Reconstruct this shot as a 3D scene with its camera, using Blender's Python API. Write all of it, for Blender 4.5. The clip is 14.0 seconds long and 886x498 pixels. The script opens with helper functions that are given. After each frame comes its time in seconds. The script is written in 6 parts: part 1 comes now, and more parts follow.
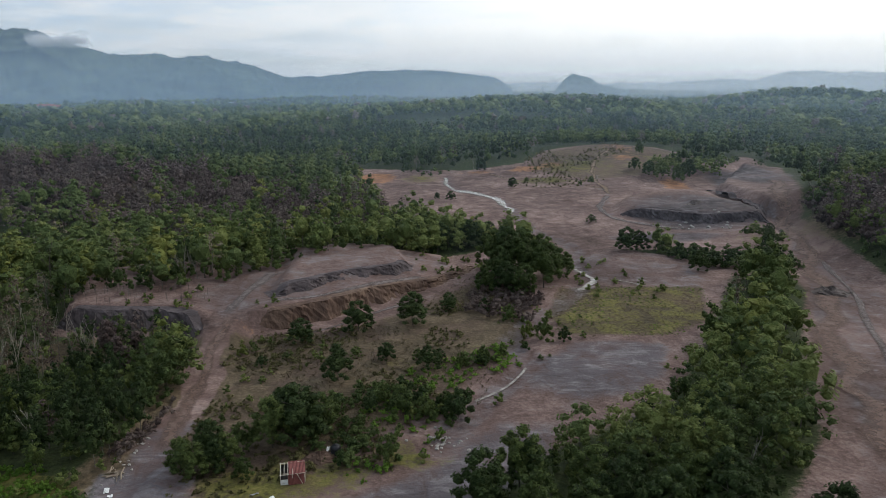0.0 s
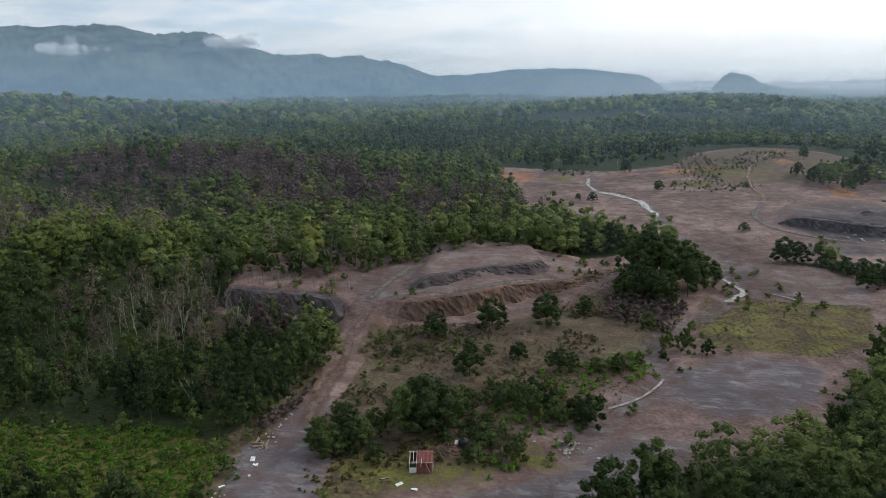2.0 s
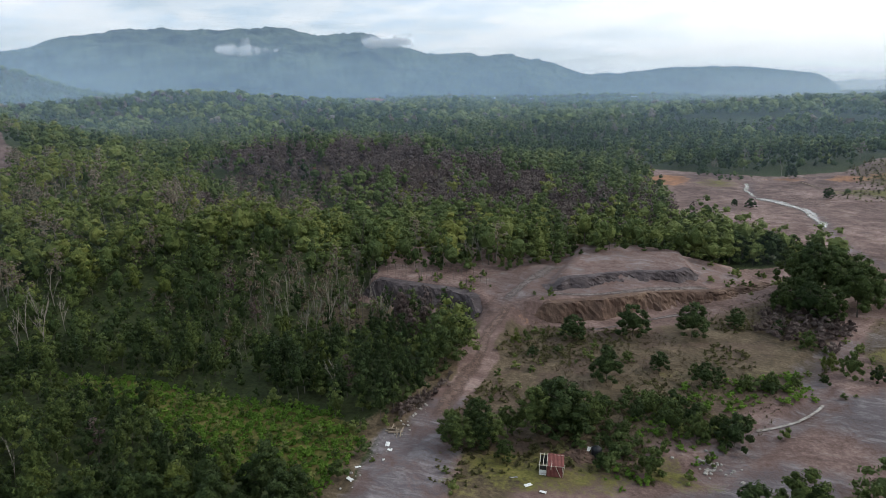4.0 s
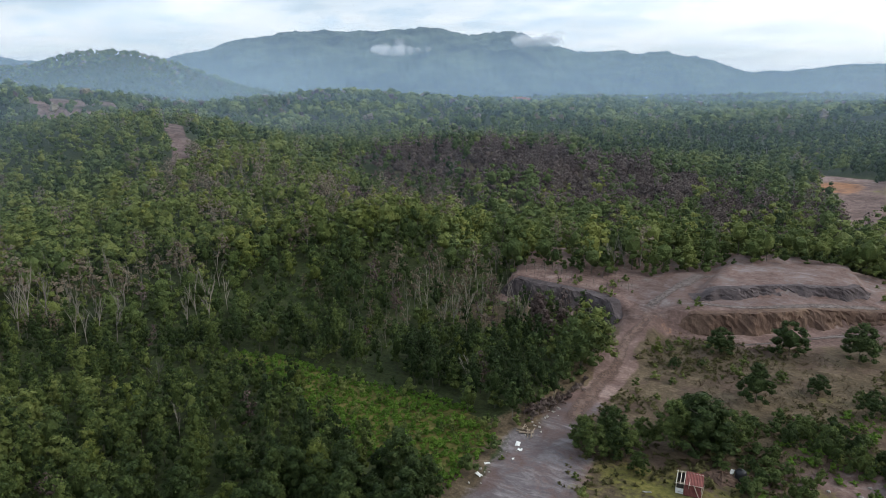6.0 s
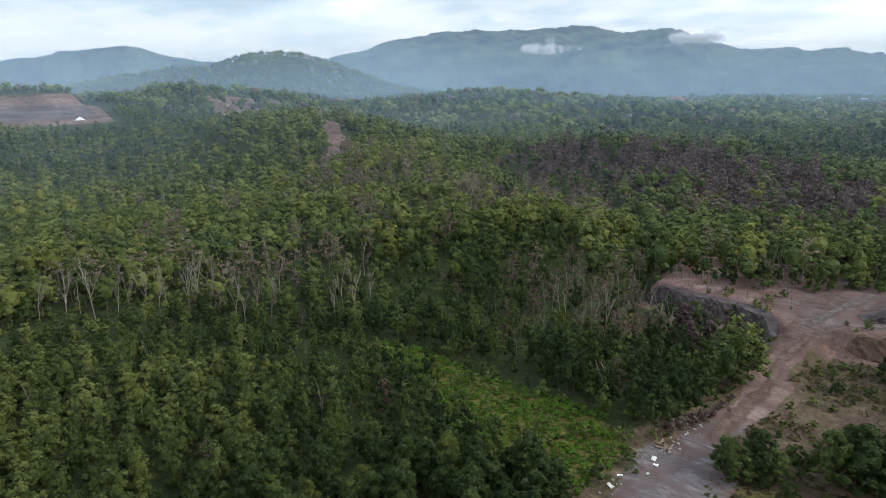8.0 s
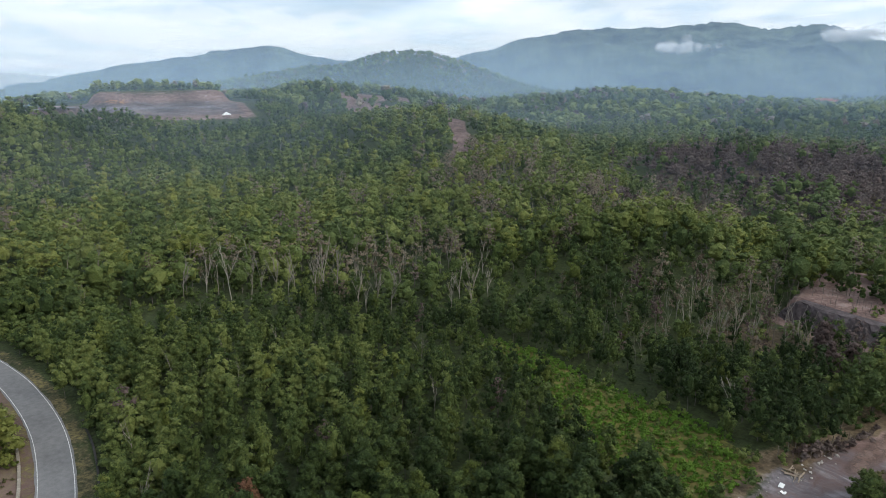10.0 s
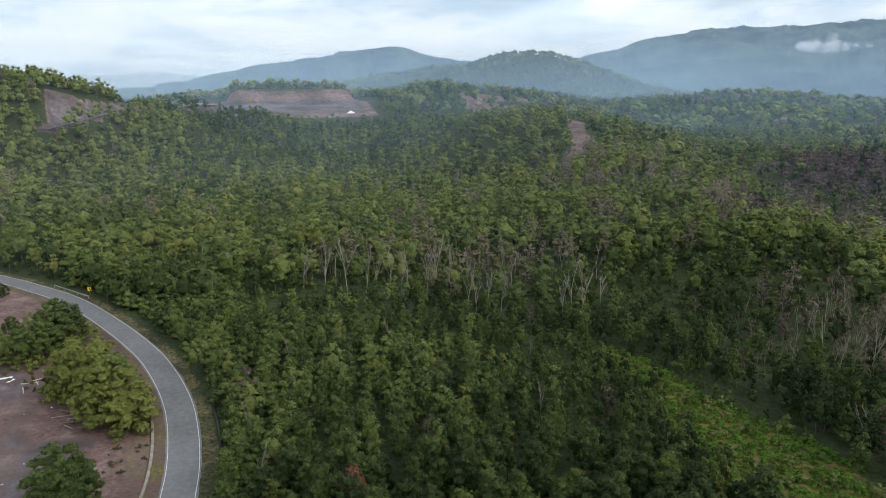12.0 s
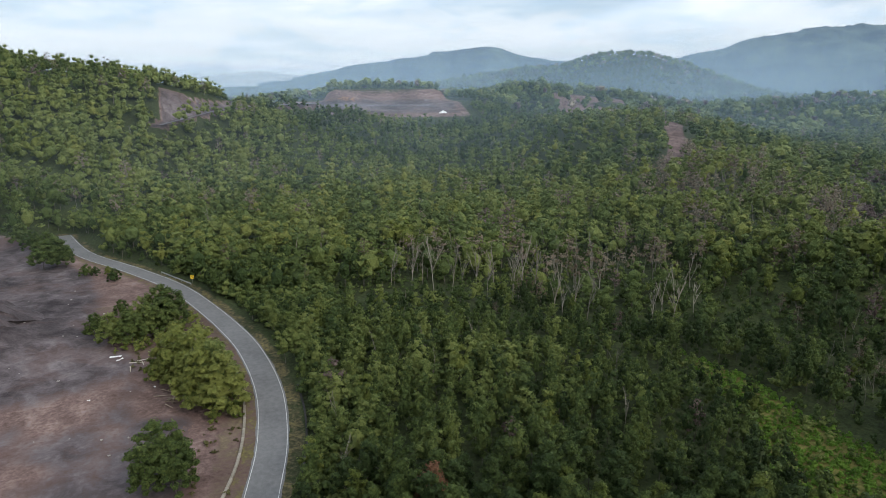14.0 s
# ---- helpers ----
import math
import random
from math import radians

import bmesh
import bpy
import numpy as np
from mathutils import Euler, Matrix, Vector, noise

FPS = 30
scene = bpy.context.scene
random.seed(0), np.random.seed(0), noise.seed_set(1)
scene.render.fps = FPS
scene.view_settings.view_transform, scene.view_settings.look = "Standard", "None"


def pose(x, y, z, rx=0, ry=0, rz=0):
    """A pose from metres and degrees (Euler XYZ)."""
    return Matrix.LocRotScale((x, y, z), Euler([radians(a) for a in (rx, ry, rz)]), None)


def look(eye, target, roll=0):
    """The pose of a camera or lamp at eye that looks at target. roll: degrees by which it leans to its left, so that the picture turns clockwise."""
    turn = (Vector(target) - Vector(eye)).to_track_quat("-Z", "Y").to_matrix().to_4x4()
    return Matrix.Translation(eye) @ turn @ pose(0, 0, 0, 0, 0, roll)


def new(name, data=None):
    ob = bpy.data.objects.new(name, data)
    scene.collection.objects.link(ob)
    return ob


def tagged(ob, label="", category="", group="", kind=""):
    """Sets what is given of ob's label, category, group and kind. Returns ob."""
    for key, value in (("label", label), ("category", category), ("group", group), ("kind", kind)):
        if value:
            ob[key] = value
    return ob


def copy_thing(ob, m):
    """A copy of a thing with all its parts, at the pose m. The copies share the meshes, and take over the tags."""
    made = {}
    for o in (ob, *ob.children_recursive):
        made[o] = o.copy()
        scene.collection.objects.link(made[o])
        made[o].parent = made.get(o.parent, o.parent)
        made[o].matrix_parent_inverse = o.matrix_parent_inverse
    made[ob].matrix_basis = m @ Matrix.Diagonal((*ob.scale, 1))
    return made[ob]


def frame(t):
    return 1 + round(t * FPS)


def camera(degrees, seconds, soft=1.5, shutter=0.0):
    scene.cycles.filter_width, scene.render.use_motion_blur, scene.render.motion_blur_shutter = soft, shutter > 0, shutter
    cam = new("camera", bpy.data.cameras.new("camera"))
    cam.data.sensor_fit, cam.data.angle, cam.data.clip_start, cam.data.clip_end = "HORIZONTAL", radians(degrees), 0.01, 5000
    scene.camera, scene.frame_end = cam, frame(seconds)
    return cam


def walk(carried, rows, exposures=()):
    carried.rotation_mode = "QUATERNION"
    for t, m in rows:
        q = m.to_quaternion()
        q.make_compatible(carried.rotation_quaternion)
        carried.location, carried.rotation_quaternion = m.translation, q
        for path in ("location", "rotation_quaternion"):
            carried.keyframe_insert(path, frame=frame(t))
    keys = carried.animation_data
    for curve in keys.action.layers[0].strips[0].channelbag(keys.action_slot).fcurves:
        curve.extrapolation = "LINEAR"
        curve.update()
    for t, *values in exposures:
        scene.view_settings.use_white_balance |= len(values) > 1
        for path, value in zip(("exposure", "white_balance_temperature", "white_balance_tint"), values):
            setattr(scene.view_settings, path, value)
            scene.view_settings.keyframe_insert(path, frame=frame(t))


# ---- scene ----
EYE = 52.0
cam = camera(65.73, 14.0, soft=0.85)
PATH = [
    (0.0, pose(0, 0, EYE, 75.78, 0.43, 0.01)),
    (0.5, pose(0, 0, EYE, 75.75, 0.46, 2.89)),
    (1.0, pose(0, 0, EYE, 75.77, 0.48, 5.84)),
    (1.5, pose(0, 0, EYE, 75.76, 0.50, 8.79)),
    (2.0, pose(0, 0, EYE, 75.76, 0.50, 11.78)),
    (2.5, pose(0, 0, EYE, 75.75, 0.52, 14.79)),
    (3.0, pose(0, 0, EYE, 75.75, 0.53, 17.80)),
    (5.5, pose(0, 0, EYE, 75.79, 0.77, 32.80)),
    (6.0, pose(0, 0, EYE, 75.80, 0.78, 35.78)),
    (6.5, pose(0, 0, EYE, 75.82, 0.83, 38.77)),
    (7.0, pose(0, 0, EYE, 75.85, 0.86, 41.78)),
    (7.5, pose(0, 0, EYE, 75.88, 0.91, 44.75)),
    (8.0, pose(0, 0, EYE, 75.91, 0.86, 47.79)),
    (10.5, pose(0, 0, EYE, 76.00, 0.55, 60.50)),
    (11.0, pose(0, 0, EYE, 76.06, 0.44, 62.96)),
    (11.5, pose(0, 0, EYE, 76.07, 0.46, 65.38)),
    (12.0, pose(0, 0, EYE, 76.07, 0.45, 67.81)),
    (12.5, pose(0, 0, EYE, 76.07, 0.39, 70.20)),
    (13.0, pose(0, 0, EYE, 76.10, 0.31, 72.42)),
    (13.5, pose(0, 0, EYE, 76.13, 0.28, 74.19)),
    (14.0, pose(0, 0, EYE, 76.13, 0.26, 75.34)),
]
walk(cam, PATH, [(0.0, -0.32), (3.0, -0.12), (7.0, 0.15), (10.5, 0.18), (14.0, 0.1)])

# ---------------------------------------------------------------- sky and sun
SUN_BEARING, SUN_HEIGHT = -62.0, 36.0          # degrees left of north, above the horizon

world = bpy.data.worlds.new("overcast_sky")
scene.world = world
world.use_nodes = True
nt = world.node_tree
nt.nodes.clear()


def node(tree, kind, **values):
    n = tree.nodes.new(kind)
    for key, value in values.items():
        if key in n.inputs:
            n.inputs[key].default_value = value
    return n


def math_node(tree, op, a, b=None, clamp=False):
    n = tree.nodes.new("ShaderNodeMath")
    n.operation, n.use_clamp = op, clamp
    for i, v in enumerate((a, b)):
        if v is None:
            continue
        if isinstance(v, (int, float)):
            n.inputs[i].default_value = v
        else:
            tree.links.new(v, n.inputs[i])
    return n.outputs[0]


def ramp(tree, fac, stops):
    n = tree.nodes.new("ShaderNodeValToRGB")
    el = n.color_ramp.elements
    while len(el) < len(stops):
        el.new(0.5)
    for e, (p, c) in zip(el, stops):
        e.position = p
        e.color = (*c, 1) if isinstance(c, tuple) else (c, c, c, 1)
    tree.links.new(fac, n.inputs[0])
    return n.outputs[0]


def mix(tree, fac, a, b, blend="MIX"):
    n = tree.nodes.new("ShaderNodeMix")
    n.data_type, n.blend_type = "RGBA", blend
    for i, v in ((0, fac), (6, a), (7, b)):
        if isinstance(v, (int, float)):
            n.inputs[i].default_value = v
        elif isinstance(v, tuple):
            n.inputs[i].default_value = (*v, 1)
        else:
            tree.links.new(v, n.inputs[i])
    return n.outputs[2]


def noise_tex(tree, vec, scale, detail=4, rough=0.55, distort=0.0):
    n = node(tree, "ShaderNodeTexNoise", Scale=scale, Detail=detail, Roughness=rough, Distortion=distort)
    if vec is not None:
        tree.links.new(vec, n.inputs["Vector"])
    return n.outputs[0]


def build_sky():
    out = nt.nodes.new("ShaderNodeOutputWorld")
    bg = node(nt, "ShaderNodeBackground", Strength=1.04)
    sky = nt.nodes.new("ShaderNodeTexSky")
    sky.sky_type, sky.sun_disc = "NISHITA", False
    sky.sun_elevation, sky.sun_rotation = radians(SUN_HEIGHT), radians(-SUN_BEARING)
    sky.air_density, sky.dust_density, sky.altitude = 1.0, 2.0, 100
    coord = nt.nodes.new("ShaderNodeTexCoord").outputs["Generated"]
    sep = nt.nodes.new("ShaderNodeSeparateXYZ")
    nt.links.new(coord, sep.inputs[0])
    dx, dy, dz = sep.outputs
    # cloud deck: flat layers seen in perspective
    lift = math_node(nt, "ADD", math_node(nt, "ABSOLUTE", dz), 0.10)
    comb = nt.nodes.new("ShaderNodeCombineXYZ")
    nt.links.new(math_node(nt, "DIVIDE", dx, lift), comb.inputs[0])
    nt.links.new(math_node(nt, "DIVIDE", dy, lift), comb.inputs[1])
    deck = noise_tex(nt, comb.outputs[0], 0.55, 7, 0.55, 0.4)
    fine = noise_tex(nt, comb.outputs[0], 2.2, 6, 0.6, 0.2)
    cover = ramp(nt, deck, [(0.30, 0.55), (0.50, 0.85), (0.66, 1.0)])
    shade = ramp(nt, math_node(nt, "ADD", math_node(nt, "MULTIPLY", deck, 0.6), math_node(nt, "MULTIPLY", fine, 0.4)),
                 [(0.36, (0.56, 0.74, 0.95)), (0.50, (0.69, 0.83, 0.98)), (0.64, (0.88, 0.95, 1.02))])
    clear = mix(nt, 1.0, sky.outputs[0], (0.105, 0.105, 0.105), "MULTIPLY")
    col = mix(nt, cover, clear, shade)
    # cumulus heads low over the hills
    low = nt.nodes.new("ShaderNodeCombineXYZ")
    nt.links.new(dx, low.inputs[0])
    nt.links.new(dy, low.inputs[1])
    nt.links.new(math_node(nt, "MULTIPLY", dz, 3.2), low.inputs[2])
    puff = noise_tex(nt, low.outputs[0], 5.0, 7, 0.55, 0.3)
    band = ramp(nt, dz, [(0.0, 0.0), (0.03, 1.0), (0.075, 0.9), (0.12, 0.0)])
    puffs = math_node(nt, "MULTIPLY", ramp(nt, puff, [(0.46, 0.0), (0.54, 1.0)]), band, True)
    col = mix(nt, math_node(nt, "MULTIPLY", puffs, 0.6), col, (0.90, 0.94, 0.98))
    # brighter veil round the hidden sun, paler haze along the horizon
    sx, sy = -math.sin(radians(SUN_BEARING)), math.cos(radians(SUN_BEARING))
    toward = math_node(nt, "ADD", math_node(nt, "MULTIPLY", dx, sx), math_node(nt, "MULTIPLY", dy, sy))
    glow = math_node(nt, "POWER", math_node(nt, "MAXIMUM", toward, 0.0), 1.2, True)
    col = mix(nt, math_node(nt, "MULTIPLY", glow, 0.8), col, (1.95, 1.92, 1.84))
    near_horizon = ramp(nt, dz, [(0.0, 1.0), (0.07, 0.0)])
    col = mix(nt, math_node(nt, "MULTIPLY", near_horizon, 0.45), col, (0.90, 0.94, 0.97))
    nt.links.new(col, bg.inputs[0])
    nt.links.new(bg.outputs[0], out.inputs[0])


build_sky()
sun = new("sun", bpy.data.lights.new("sun", "SUN"))
sun.data.energy, sun.data.angle, sun.data.color = 1.4, radians(18), (1.0, 0.95, 0.88)
sun.matrix_world = look((0, 0, 0), (math.sin(radians(SUN_BEARING)) * math.cos(radians(SUN_HEIGHT)),
                                    -math.cos(radians(SUN_BEARING)) * math.cos(radians(SUN_HEIGHT)), -math.sin(radians(SUN_HEIGHT))))


# ---------------------------------------------------------------- materials
def material(name):
    m = bpy.data.materials.new(name)
    m.use_nodes = True
    t = m.node_tree
    bsdf = t.nodes["Principled BSDF"]
    bsdf.inputs["Roughness"].default_value = 0.85
    bsdf.inputs["Specular IOR Level"].default_value = 0.2
    return m, t, bsdf


def world_pos(t):
    return t.nodes.new("ShaderNodeNewGeometry").outputs["Position"]


def bump(t, bsdf, height, strength=0.4, distance=0.2):
    b = node(t, "ShaderNodeBump", Strength=strength, Distance=distance)
    t.links.new(height, b.inputs["Height"])
    t.links.new(b.outputs[0], bsdf.inputs["Normal"])


def leaf_material(name, dark, mid, light, translucent=0.22):
    """Foliage: tone differs from tree to tree (attribute, which also carries painted light and shade) and from leaf
    clump to leaf clump; small gaps between the leaves.
    """
    m, t, bsdf = material(name)
    geo = t.nodes.new("ShaderNodeNewGeometry")
    tone = t.nodes.new("ShaderNodeAttribute")
    tone.attribute_name = "tone"
    info = t.nodes.new("ShaderNodeObjectInfo")
    isl = math_node(t, "MULTIPLY", geo.outputs["Random Per Island"], 0.30)
    whole = math_node(t, "ADD", math_node(t, "MULTIPLY", tone.outputs["Fac"], 0.55), math_node(t, "MULTIPLY", info.outputs["Random"], 0.24))
    patch = math_node(t, "MULTIPLY", noise_tex(t, geo.outputs["Position"], 0.03, 3), 0.25)
    f = math_node(t, "ADD", math_node(t, "ADD", isl, whole), math_node(t, "SUBTRACT", patch, 0.03))
    leafy = noise_tex(t, geo.outputs["Position"], 3.2, 4, 0.75)
    f = math_node(t, "ADD", f, math_node(t, "MULTIPLY", math_node(t, "SUBTRACT", leafy, 0.52), 1.3))
    col = ramp(t, f, [(0.08, dark), (0.45, mid), (0.95, light)])
    bump(t, bsdf, leafy, 1.0, 0.5)
    t.links.new(col, bsdf.inputs["Base Color"])
    bsdf.inputs["Roughness"].default_value = 0.65
    bsdf.inputs["Specular IOR Level"].default_value = 0.15
    tr = node(t, "ShaderNodeBsdfTranslucent")
    t.links.new(col, tr.inputs[0])
    mx = node(t, "ShaderNodeMixShader", Fac=translucent)
    t.links.new(bsdf.outputs[0], mx.inputs[1])
    t.links.new(tr.outputs[0], mx.inputs[2])
    gaps = ramp(t, noise_tex(t, geo.outputs["Position"], 1.5, 3, 0.75), [(0.37, 1.0), (0.40, 0.0)])
    holes, clear = node(t, "ShaderNodeMixShader"), node(t, "ShaderNodeBsdfTransparent")
    t.links.new(gaps, holes.inputs[0])
    t.links.new(mx.outputs[0], holes.inputs[1])
    t.links.new(clear.outputs[0], holes.inputs[2])
    t.links.new(holes.outputs[0], t.nodes["Material Output"].inputs[0])
    return m


def plain_material(name, a, b, scale=4.0, rough=0.8, metal=0.0, relief=0.3, spec=0.2):
    m, t, bsdf = material(name)
    tc = t.nodes.new("ShaderNodeTexCoord").outputs["Object"]
    n1, n2 = noise_tex(t, tc, scale, 5), noise_tex(t, tc, scale * 7, 4)
    f = math_node(t, "ADD", math_node(t, "MULTIPLY", n1, 0.65), math_node(t, "MULTIPLY", n2, 0.35))
    info = t.nodes.new("ShaderNodeObjectInfo")
    f = math_node(t, "ADD", f, math_node(t, "MULTIPLY", math_node(t, "SUBTRACT", info.outputs["Random"], 0.5), 0.15))
    t.links.new(ramp(t, f, [(0.32, a), (0.68, b)]), bsdf.inputs["Base Color"])
    bsdf.inputs["Roughness"].default_value, bsdf.inputs["Metallic"].default_value = rough, metal
    bsdf.inputs["Specular IOR Level"].default_value = spec
    bump(t, bsdf, n2, relief, 0.03)
    return m


LEAF_GREEN = leaf_material("leaf_green", (0.023, 0.038, 0.013), (0.075, 0.110, 0.031), (0.202, 0.238, 0.072))
LEAF_DARK = leaf_material("leaf_dark_green", (0.015, 0.026, 0.010), (0.045, 0.073, 0.023), (0.122, 0.163, 0.052))
LEAF_YELLOW = leaf_material("leaf_yellow_green", (0.050, 0.070, 0.017), (0.118, 0.150, 0.034), (0.235, 0.255, 0.068))
LEAF_DRY = leaf_material("leaf_dry_brown", (0.052, 0.036, 0.033), (0.118, 0.084, 0.076), (0.195, 0.152, 0.136), 0.1)
LEAF_WITHERED = leaf_material("leaf_withered", (0.066, 0.053, 0.037), (0.148, 0.120, 0.084), (0.255, 0.212, 0.155), 0.1)
BARK = plain_material("bark_grey", (0.07, 0.06, 0.05), (0.16, 0.145, 0.125), 3.0, 0.9)
CHARRED = plain_material("scorched_bark", (0.075, 0.060, 0.055), (0.19, 0.16, 0.145), 3.0, 0.9)
DEADWOOD = plain_material("bleached_deadwood", (0.16, 0.14, 0.12), (0.35, 0.32, 0.275), 3.0, 0.9)


def ground_material():
    m, t, bsdf = material("ground_soil_and_litter")
    pos = world_pos(t)
    a = t.nodes.new("ShaderNodeAttribute")
    a.attribute_name = "cover_a"
    b = t.nodes.new("ShaderNodeAttribute")
    b.attribute_name = "cover_b"
    sa, sb = t.nodes.new("ShaderNodeSeparateColor"), t.nodes.new("ShaderNodeSeparateColor")
    t.links.new(a.outputs["Color"], sa.inputs[0])
    t.links.new(b.outputs["Color"], sb.inputs[0])
    bare, pale, grass = sa.outputs
    dry, gravel, orange = sb.outputs
    big, mid, fine = noise_tex(t, pos, 0.035, 5), noise_tex(t, pos, 0.22, 6, 0.65, 0.6), noise_tex(t, pos, 1.4, 5, 0.65)

    def mask(src, spread=0.55, lo=0.42, hi=0.62):
        n = math_node(t, "ADD", math_node(t, "MULTIPLY", math_node(t, "SUBTRACT", mid, 0.5), spread),
                      math_node(t, "MULTIPLY", math_node(t, "SUBTRACT", fine, 0.5), spread * 0.6))
        return ramp(t, math_node(t, "ADD", src, n), [(lo, 0.0), (hi, 1.0)])

    litter = ramp(t, fine, [(0.3, (0.016, 0.022, 0.009)), (0.55, (0.040, 0.052, 0.018)), (0.8, (0.075, 0.080, 0.030))])
    warp = t.nodes.new("ShaderNodeVectorMath")
    warp.operation = "MULTIPLY_ADD"
    wob = node(t, "ShaderNodeTexNoise", Scale=0.06, Detail=3)
    t.links.new(pos, wob.inputs["Vector"])
    t.links.new(wob.outputs["Color"], warp.inputs[0])
    warp.inputs[1].default_value = (10, 10, 0)
    t.links.new(pos, warp.inputs[2])
    map2 = node(t, "ShaderNodeMapping", Rotation=(0, 0, -0.3), Scale=(0.11, 0.5, 0.3))
    t.links.new(warp.outputs[0], map2.inputs[0])
    wash = noise_tex(t, map2.outputs[0], 1.0, 8, 0.74, 0.9)
    washed = math_node(t, "MULTIPLY", ramp(t, wash, [(0.54, 0.0), (0.70, 0.7)]), ramp(t, mid, [(0.38, 0.25), (0.6, 1.0)]))
    soil = ramp(t, math_node(t, "ADD", math_node(t, "ADD", math_node(t, "MULTIPLY", mid, 0.4), math_node(t, "MULTIPLY", fine, 0.3)), math_node(t, "MULTIPLY", big, 0.3)),
                [(0.37, (0.062, 0.037, 0.031)), (0.50, (0.162, 0.106, 0.092)), (0.62, (0.305, 0.218, 0.191))])
    washed = math_node(t, "MULTIPLY", washed, math_node(t, "SUBTRACT", 1.0, math_node(t, "MULTIPLY", gravel, 2.4), True))
    soil = mix(t, washed, soil, mix(t, fine, (0.20, 0.165, 0.155), (0.36, 0.31, 0.29)))
    clay = ramp(t, math_node(t, "ADD", math_node(t, "MULTIPLY", wash, 0.6), math_node(t, "MULTIPLY", mid, 0.4)),
                [(0.38, (0.076, 0.064, 0.069)), (0.50, (0.112, 0.096, 0.101)), (0.68, (0.27, 0.245, 0.25))])
    turf = ramp(t, math_node(t, "ADD", math_node(t, "MULTIPLY", fine, 0.55), math_node(t, "MULTIPLY", mid, 0.45)), [(0.36, (0.045, 0.050, 0.013)), (0.50, (0.110, 0.104, 0.026)), (0.64, (0.175, 0.150, 0.050))])
    straw = ramp(t, math_node(t, "ADD", math_node(t, "MULTIPLY", mid, 0.5), math_node(t, "MULTIPLY", fine, 0.5)),
                 [(0.36, (0.040, 0.030, 0.018)), (0.50, (0.092, 0.068, 0.042)), (0.64, (0.170, 0.130, 0.084))])
    spoil = ramp(t, math_node(t, "ADD", math_node(t, "MULTIPLY", mid, 0.45), math_node(t, "ADD", math_node(t, "MULTIPLY", big, 0.4), math_node(t, "MULTIPLY", fine, 0.15))),
                 [(0.40, (0.033, 0.026, 0.027)), (0.50, (0.084, 0.068, 0.070)), (0.61, (0.162, 0.136, 0.138))])
    rust = ramp(t, mid, [(0.3, (0.19, 0.085, 0.040)), (0.7, (0.38, 0.19, 0.095))])
    col = mix(t, mask(bare), litter, soil)
    col = mix(t, mask(gravel), col, spoil)
    col = mix(t, mask(dry, 0.8), col, straw)
    col = mix(t, mask(orange, 1.1), col, rust)
    col = mix(t, mask(pale, 0.9, 0.40, 0.70), col, clay)
    col = mix(t, mask(grass, 0.9), col, turf)
    red = noise_tex(t, pos, 0.07, 5, 0.7, 0.5)
    col = mix(t, math_node(t, "MULTIPLY", ramp(t, red, [(0.50, 0.0), (0.60, 0.5)]), mask(bare)), col, mix(t, fine, (0.050, 0.030, 0.028), (0.120, 0.074, 0.062)))
    wear = ramp(t, big, [(0.3, 0.78), (0.7, 1.3)])
    col = mix(t, 1.0, col, wear, "MULTIPLY")
    t.links.new(col, bsdf.inputs["Base Color"])
    bsdf.inputs["Roughness"].default_value = 0.9
    bump(t, bsdf, math_node(t, "ADD", math_node(t, "MULTIPLY", fine, 0.5), mid), 0.7, 0.5)
    return m


GROUND = ground_material()


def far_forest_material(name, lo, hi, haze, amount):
    """Distant wooded slopes seen through air: wooded colour, with haze put in as a glow of its own."""
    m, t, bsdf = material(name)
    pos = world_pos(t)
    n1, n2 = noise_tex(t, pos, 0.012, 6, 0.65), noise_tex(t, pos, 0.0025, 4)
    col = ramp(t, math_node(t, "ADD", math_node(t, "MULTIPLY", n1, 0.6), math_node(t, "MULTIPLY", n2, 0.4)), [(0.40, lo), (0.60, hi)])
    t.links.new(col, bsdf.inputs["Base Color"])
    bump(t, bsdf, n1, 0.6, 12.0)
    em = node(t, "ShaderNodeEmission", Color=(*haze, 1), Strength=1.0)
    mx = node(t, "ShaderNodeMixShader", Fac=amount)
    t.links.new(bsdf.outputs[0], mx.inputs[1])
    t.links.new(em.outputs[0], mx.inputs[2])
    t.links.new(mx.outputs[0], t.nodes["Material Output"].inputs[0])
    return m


# ---------------------------------------------------------------- the lie of the land
def at(bearing, d):
    a = radians(bearing)
    return -d * math.sin(a), d * math.cos(a)


def smooth(v, a, b):
    k = np.clip((v - a) / (b - a), 0, 1)
    return k * k * (3 - 2 * k)


def inside(x, y, poly):
    """Signed distance to a polygon, positive inside."""
    best, odd = np.full(x.shape, 1e9), np.zeros(x.shape, bool)
    for (ax, ay), (bx, by) in zip(poly, poly[1:] + poly[:1]):
        ex, ey = bx - ax, by - ay
        k = np.clip(((x - ax) * ex + (y - ay) * ey) / (ex * ex + ey * ey), 0, 1)
        best = np.minimum(best, (x - ax - k * ex) ** 2 + (y - ay - k * ey) ** 2)
        cross = ((ay > y) != (by > y)) & (x < (bx - ax) * (y - ay) / (by - ay + 1e-9) + ax)
        odd ^= cross
    return np.where(odd, 1, -1) * np.sqrt(best)


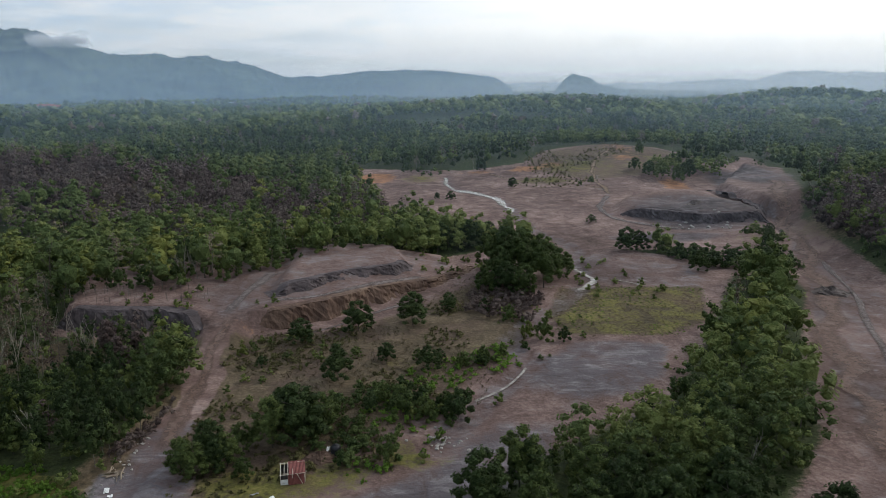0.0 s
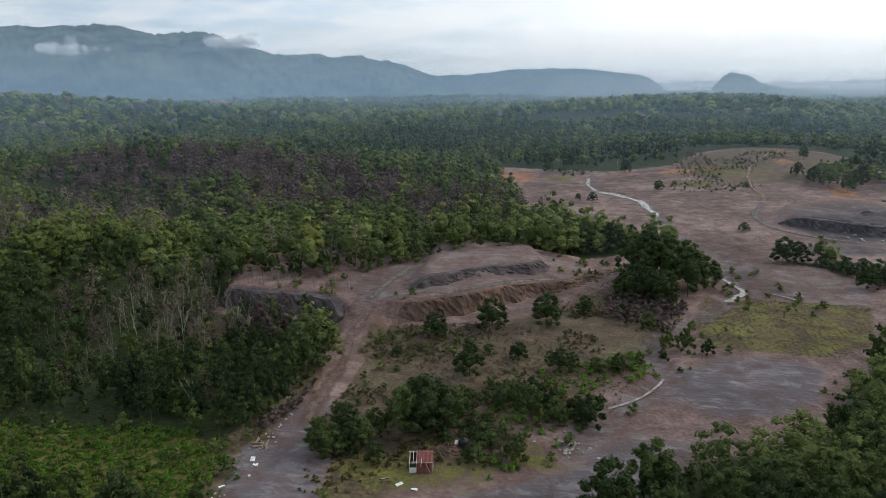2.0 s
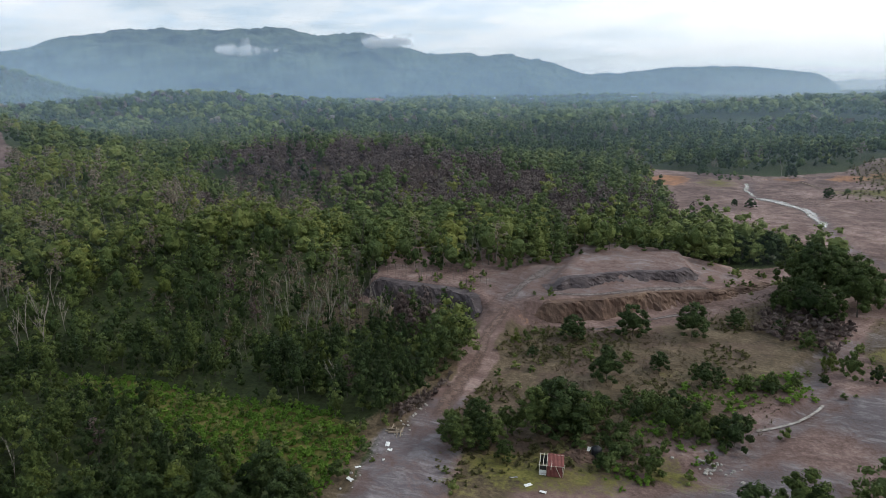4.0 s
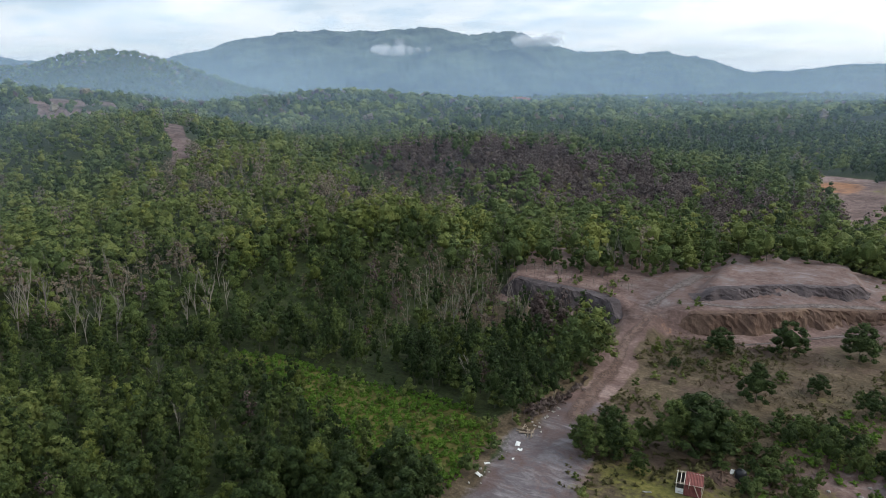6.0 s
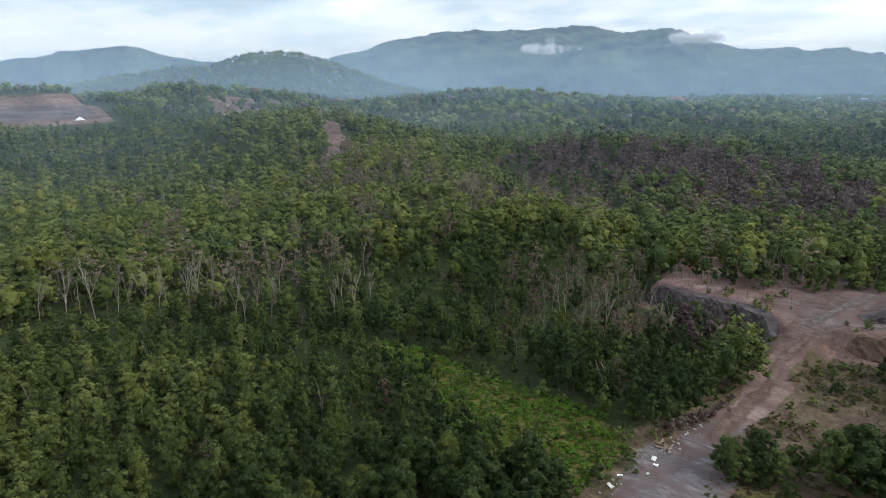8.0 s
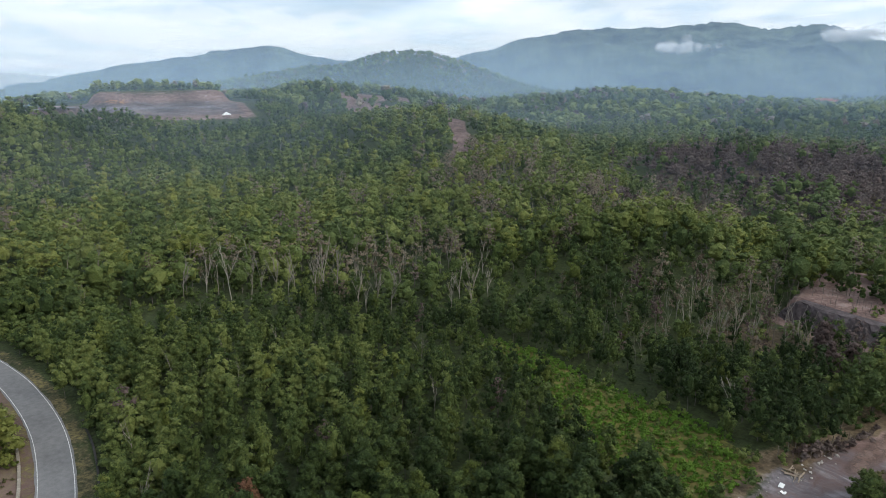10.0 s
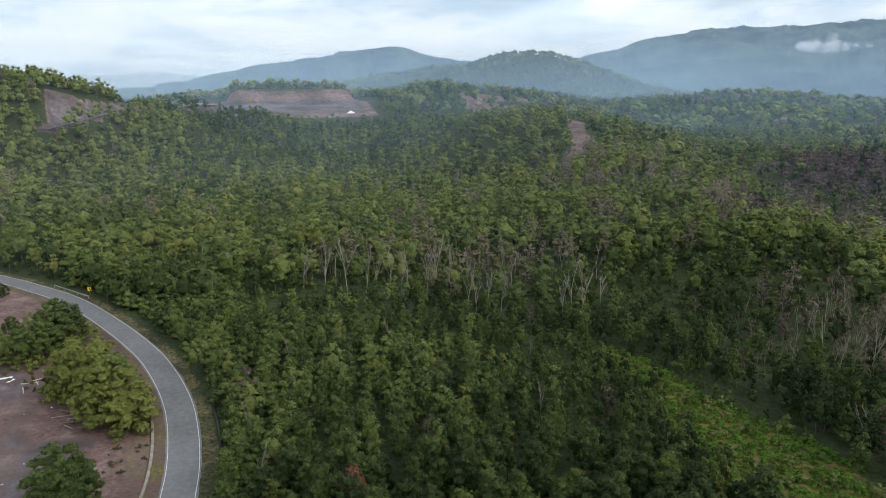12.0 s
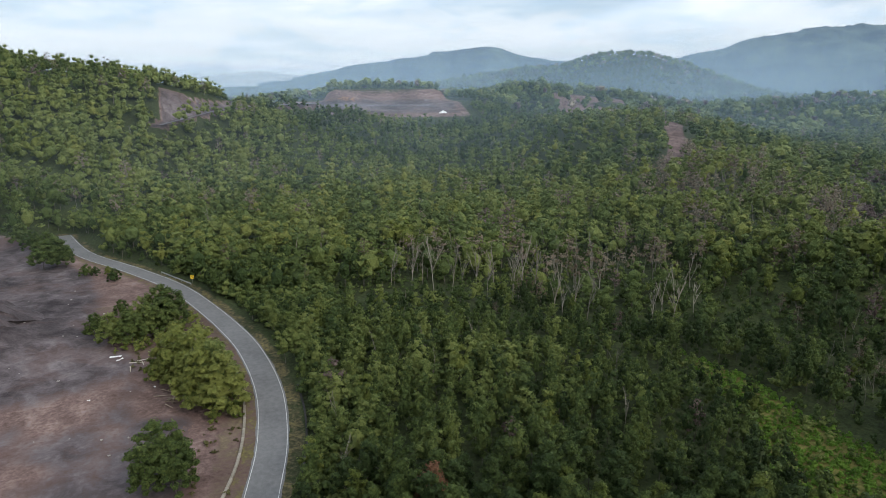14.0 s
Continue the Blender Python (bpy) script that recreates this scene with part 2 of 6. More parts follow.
def along(x, y, line):
    """Distance to an open line."""
    best = np.full(x.shape, 1e9)
    for (ax, ay), (bx, by) in zip(line, line[1:]):
        ex, ey = bx - ax, by - ay
        k = np.clip(((x - ax) * ex + (y - ay) * ey) / (ex * ex + ey * ey), 0, 1)
        best = np.minimum(best, (x - ax - k * ex) ** 2 + (y - ay - k * ey) ** 2)
    return np.sqrt(best)


def hash2(i, j, s):
    v = np.sin(i * 127.1 + j * 311.7 + s * 74.7) * 43758.5453
    return v - np.floor(v)


def lumps(x, y, size, s=0):
    """Value noise, -1 to 1."""
    u, v = x / size, y / size
    i, j = np.floor(u), np.floor(v)
    f, g = u - i, v - j
    f, g = f * f * (3 - 2 * f), g * g * (3 - 2 * g)
    a = hash2(i, j, s) * (1 - f) + hash2(i + 1, j, s) * f
    b = hash2(i, j + 1, s) * (1 - f) + hash2(i + 1, j + 1, s) * f
    return (a * (1 - g) + b * g) * 2 - 1


# lone hills: bearing, distance, height, spread across, spread along the bearing
HILLS = [
    (77, 400, -5, 90, 90), (43, 300, -3, 40, 45),   # hollows beside the wooded ridge
    (-39, 288, 27, 30, 44),       # wooded knoll by the pit
    (-13.3, 430, 10, 62, 48),     # hillock with the track
    (-5.2, 900, 11, 70, 110), (-27, 1000, 17, 80, 120), (-36, 950, 14, 90, 120), (-18, 760, 5, 120, 80), (-14, 950, 6, 60, 90),
    (16, 900, 4, 90, 90), (23, 980, 6, 60, 100), (35, 850, 11, 75, 100), (47, 900, 17, 80, 110), (41, 880, 11, 60, 90), (6, 820, 3, 80, 80),
]
# long ridges: bearing, distance, height and breadth along the crest
RIDGES = [
    [(72, 640, 8, 70), (68, 580, 12, 70), (63, 510, 24, 62), (60, 480, 28, 60), (56, 430, 23, 50), (53, 360, 16, 40), (50, 280, 13, 34), (46, 205, 12, 28), (40, 180, 10, 24), (34, 165, 5, 20), (31, 160, 1, 16)],   # wooded ridge and its spur
    [(43, 380, 9, 42), (39, 360, 15, 46), (34, 350, 17, 48), (30, 335, 17, 46), (26, 320, 14, 44), (22, 310, 11, 42), (18, 295, 7, 36), (13, 285, 2, 30), (9, 275, 0, 26)],   # burnt ridge
    [(120, 420, 62, 80), (107, 480, 63, 66), (105, 480, 59, 64), (102.8, 480, 56, 62), (100.9, 480, 57, 60), (98, 485, 52, 58), (96, 490, 48, 56), (94.5, 495, 45, 54), (92.5, 520, 40, 54), (89.5, 570, 34, 56), (85, 640, 24, 60)],   # hill beyond the road
    [(77, 860, 14, 90), (74.5, 880, 22, 90), (72.3, 880, 29, 88), (70, 880, 38, 86), (67.3, 880, 38, 86), (64.6, 880, 34, 84), (61.5, 880, 28, 84), (58.9, 880, 20, 80), (55, 880, 9, 80)],   # terraced hill
    [(86, 1500, 8, 190), (80, 1550, 24, 190), (75, 1600, 44, 190), (72.3, 1600, 58, 185), (68.7, 1600, 77, 180), (66, 1600, 78, 175), (63.4, 1600, 99, 175), (61.3, 1600, 104, 175), (59.2, 1600, 99, 175), (57, 1600, 80, 175),
     (54.5, 1600, 56, 175), (52.1, 1600, 32, 170), (50.5, 1600, 20, 170), (47, 1600, 6, 160)],   # round wooded hill
]
HILL_ROAD = [(97.6, 424, 27.5), (96.6, 432, 29), (95.2, 444, 31), (93.9, 455, 33), (92, 490, 34), (90.2, 532, 33.5), (87.6, 590, 33), (85.6, 640, 32)]   # bearing, distance, height
BASIN = [(-44, 52), (-45, 76), (-46, 86), (-44.5, 95), (-43.5, 102), (-44, 112), (-47.5, 124), (-60, 129), (-84, 131), (-80, 143), (-60, 153), (-43, 165), (-33, 177), (-10, 189), (14, 205), (40, 215), (82, 184),
         (64, 150), (50, 124), (38, 103), (18, 89), (4, 77), (-1, 60)]
FAR_PIT = [(-52, 396), (-18, 249), (10, 222), (40, 205), (90, 200), (125, 234), (150, 290), (172, 360), (179, 405), (112, 341),
           (68, 386), (13, 372)]
HILLOCK = [(37, 360), (45, 385), (60, 412), (98, 428), (128, 415), (142, 385), (110, 340), (70, 328)]
BELT_END = [(76, 174), (91, 170), (102, 200), (98, 216), (78, 206), (62, 192)]
HAUL_ROAD = [(36, 66), (56, 92), (60, 105), (72, 130), (88, 160), (96, 200), (118, 250), (126, 250), (118, 205), (112, 165), (108, 130), (104, 100), (96, 66)]
GLADE = [(-46, 62), (-60, 63), (-70, 64), (-82, 70), (-97, 72), (-110, 76), (-94, 81), (-80, 80), (-71, 82), (-57, 84), (-47, 80)]
YARD = [(-262, -110), (-240, -74), (-199, -47), (-150, -34), (-132, -24), (-108, -9), (-84, -9), (-60, -16), (-55, -80)]
ROADSIDE = [(-55, -20), (-84, -12), (-108, -12), (-132, -28), (-150, -38), (-199, -52), (-240, -80), (-252, -67), (-228, -56), (-202, -37), (-182, -24), (-160, -14.2), (-140, -7), (-115, -1.9), (-82.6, -2.9), (-55, -7)]
TRACK = [(-36, 40), (-37.5, 68), (-41, 84), (-41.8, 96), (-41.6, 106), (-43.5, 115), (-45.3, 127), (-46.4, 138), (-47, 150), (-46, 162)]
ROAD = [(-40, -9.5), (-60, -6), (-82.6, -2.9), (-93.2, -1.6), (-105, -1.3), (-115, -1.9), (-127, -3.8), (-140, -7), (-160, -14.2), (-182, -24), (-202, -37), (-228, -56),
        (-258, -69)]
BENCH_LOW = [(-82, 137), (-58, 137), (-48, 131), (-40, 134), (-28, 142), (-19, 150), (-11, 158), (0, 170), (8, 184), (0, 196), (-50, 196), (-92, 170)]
BENCH_TOP = [(-40, 147), (-32, 152), (-25, 158), (-12, 168), (-9, 178), (-14, 192), (-42, 192)]
STREAM = [(-1, 89), (7, 104), (12, 112), (16, 120), (13, 128), (18, 140), (27, 152), (33, 163), (38, 172), (38, 184), (40, 200), (38, 214), (30, 235), (27, 262),
          (21, 296), (5, 320), (1, 357)]
PIT_STEP = [(62, 256), (68, 252), (77, 248), (87, 240), (101, 235), (114, 233), (116, 262), (112, 290), (96, 300), (74, 282)]
PIT_RISE = [(117, 296), (119, 266), (115, 240), (150, 250), (176, 330), (150, 350)]


def smooth_line(pts, step):
    """Catmull-Rom through the points."""
    out = []
    for k in range(len(pts) - 1):
        p0, p1, p2, p3 = (np.array(pts[max(0, min(len(pts) - 1, k + o))], float) for o in (-1, 0, 1, 2))
        n = max(2, int(np.linalg.norm(p2 - p1) / step))
        for i in range(n):
            u = i / n
            out.append(tuple(0.5 * (2 * p1 + (p2 - p0) * u + (2 * p0 - 5 * p1 + 4 * p2 - p3) * u * u + (3 * p1 - p0 - 3 * p2 + p3) * u ** 3)))
    out.append(tuple(map(float, pts[-1])))
    return out


ROAD_FINE = smooth_line(ROAD, 3.0)
HILL_ROAD_FINE = smooth_line([at(b, d) for b, d, _ in HILL_ROAD], 6.0)
TRACK_FINE = smooth_line(TRACK, 5.0)
STREAM_FINE = smooth_line(STREAM, 4.0)
GAP = [at(57.2, 495), at(56.6, 395), at(56.9, 340)]      # bare path down the wooded ridge
QUARRY_C, QUARRY_A = at(80.5, 745), radians(80.5)


def quarry_frame(x, y):
    """Across and outward metres of the hill quarry."""
    ux, uy = -math.sin(QUARRY_A), math.cos(QUARRY_A)
    dx, dy = x - QUARRY_C[0], y - QUARRY_C[1]
    return dx * -uy + dy * ux, dx * ux + dy * uy


def ridge(x, y, crest):
    """Height of a long ridge: it falls away to both sides of its crest line."""
    p = [(*at(b, d), h, w) for b, d, h, w in crest]
    near, z = np.full(x.shape, 1e9), np.zeros(x.shape)
    for (ax, ay, ah, aw), (bx, by, bh, bw) in zip(p, p[1:]):
        ex, ey = bx - ax, by - ay
        k = np.clip(((x - ax) * ex + (y - ay) * ey) / (ex * ex + ey * ey), 0, 1)
        r2 = (x - ax - k * ex) ** 2 + (y - ay - k * ey) ** 2
        one = (ah + (bh - ah) * k) * np.exp(-0.5 * r2 / (aw + (bw - aw) * k) ** 2)
        z, near = np.where(r2 < near, one, z), np.minimum(near, r2)
    return z


def land(x, y):
    x, y = np.asarray(x, float), np.asarray(y, float)
    d = np.hypot(x, y)
    z = 0.5 * lumps(x, y, 45) + 4.5 * smooth(d, 350, 900) * lumps(x, y, 210, 3) + 3 * smooth(d, 300, 700) * lumps(x, y, 90, 5)
    for b, dist, h, across, deep in HILLS:
        cx, cy = at(b, dist)
        ux, uy = -math.sin(radians(b)), math.cos(radians(b))
        p, q = (x - cx) * uy - (y - cy) * ux, (x - cx) * ux + (y - cy) * uy
        z = z + h * np.exp(-0.5 * ((p / across) ** 2 + (q / deep) ** 2))
    z = z + sum(ridge(x, y, crest) ** 3 for crest in RIDGES) ** (1 / 3)
    bear = np.degrees(np.arctan2(-x, y))
    z = z - 16 * smooth(d, 1000, 1500) * smooth(bear, 46, 40) + 62 * smooth(d, 2600, 4600) * smooth(bear, 4, 18)
    # floor of the workings is nearly level
    flat = np.maximum(smooth(inside(x, y, BASIN), -6, 10), smooth(inside(x, y, HAUL_ROAD), -6, 8))
    flat = np.maximum(flat, smooth(inside(x, y, YARD), -8, 8))
    z = z * (1 - 0.8 * flat)
    # spoil bench with two cut steps
    rag = 0.5 * lumps(x, y, 7, 8) + 0.3 * lumps(x, y, 2.7, 9)
    low, top = inside(x, y, BENCH_LOW) + rag, inside(x, y, BENCH_TOP) + rag
    z = z + 4.1 * smooth(low, 0.2, 2.4) * smooth(x, 12, -24) + 1.9 * smooth(top, 0.2, 2.0) * smooth(x, -44, -38) * smooth(top, 30, 12) + 0.012 * np.clip(low, 0, 40)
    # ramp of the track
    on_track = smooth(along(x, y, TRACK_FINE), 6, 2.4)
    ramp_z = 4.5 * smooth(y, 108, 152) * (x < 0)
    z = z * (1 - on_track) + ramp_z * on_track
    # pit steps
    pit = inside(x, y, PIT_STEP) + rag
    rise_ = inside(x, y, PIT_RISE) + rag
    z = z + 3.4 * smooth(pit, 0.2, 2.8) * smooth(pit, 34, 14) * smooth(x, 60, 76) + 5.5 * smooth(rise_, 0.2, 3.4) - 0.6 * smooth(along(x, y, STREAM_FINE), 4, 0.8)
    # hill quarry: cut terraces and face
    p, q = quarry_frame(x, y)
    spread = smooth(np.abs(p - 5), 190, 110)
    z = z + (19 + 9.5 * np.clip((q + 75) / 93, 0, 1) - z) * spread * smooth(q, -160, -75) * smooth(q, 420, 200)
    face = smooth(np.abs(p + 6 + 4 * lumps(x, y, 30, 4)), 74, 58)
    z = z + 13 * face * smooth(q + 5 * lumps(x, y, 26, 6), 18, 34) * smooth(q, 320, 120)
    # road cut into the flank of the hill, which falls away below it
    above = d - np.interp(bear, [r[0] for r in HILL_ROAD][::-1], [r[1] for r in HILL_ROAD][::-1])
    z = z - 8 * smooth(above, -4, -16) * smooth(above, -120, -60) * smooth(np.abs(bear - 91.5), 7.5, 5.5)
    k = smooth(along(x, y, HILL_ROAD_FINE), 16, 5)
    level = np.interp(bear, [r[0] for r in HILL_ROAD][::-1], [r[2] for r in HILL_ROAD][::-1])
    z = z * (1 - k) + level * k
    # spoil heap in the yard
    z = z + 5.0 * np.exp(-(((x + 150) / 16) ** 2 + ((y + 62) / 12) ** 2)) * (1 + 0.3 * lumps(x, y, 5, 2))
    # road formation
    r = along(x, y, ROAD_FINE)
    k = smooth(r, 14, 5)
    return z * (1 - k) + 0.0 * k


def land1(x, y):
    return float(land(np.array([x]), np.array([y]))[0])


def on_land(points, lift=0.0):
    """Points (x, y) or (x, y, height over the land) set on the land."""
    p = np.array(points, float)
    up = p[:, 2] if p.shape[1] > 2 else 0.0
    return np.stack([p[:, 0], p[:, 1], land(p[:, 0], p[:, 1]) + up + lift], 1)


def bare_cut(x, y):
    """The scraped slope above the hill road."""
    b, d, z = np.degrees(np.arctan2(-x, y)), np.hypot(x, y), land(x, y)
    above = d - np.interp(b, [r[0] for r in HILL_ROAD][::-1], [r[1] for r in HILL_ROAD][::-1])
    crest = np.interp(b, [89.5, 90.5, 91.3, 94.5, 97.3, 98], [30, 34.5, 36, 42, 48, 41]) + 1.6 * lumps(x, y, 25, 81)
    wedge = smooth(np.abs(b - 93.9 + 0.7 * lumps(x, y, 16, 82)), 4.1, 3.3) * smooth(crest - z, -1.0, 1.5) * smooth(above, -4, 2) * smooth(d, 575, 540)
    return np.maximum(wedge, smooth(along(x, y, HILL_ROAD_FINE), 8, 5))


def terraces(x, y):
    """Bare steps cut along the terraced hill; above 0 on them."""
    b, d = np.degrees(np.arctan2(-x, y)), np.hypot(x, y)
    step = np.minimum.reduce([np.abs(d - r - 5 * lumps(x, y, 60, r)) for r in (770, 800, 828, 850)])
    return np.minimum(7.5 - step + 2.5 * lumps(x, y, 22, 87), 6 * np.minimum(b - 60.8, 66.5 - b) + 4 * lumps(x, y, 40, 88))


HOUSES = [(29.6, 1850, 34, 14, 8, 1), (29.1, 1860, 26, 12, 7, 1), (23.0, 1830, 14, 9, 5, 0), (22.5, 1840, 12, 8, 5, 0), (19.4, 1850, 18, 9, 5, 0), (18.9, 1870, 12, 8, 5, 0),
          (25.2, 1860, 10, 8, 5, 0), (16.8, 1840, 12, 8, 5, 0), (-6.0, 1900, 26, 12, 7, 0), (-6.6, 1920, 22, 12, 7, 0), (-7.3, 1900, 18, 12, 6, 0), (-11.0, 1880, 24, 12, 6, 0),
          (-11.8, 1890, 20, 12, 6, 0), (34.5, 1820, 12, 8, 5, 0), (8.6, 1850, 12, 8, 5, 0)]


def openness(x, y):
    """Above 0: no forest here."""
    o = np.maximum.reduce([inside(x, y, p) for p in (BASIN, FAR_PIT, HAUL_ROAD, YARD, HILLOCK, BELT_END)])
    o = np.maximum(o, inside(x, y, GLADE) - 1.0)
    o = np.maximum(o, 5.0 - along(x, y, ROAD_FINE))
    o = np.maximum(o, inside(x, y, ROADSIDE) + 2)
    p, q = quarry_frame(x, y)
    o = np.maximum(o, np.minimum(100 - np.abs(p - 8), np.minimum(q + 120, 135 - q)))
    o = np.maximum(o, 4 * bare_cut(x, y) - 2)
    o = np.maximum(o, 3.6 + 2.4 * lumps(x, y, 14, 86) - along(x, y, GAP))
    o = np.maximum(o, terraces(x, y))
    for b, d, *_ in HOUSES:
        o = np.maximum(o, 14 - along(x, y, [at(b, d - 90), at(b, d + 10)]))
    return o


def mesh_from(name, verts, faces, mat, attrs=None, smooth_faces=False):
    me = bpy.data.meshes.new(name)
    verts, faces = np.asarray(verts, np.float32), np.asarray(faces, np.int32)
    n = faces.shape[1]
    me.vertices.add(len(verts))
    me.vertices.foreach_set("co", verts.ravel())
    me.loops.add(faces.size)
    me.loops.foreach_set("vertex_index", faces.ravel())
    me.polygons.add(len(faces))
    me.polygons.foreach_set("loop_start", np.arange(0, faces.size, n, dtype=np.int32))
    me.polygons.foreach_set("use_smooth", np.full(len(faces), smooth_faces))
    for key, (kind, data) in (attrs or {}).items():
        at_ = me.attributes.new(key, kind, "POINT")
        at_.data.foreach_set("value" if kind == "FLOAT" else "color", np.asarray(data, np.float32).ravel())
    me.update()
    me.validate()
    me.materials.append(mat)
    return me


def grid_faces(rows, cols, wrap):
    i, j = np.meshgrid(np.arange(rows - 1), np.arange(cols if wrap else cols - 1), indexing="ij")
    k = (j + 1) % cols
    return np.stack([i * cols + j, i * cols + k, (i + 1) * cols + k, (i + 1) * cols + j], -1).reshape(-1, 4)


BURNT = [(37, 335, 20, 26), (32, 318, 26, 32), (27, 300, 26, 34), (22, 290, 26, 34), (17, 275, 24, 30), (13, 264, 20, 26), (9, 255, 14, 20), (31.5, 143, 10, 7), (37, 250, 9, 7), (44, 250, 12, 7), (-33, 250, 22, 20)]


def weight(x, y, spots):
    w = np.zeros(len(x))
    for b, d, across, deep in spots:
        cx, cy = at(b, d)
        ux, uy = -math.sin(radians(b)), math.cos(radians(b))
        p, q = (x - cx) * uy - (y - cy) * ux, (x - cx) * ux + (y - cy) * uy
        w = np.maximum(w, np.exp(-0.5 * ((p / across) ** 2 + (q / deep) ** 2)))
    return w


def build_ground():
    bearing = np.radians(np.concatenate([np.arange(-46, 126, 0.5), np.arange(126, 314, 3.0)]))
    rad = [0.02, 12.0]
    while rad[-1] < 4800:
        r = rad[-1]
        rad.append(r + (max(1.0, 0.0085 * r) if r < 265 else 0.014 * r if r < 520 else 0.035 * r))
    rad = np.array(rad)
    R, B = np.meshgrid(rad, bearing, indexing="ij")
    x, y = -R * np.sin(B), R * np.cos(B)
    x, y = x.ravel() + 0.4, y.ravel() - 0.7
    z = land(x, y)
    v = np.stack([x, y, z], 1)
    f = grid_faces(len(rad), len(bearing), True)
    d = np.hypot(x, y)
    basin, pit, haul, yard, glade = (inside(x, y, p) for p in (BASIN, FAR_PIT, HAUL_ROAD, YARD, GLADE))
    low = inside(x, y, BENCH_LOW)
    track = along(x, y, TRACK_FINE)
    p, q = quarry_frame(x, y)
    quarry = np.minimum(95 - np.abs(p - 8), np.minimum(q + 82, 48 - q))
    gap = along(x, y, GAP)
    side = inside(x, y, ROADSIDE)
    bare = np.maximum.reduce([smooth(side, -1, 2), smooth(inside(x, y, HILLOCK), -4, 6), smooth(inside(x, y, BELT_END), -3, 4), smooth(basin, -4, 5), smooth(pit, -8, 8), smooth(haul, -4, 4), smooth(yard, -3, 3), smooth(low, -2, 2),
                              smooth(track, 6, 3), smooth(quarry, -6, 6), bare_cut(x, y), smooth(terraces(x, y), -1, 1), smooth(gap, 6.5, 3.5)])
    blob = lambda cx, cy, rx, ry: np.exp(-(((x - cx) / rx) ** 2 + ((y - cy) / ry) ** 2))
    sand_near = smooth(inside(x, y, [(-20, 74), (-8, 81), (-2, 85), (1, 90), (6, 97), (11, 107), (17, 121), (25, 130), (36, 131), (46, 128), (40, 112), (33, 105), (24, 102), (19, 94), (15, 84), (4, 72)]), -3, 4)
    sand_far = smooth(inside(x, y, [(36, 205), (80, 184), (64, 160), (52, 164), (34, 166)]), -4, 5)
    pale = np.maximum.reduce([0.74 * sand_near * (1 - 0.75 * np.exp(-(((x - 14) / 8) ** 2 + ((y - 101) / 7) ** 2))), 0.5 * sand_far, 0.66 * smooth(track, np.where(y < 82, 9.0, 5.5), np.where(y < 82, 5.0, 2.5)) * smooth(y, 104, 92), 0.22 * smooth(pit, 0, 14),
                              0.5 * smooth(track, 3.2, 1) * smooth(y, 126, 140), 0.36 * smooth(track, 2.6, 0.8) * smooth(y, 92, 104), 0.48 * smooth(low, 2, 6) * smooth(x, -70, -50),
                              0.55 * smooth(along(x, y, STREAM_FINE), 6, 1.5), 0.46 * smooth(haul, 0, 8) * smooth(y, 230, 170),
                              0.8 * smooth(np.abs(q + 44 + 6 * lumps(x, y, 60)), 8, 3) * smooth(np.abs(p - 8), 90, 75), 0.8 * smooth(np.abs(q + 8 + 5 * lumps(x, y, 50, 3)), 7, 3) * smooth(np.abs(p + 4), 80, 60),
                              0.55 * blob(66, 222, 22, 9), 0.5 * blob(92, 244, 26, 14), 0.55 * blob(148, 315, 26, 46), 0.5 * blob(100, 275, 16, 24), 0.4 * blob(-5, 285, 14, 30)])
    wheel = np.minimum.reduce([along(x, y, [(61, 60), (66, 95), (76, 128), (90, 160), (104, 190), (113, 225), (120, 250)]),
                               along(x, y, [(75, 60), (74, 95), (84, 128), (96, 160), (106, 186)]), along(x, y, [(70, 240), (63, 247), (62, 268), (72, 294)]),
                               along(x, y, [(-34, 132), (-24, 139), (-13, 151), (0, 164)]) + 1.0, along(x, y, [(104, 420), (98, 404), (83, 373), (76, 349), (73, 331), (74, 311), (73, 298)]), along(x, y, [(24, 358), (27, 350), (32, 340), (48, 330), (67, 319), (74, 307)])])
    pale = np.maximum(pale, 0.52 * smooth(wheel + 1.2 * lumps(x, y, 6, 17), 3.0, 0.8))
    pale = pale * (1 - 0.5 * smooth(np.abs(low - 1.0), 3.5, 1.5))
    meadow = smooth(inside(x, y, [(28, 166), (66, 166), (58, 140), (46, 131), (24, 132), (22, 146)]), -2, 3)
    verge = smooth(along(x, y, ROAD_FINE), 6.5, 4.0)
    hutside = blob(-17, 82, 11, 8) + blob(-2, 88, 8, 5) + 0.8 * blob(-27, 78, 8, 7)
    grass = np.maximum.reduce([0.52 * meadow, 0.5 * blob(-30, 76, 8, 10), 0.45 * blob(-36, 126, 7, 8), 0.8 * smooth(glade, -3, 4), 0.44 * verge, 0.6 * np.clip(hutside, 0, 1), 0.45 * blob(4, 122, 16, 8),
                               0.4 * blob(-8, 118, 14, 6), 0.7 * blob(48, 334, 24, 12), 0.6 * blob(70, 365, 30, 24), 0.6 * blob(-12, 352, 16, 20), 0.6 * blob(118, 370, 30, 20), 0.45 * blob(100, 212, 24, 8)])
    grass = grass * (1 - 0.8 * smooth(along(x, y, STREAM_FINE), 4, 1)) * (1 - smooth(along(x, y, TRACK_FINE), 4, 2))
    field = smooth(inside(x, y, [(-52, 56), (-50, 112), (-54, 127), (-40, 133), (-22, 136), (-6, 152), (10, 176), (20, 150), (16, 128), (4, 108), (-4, 98), (-14, 86), (-22, 74), (-22, 56)]), -4, 5)
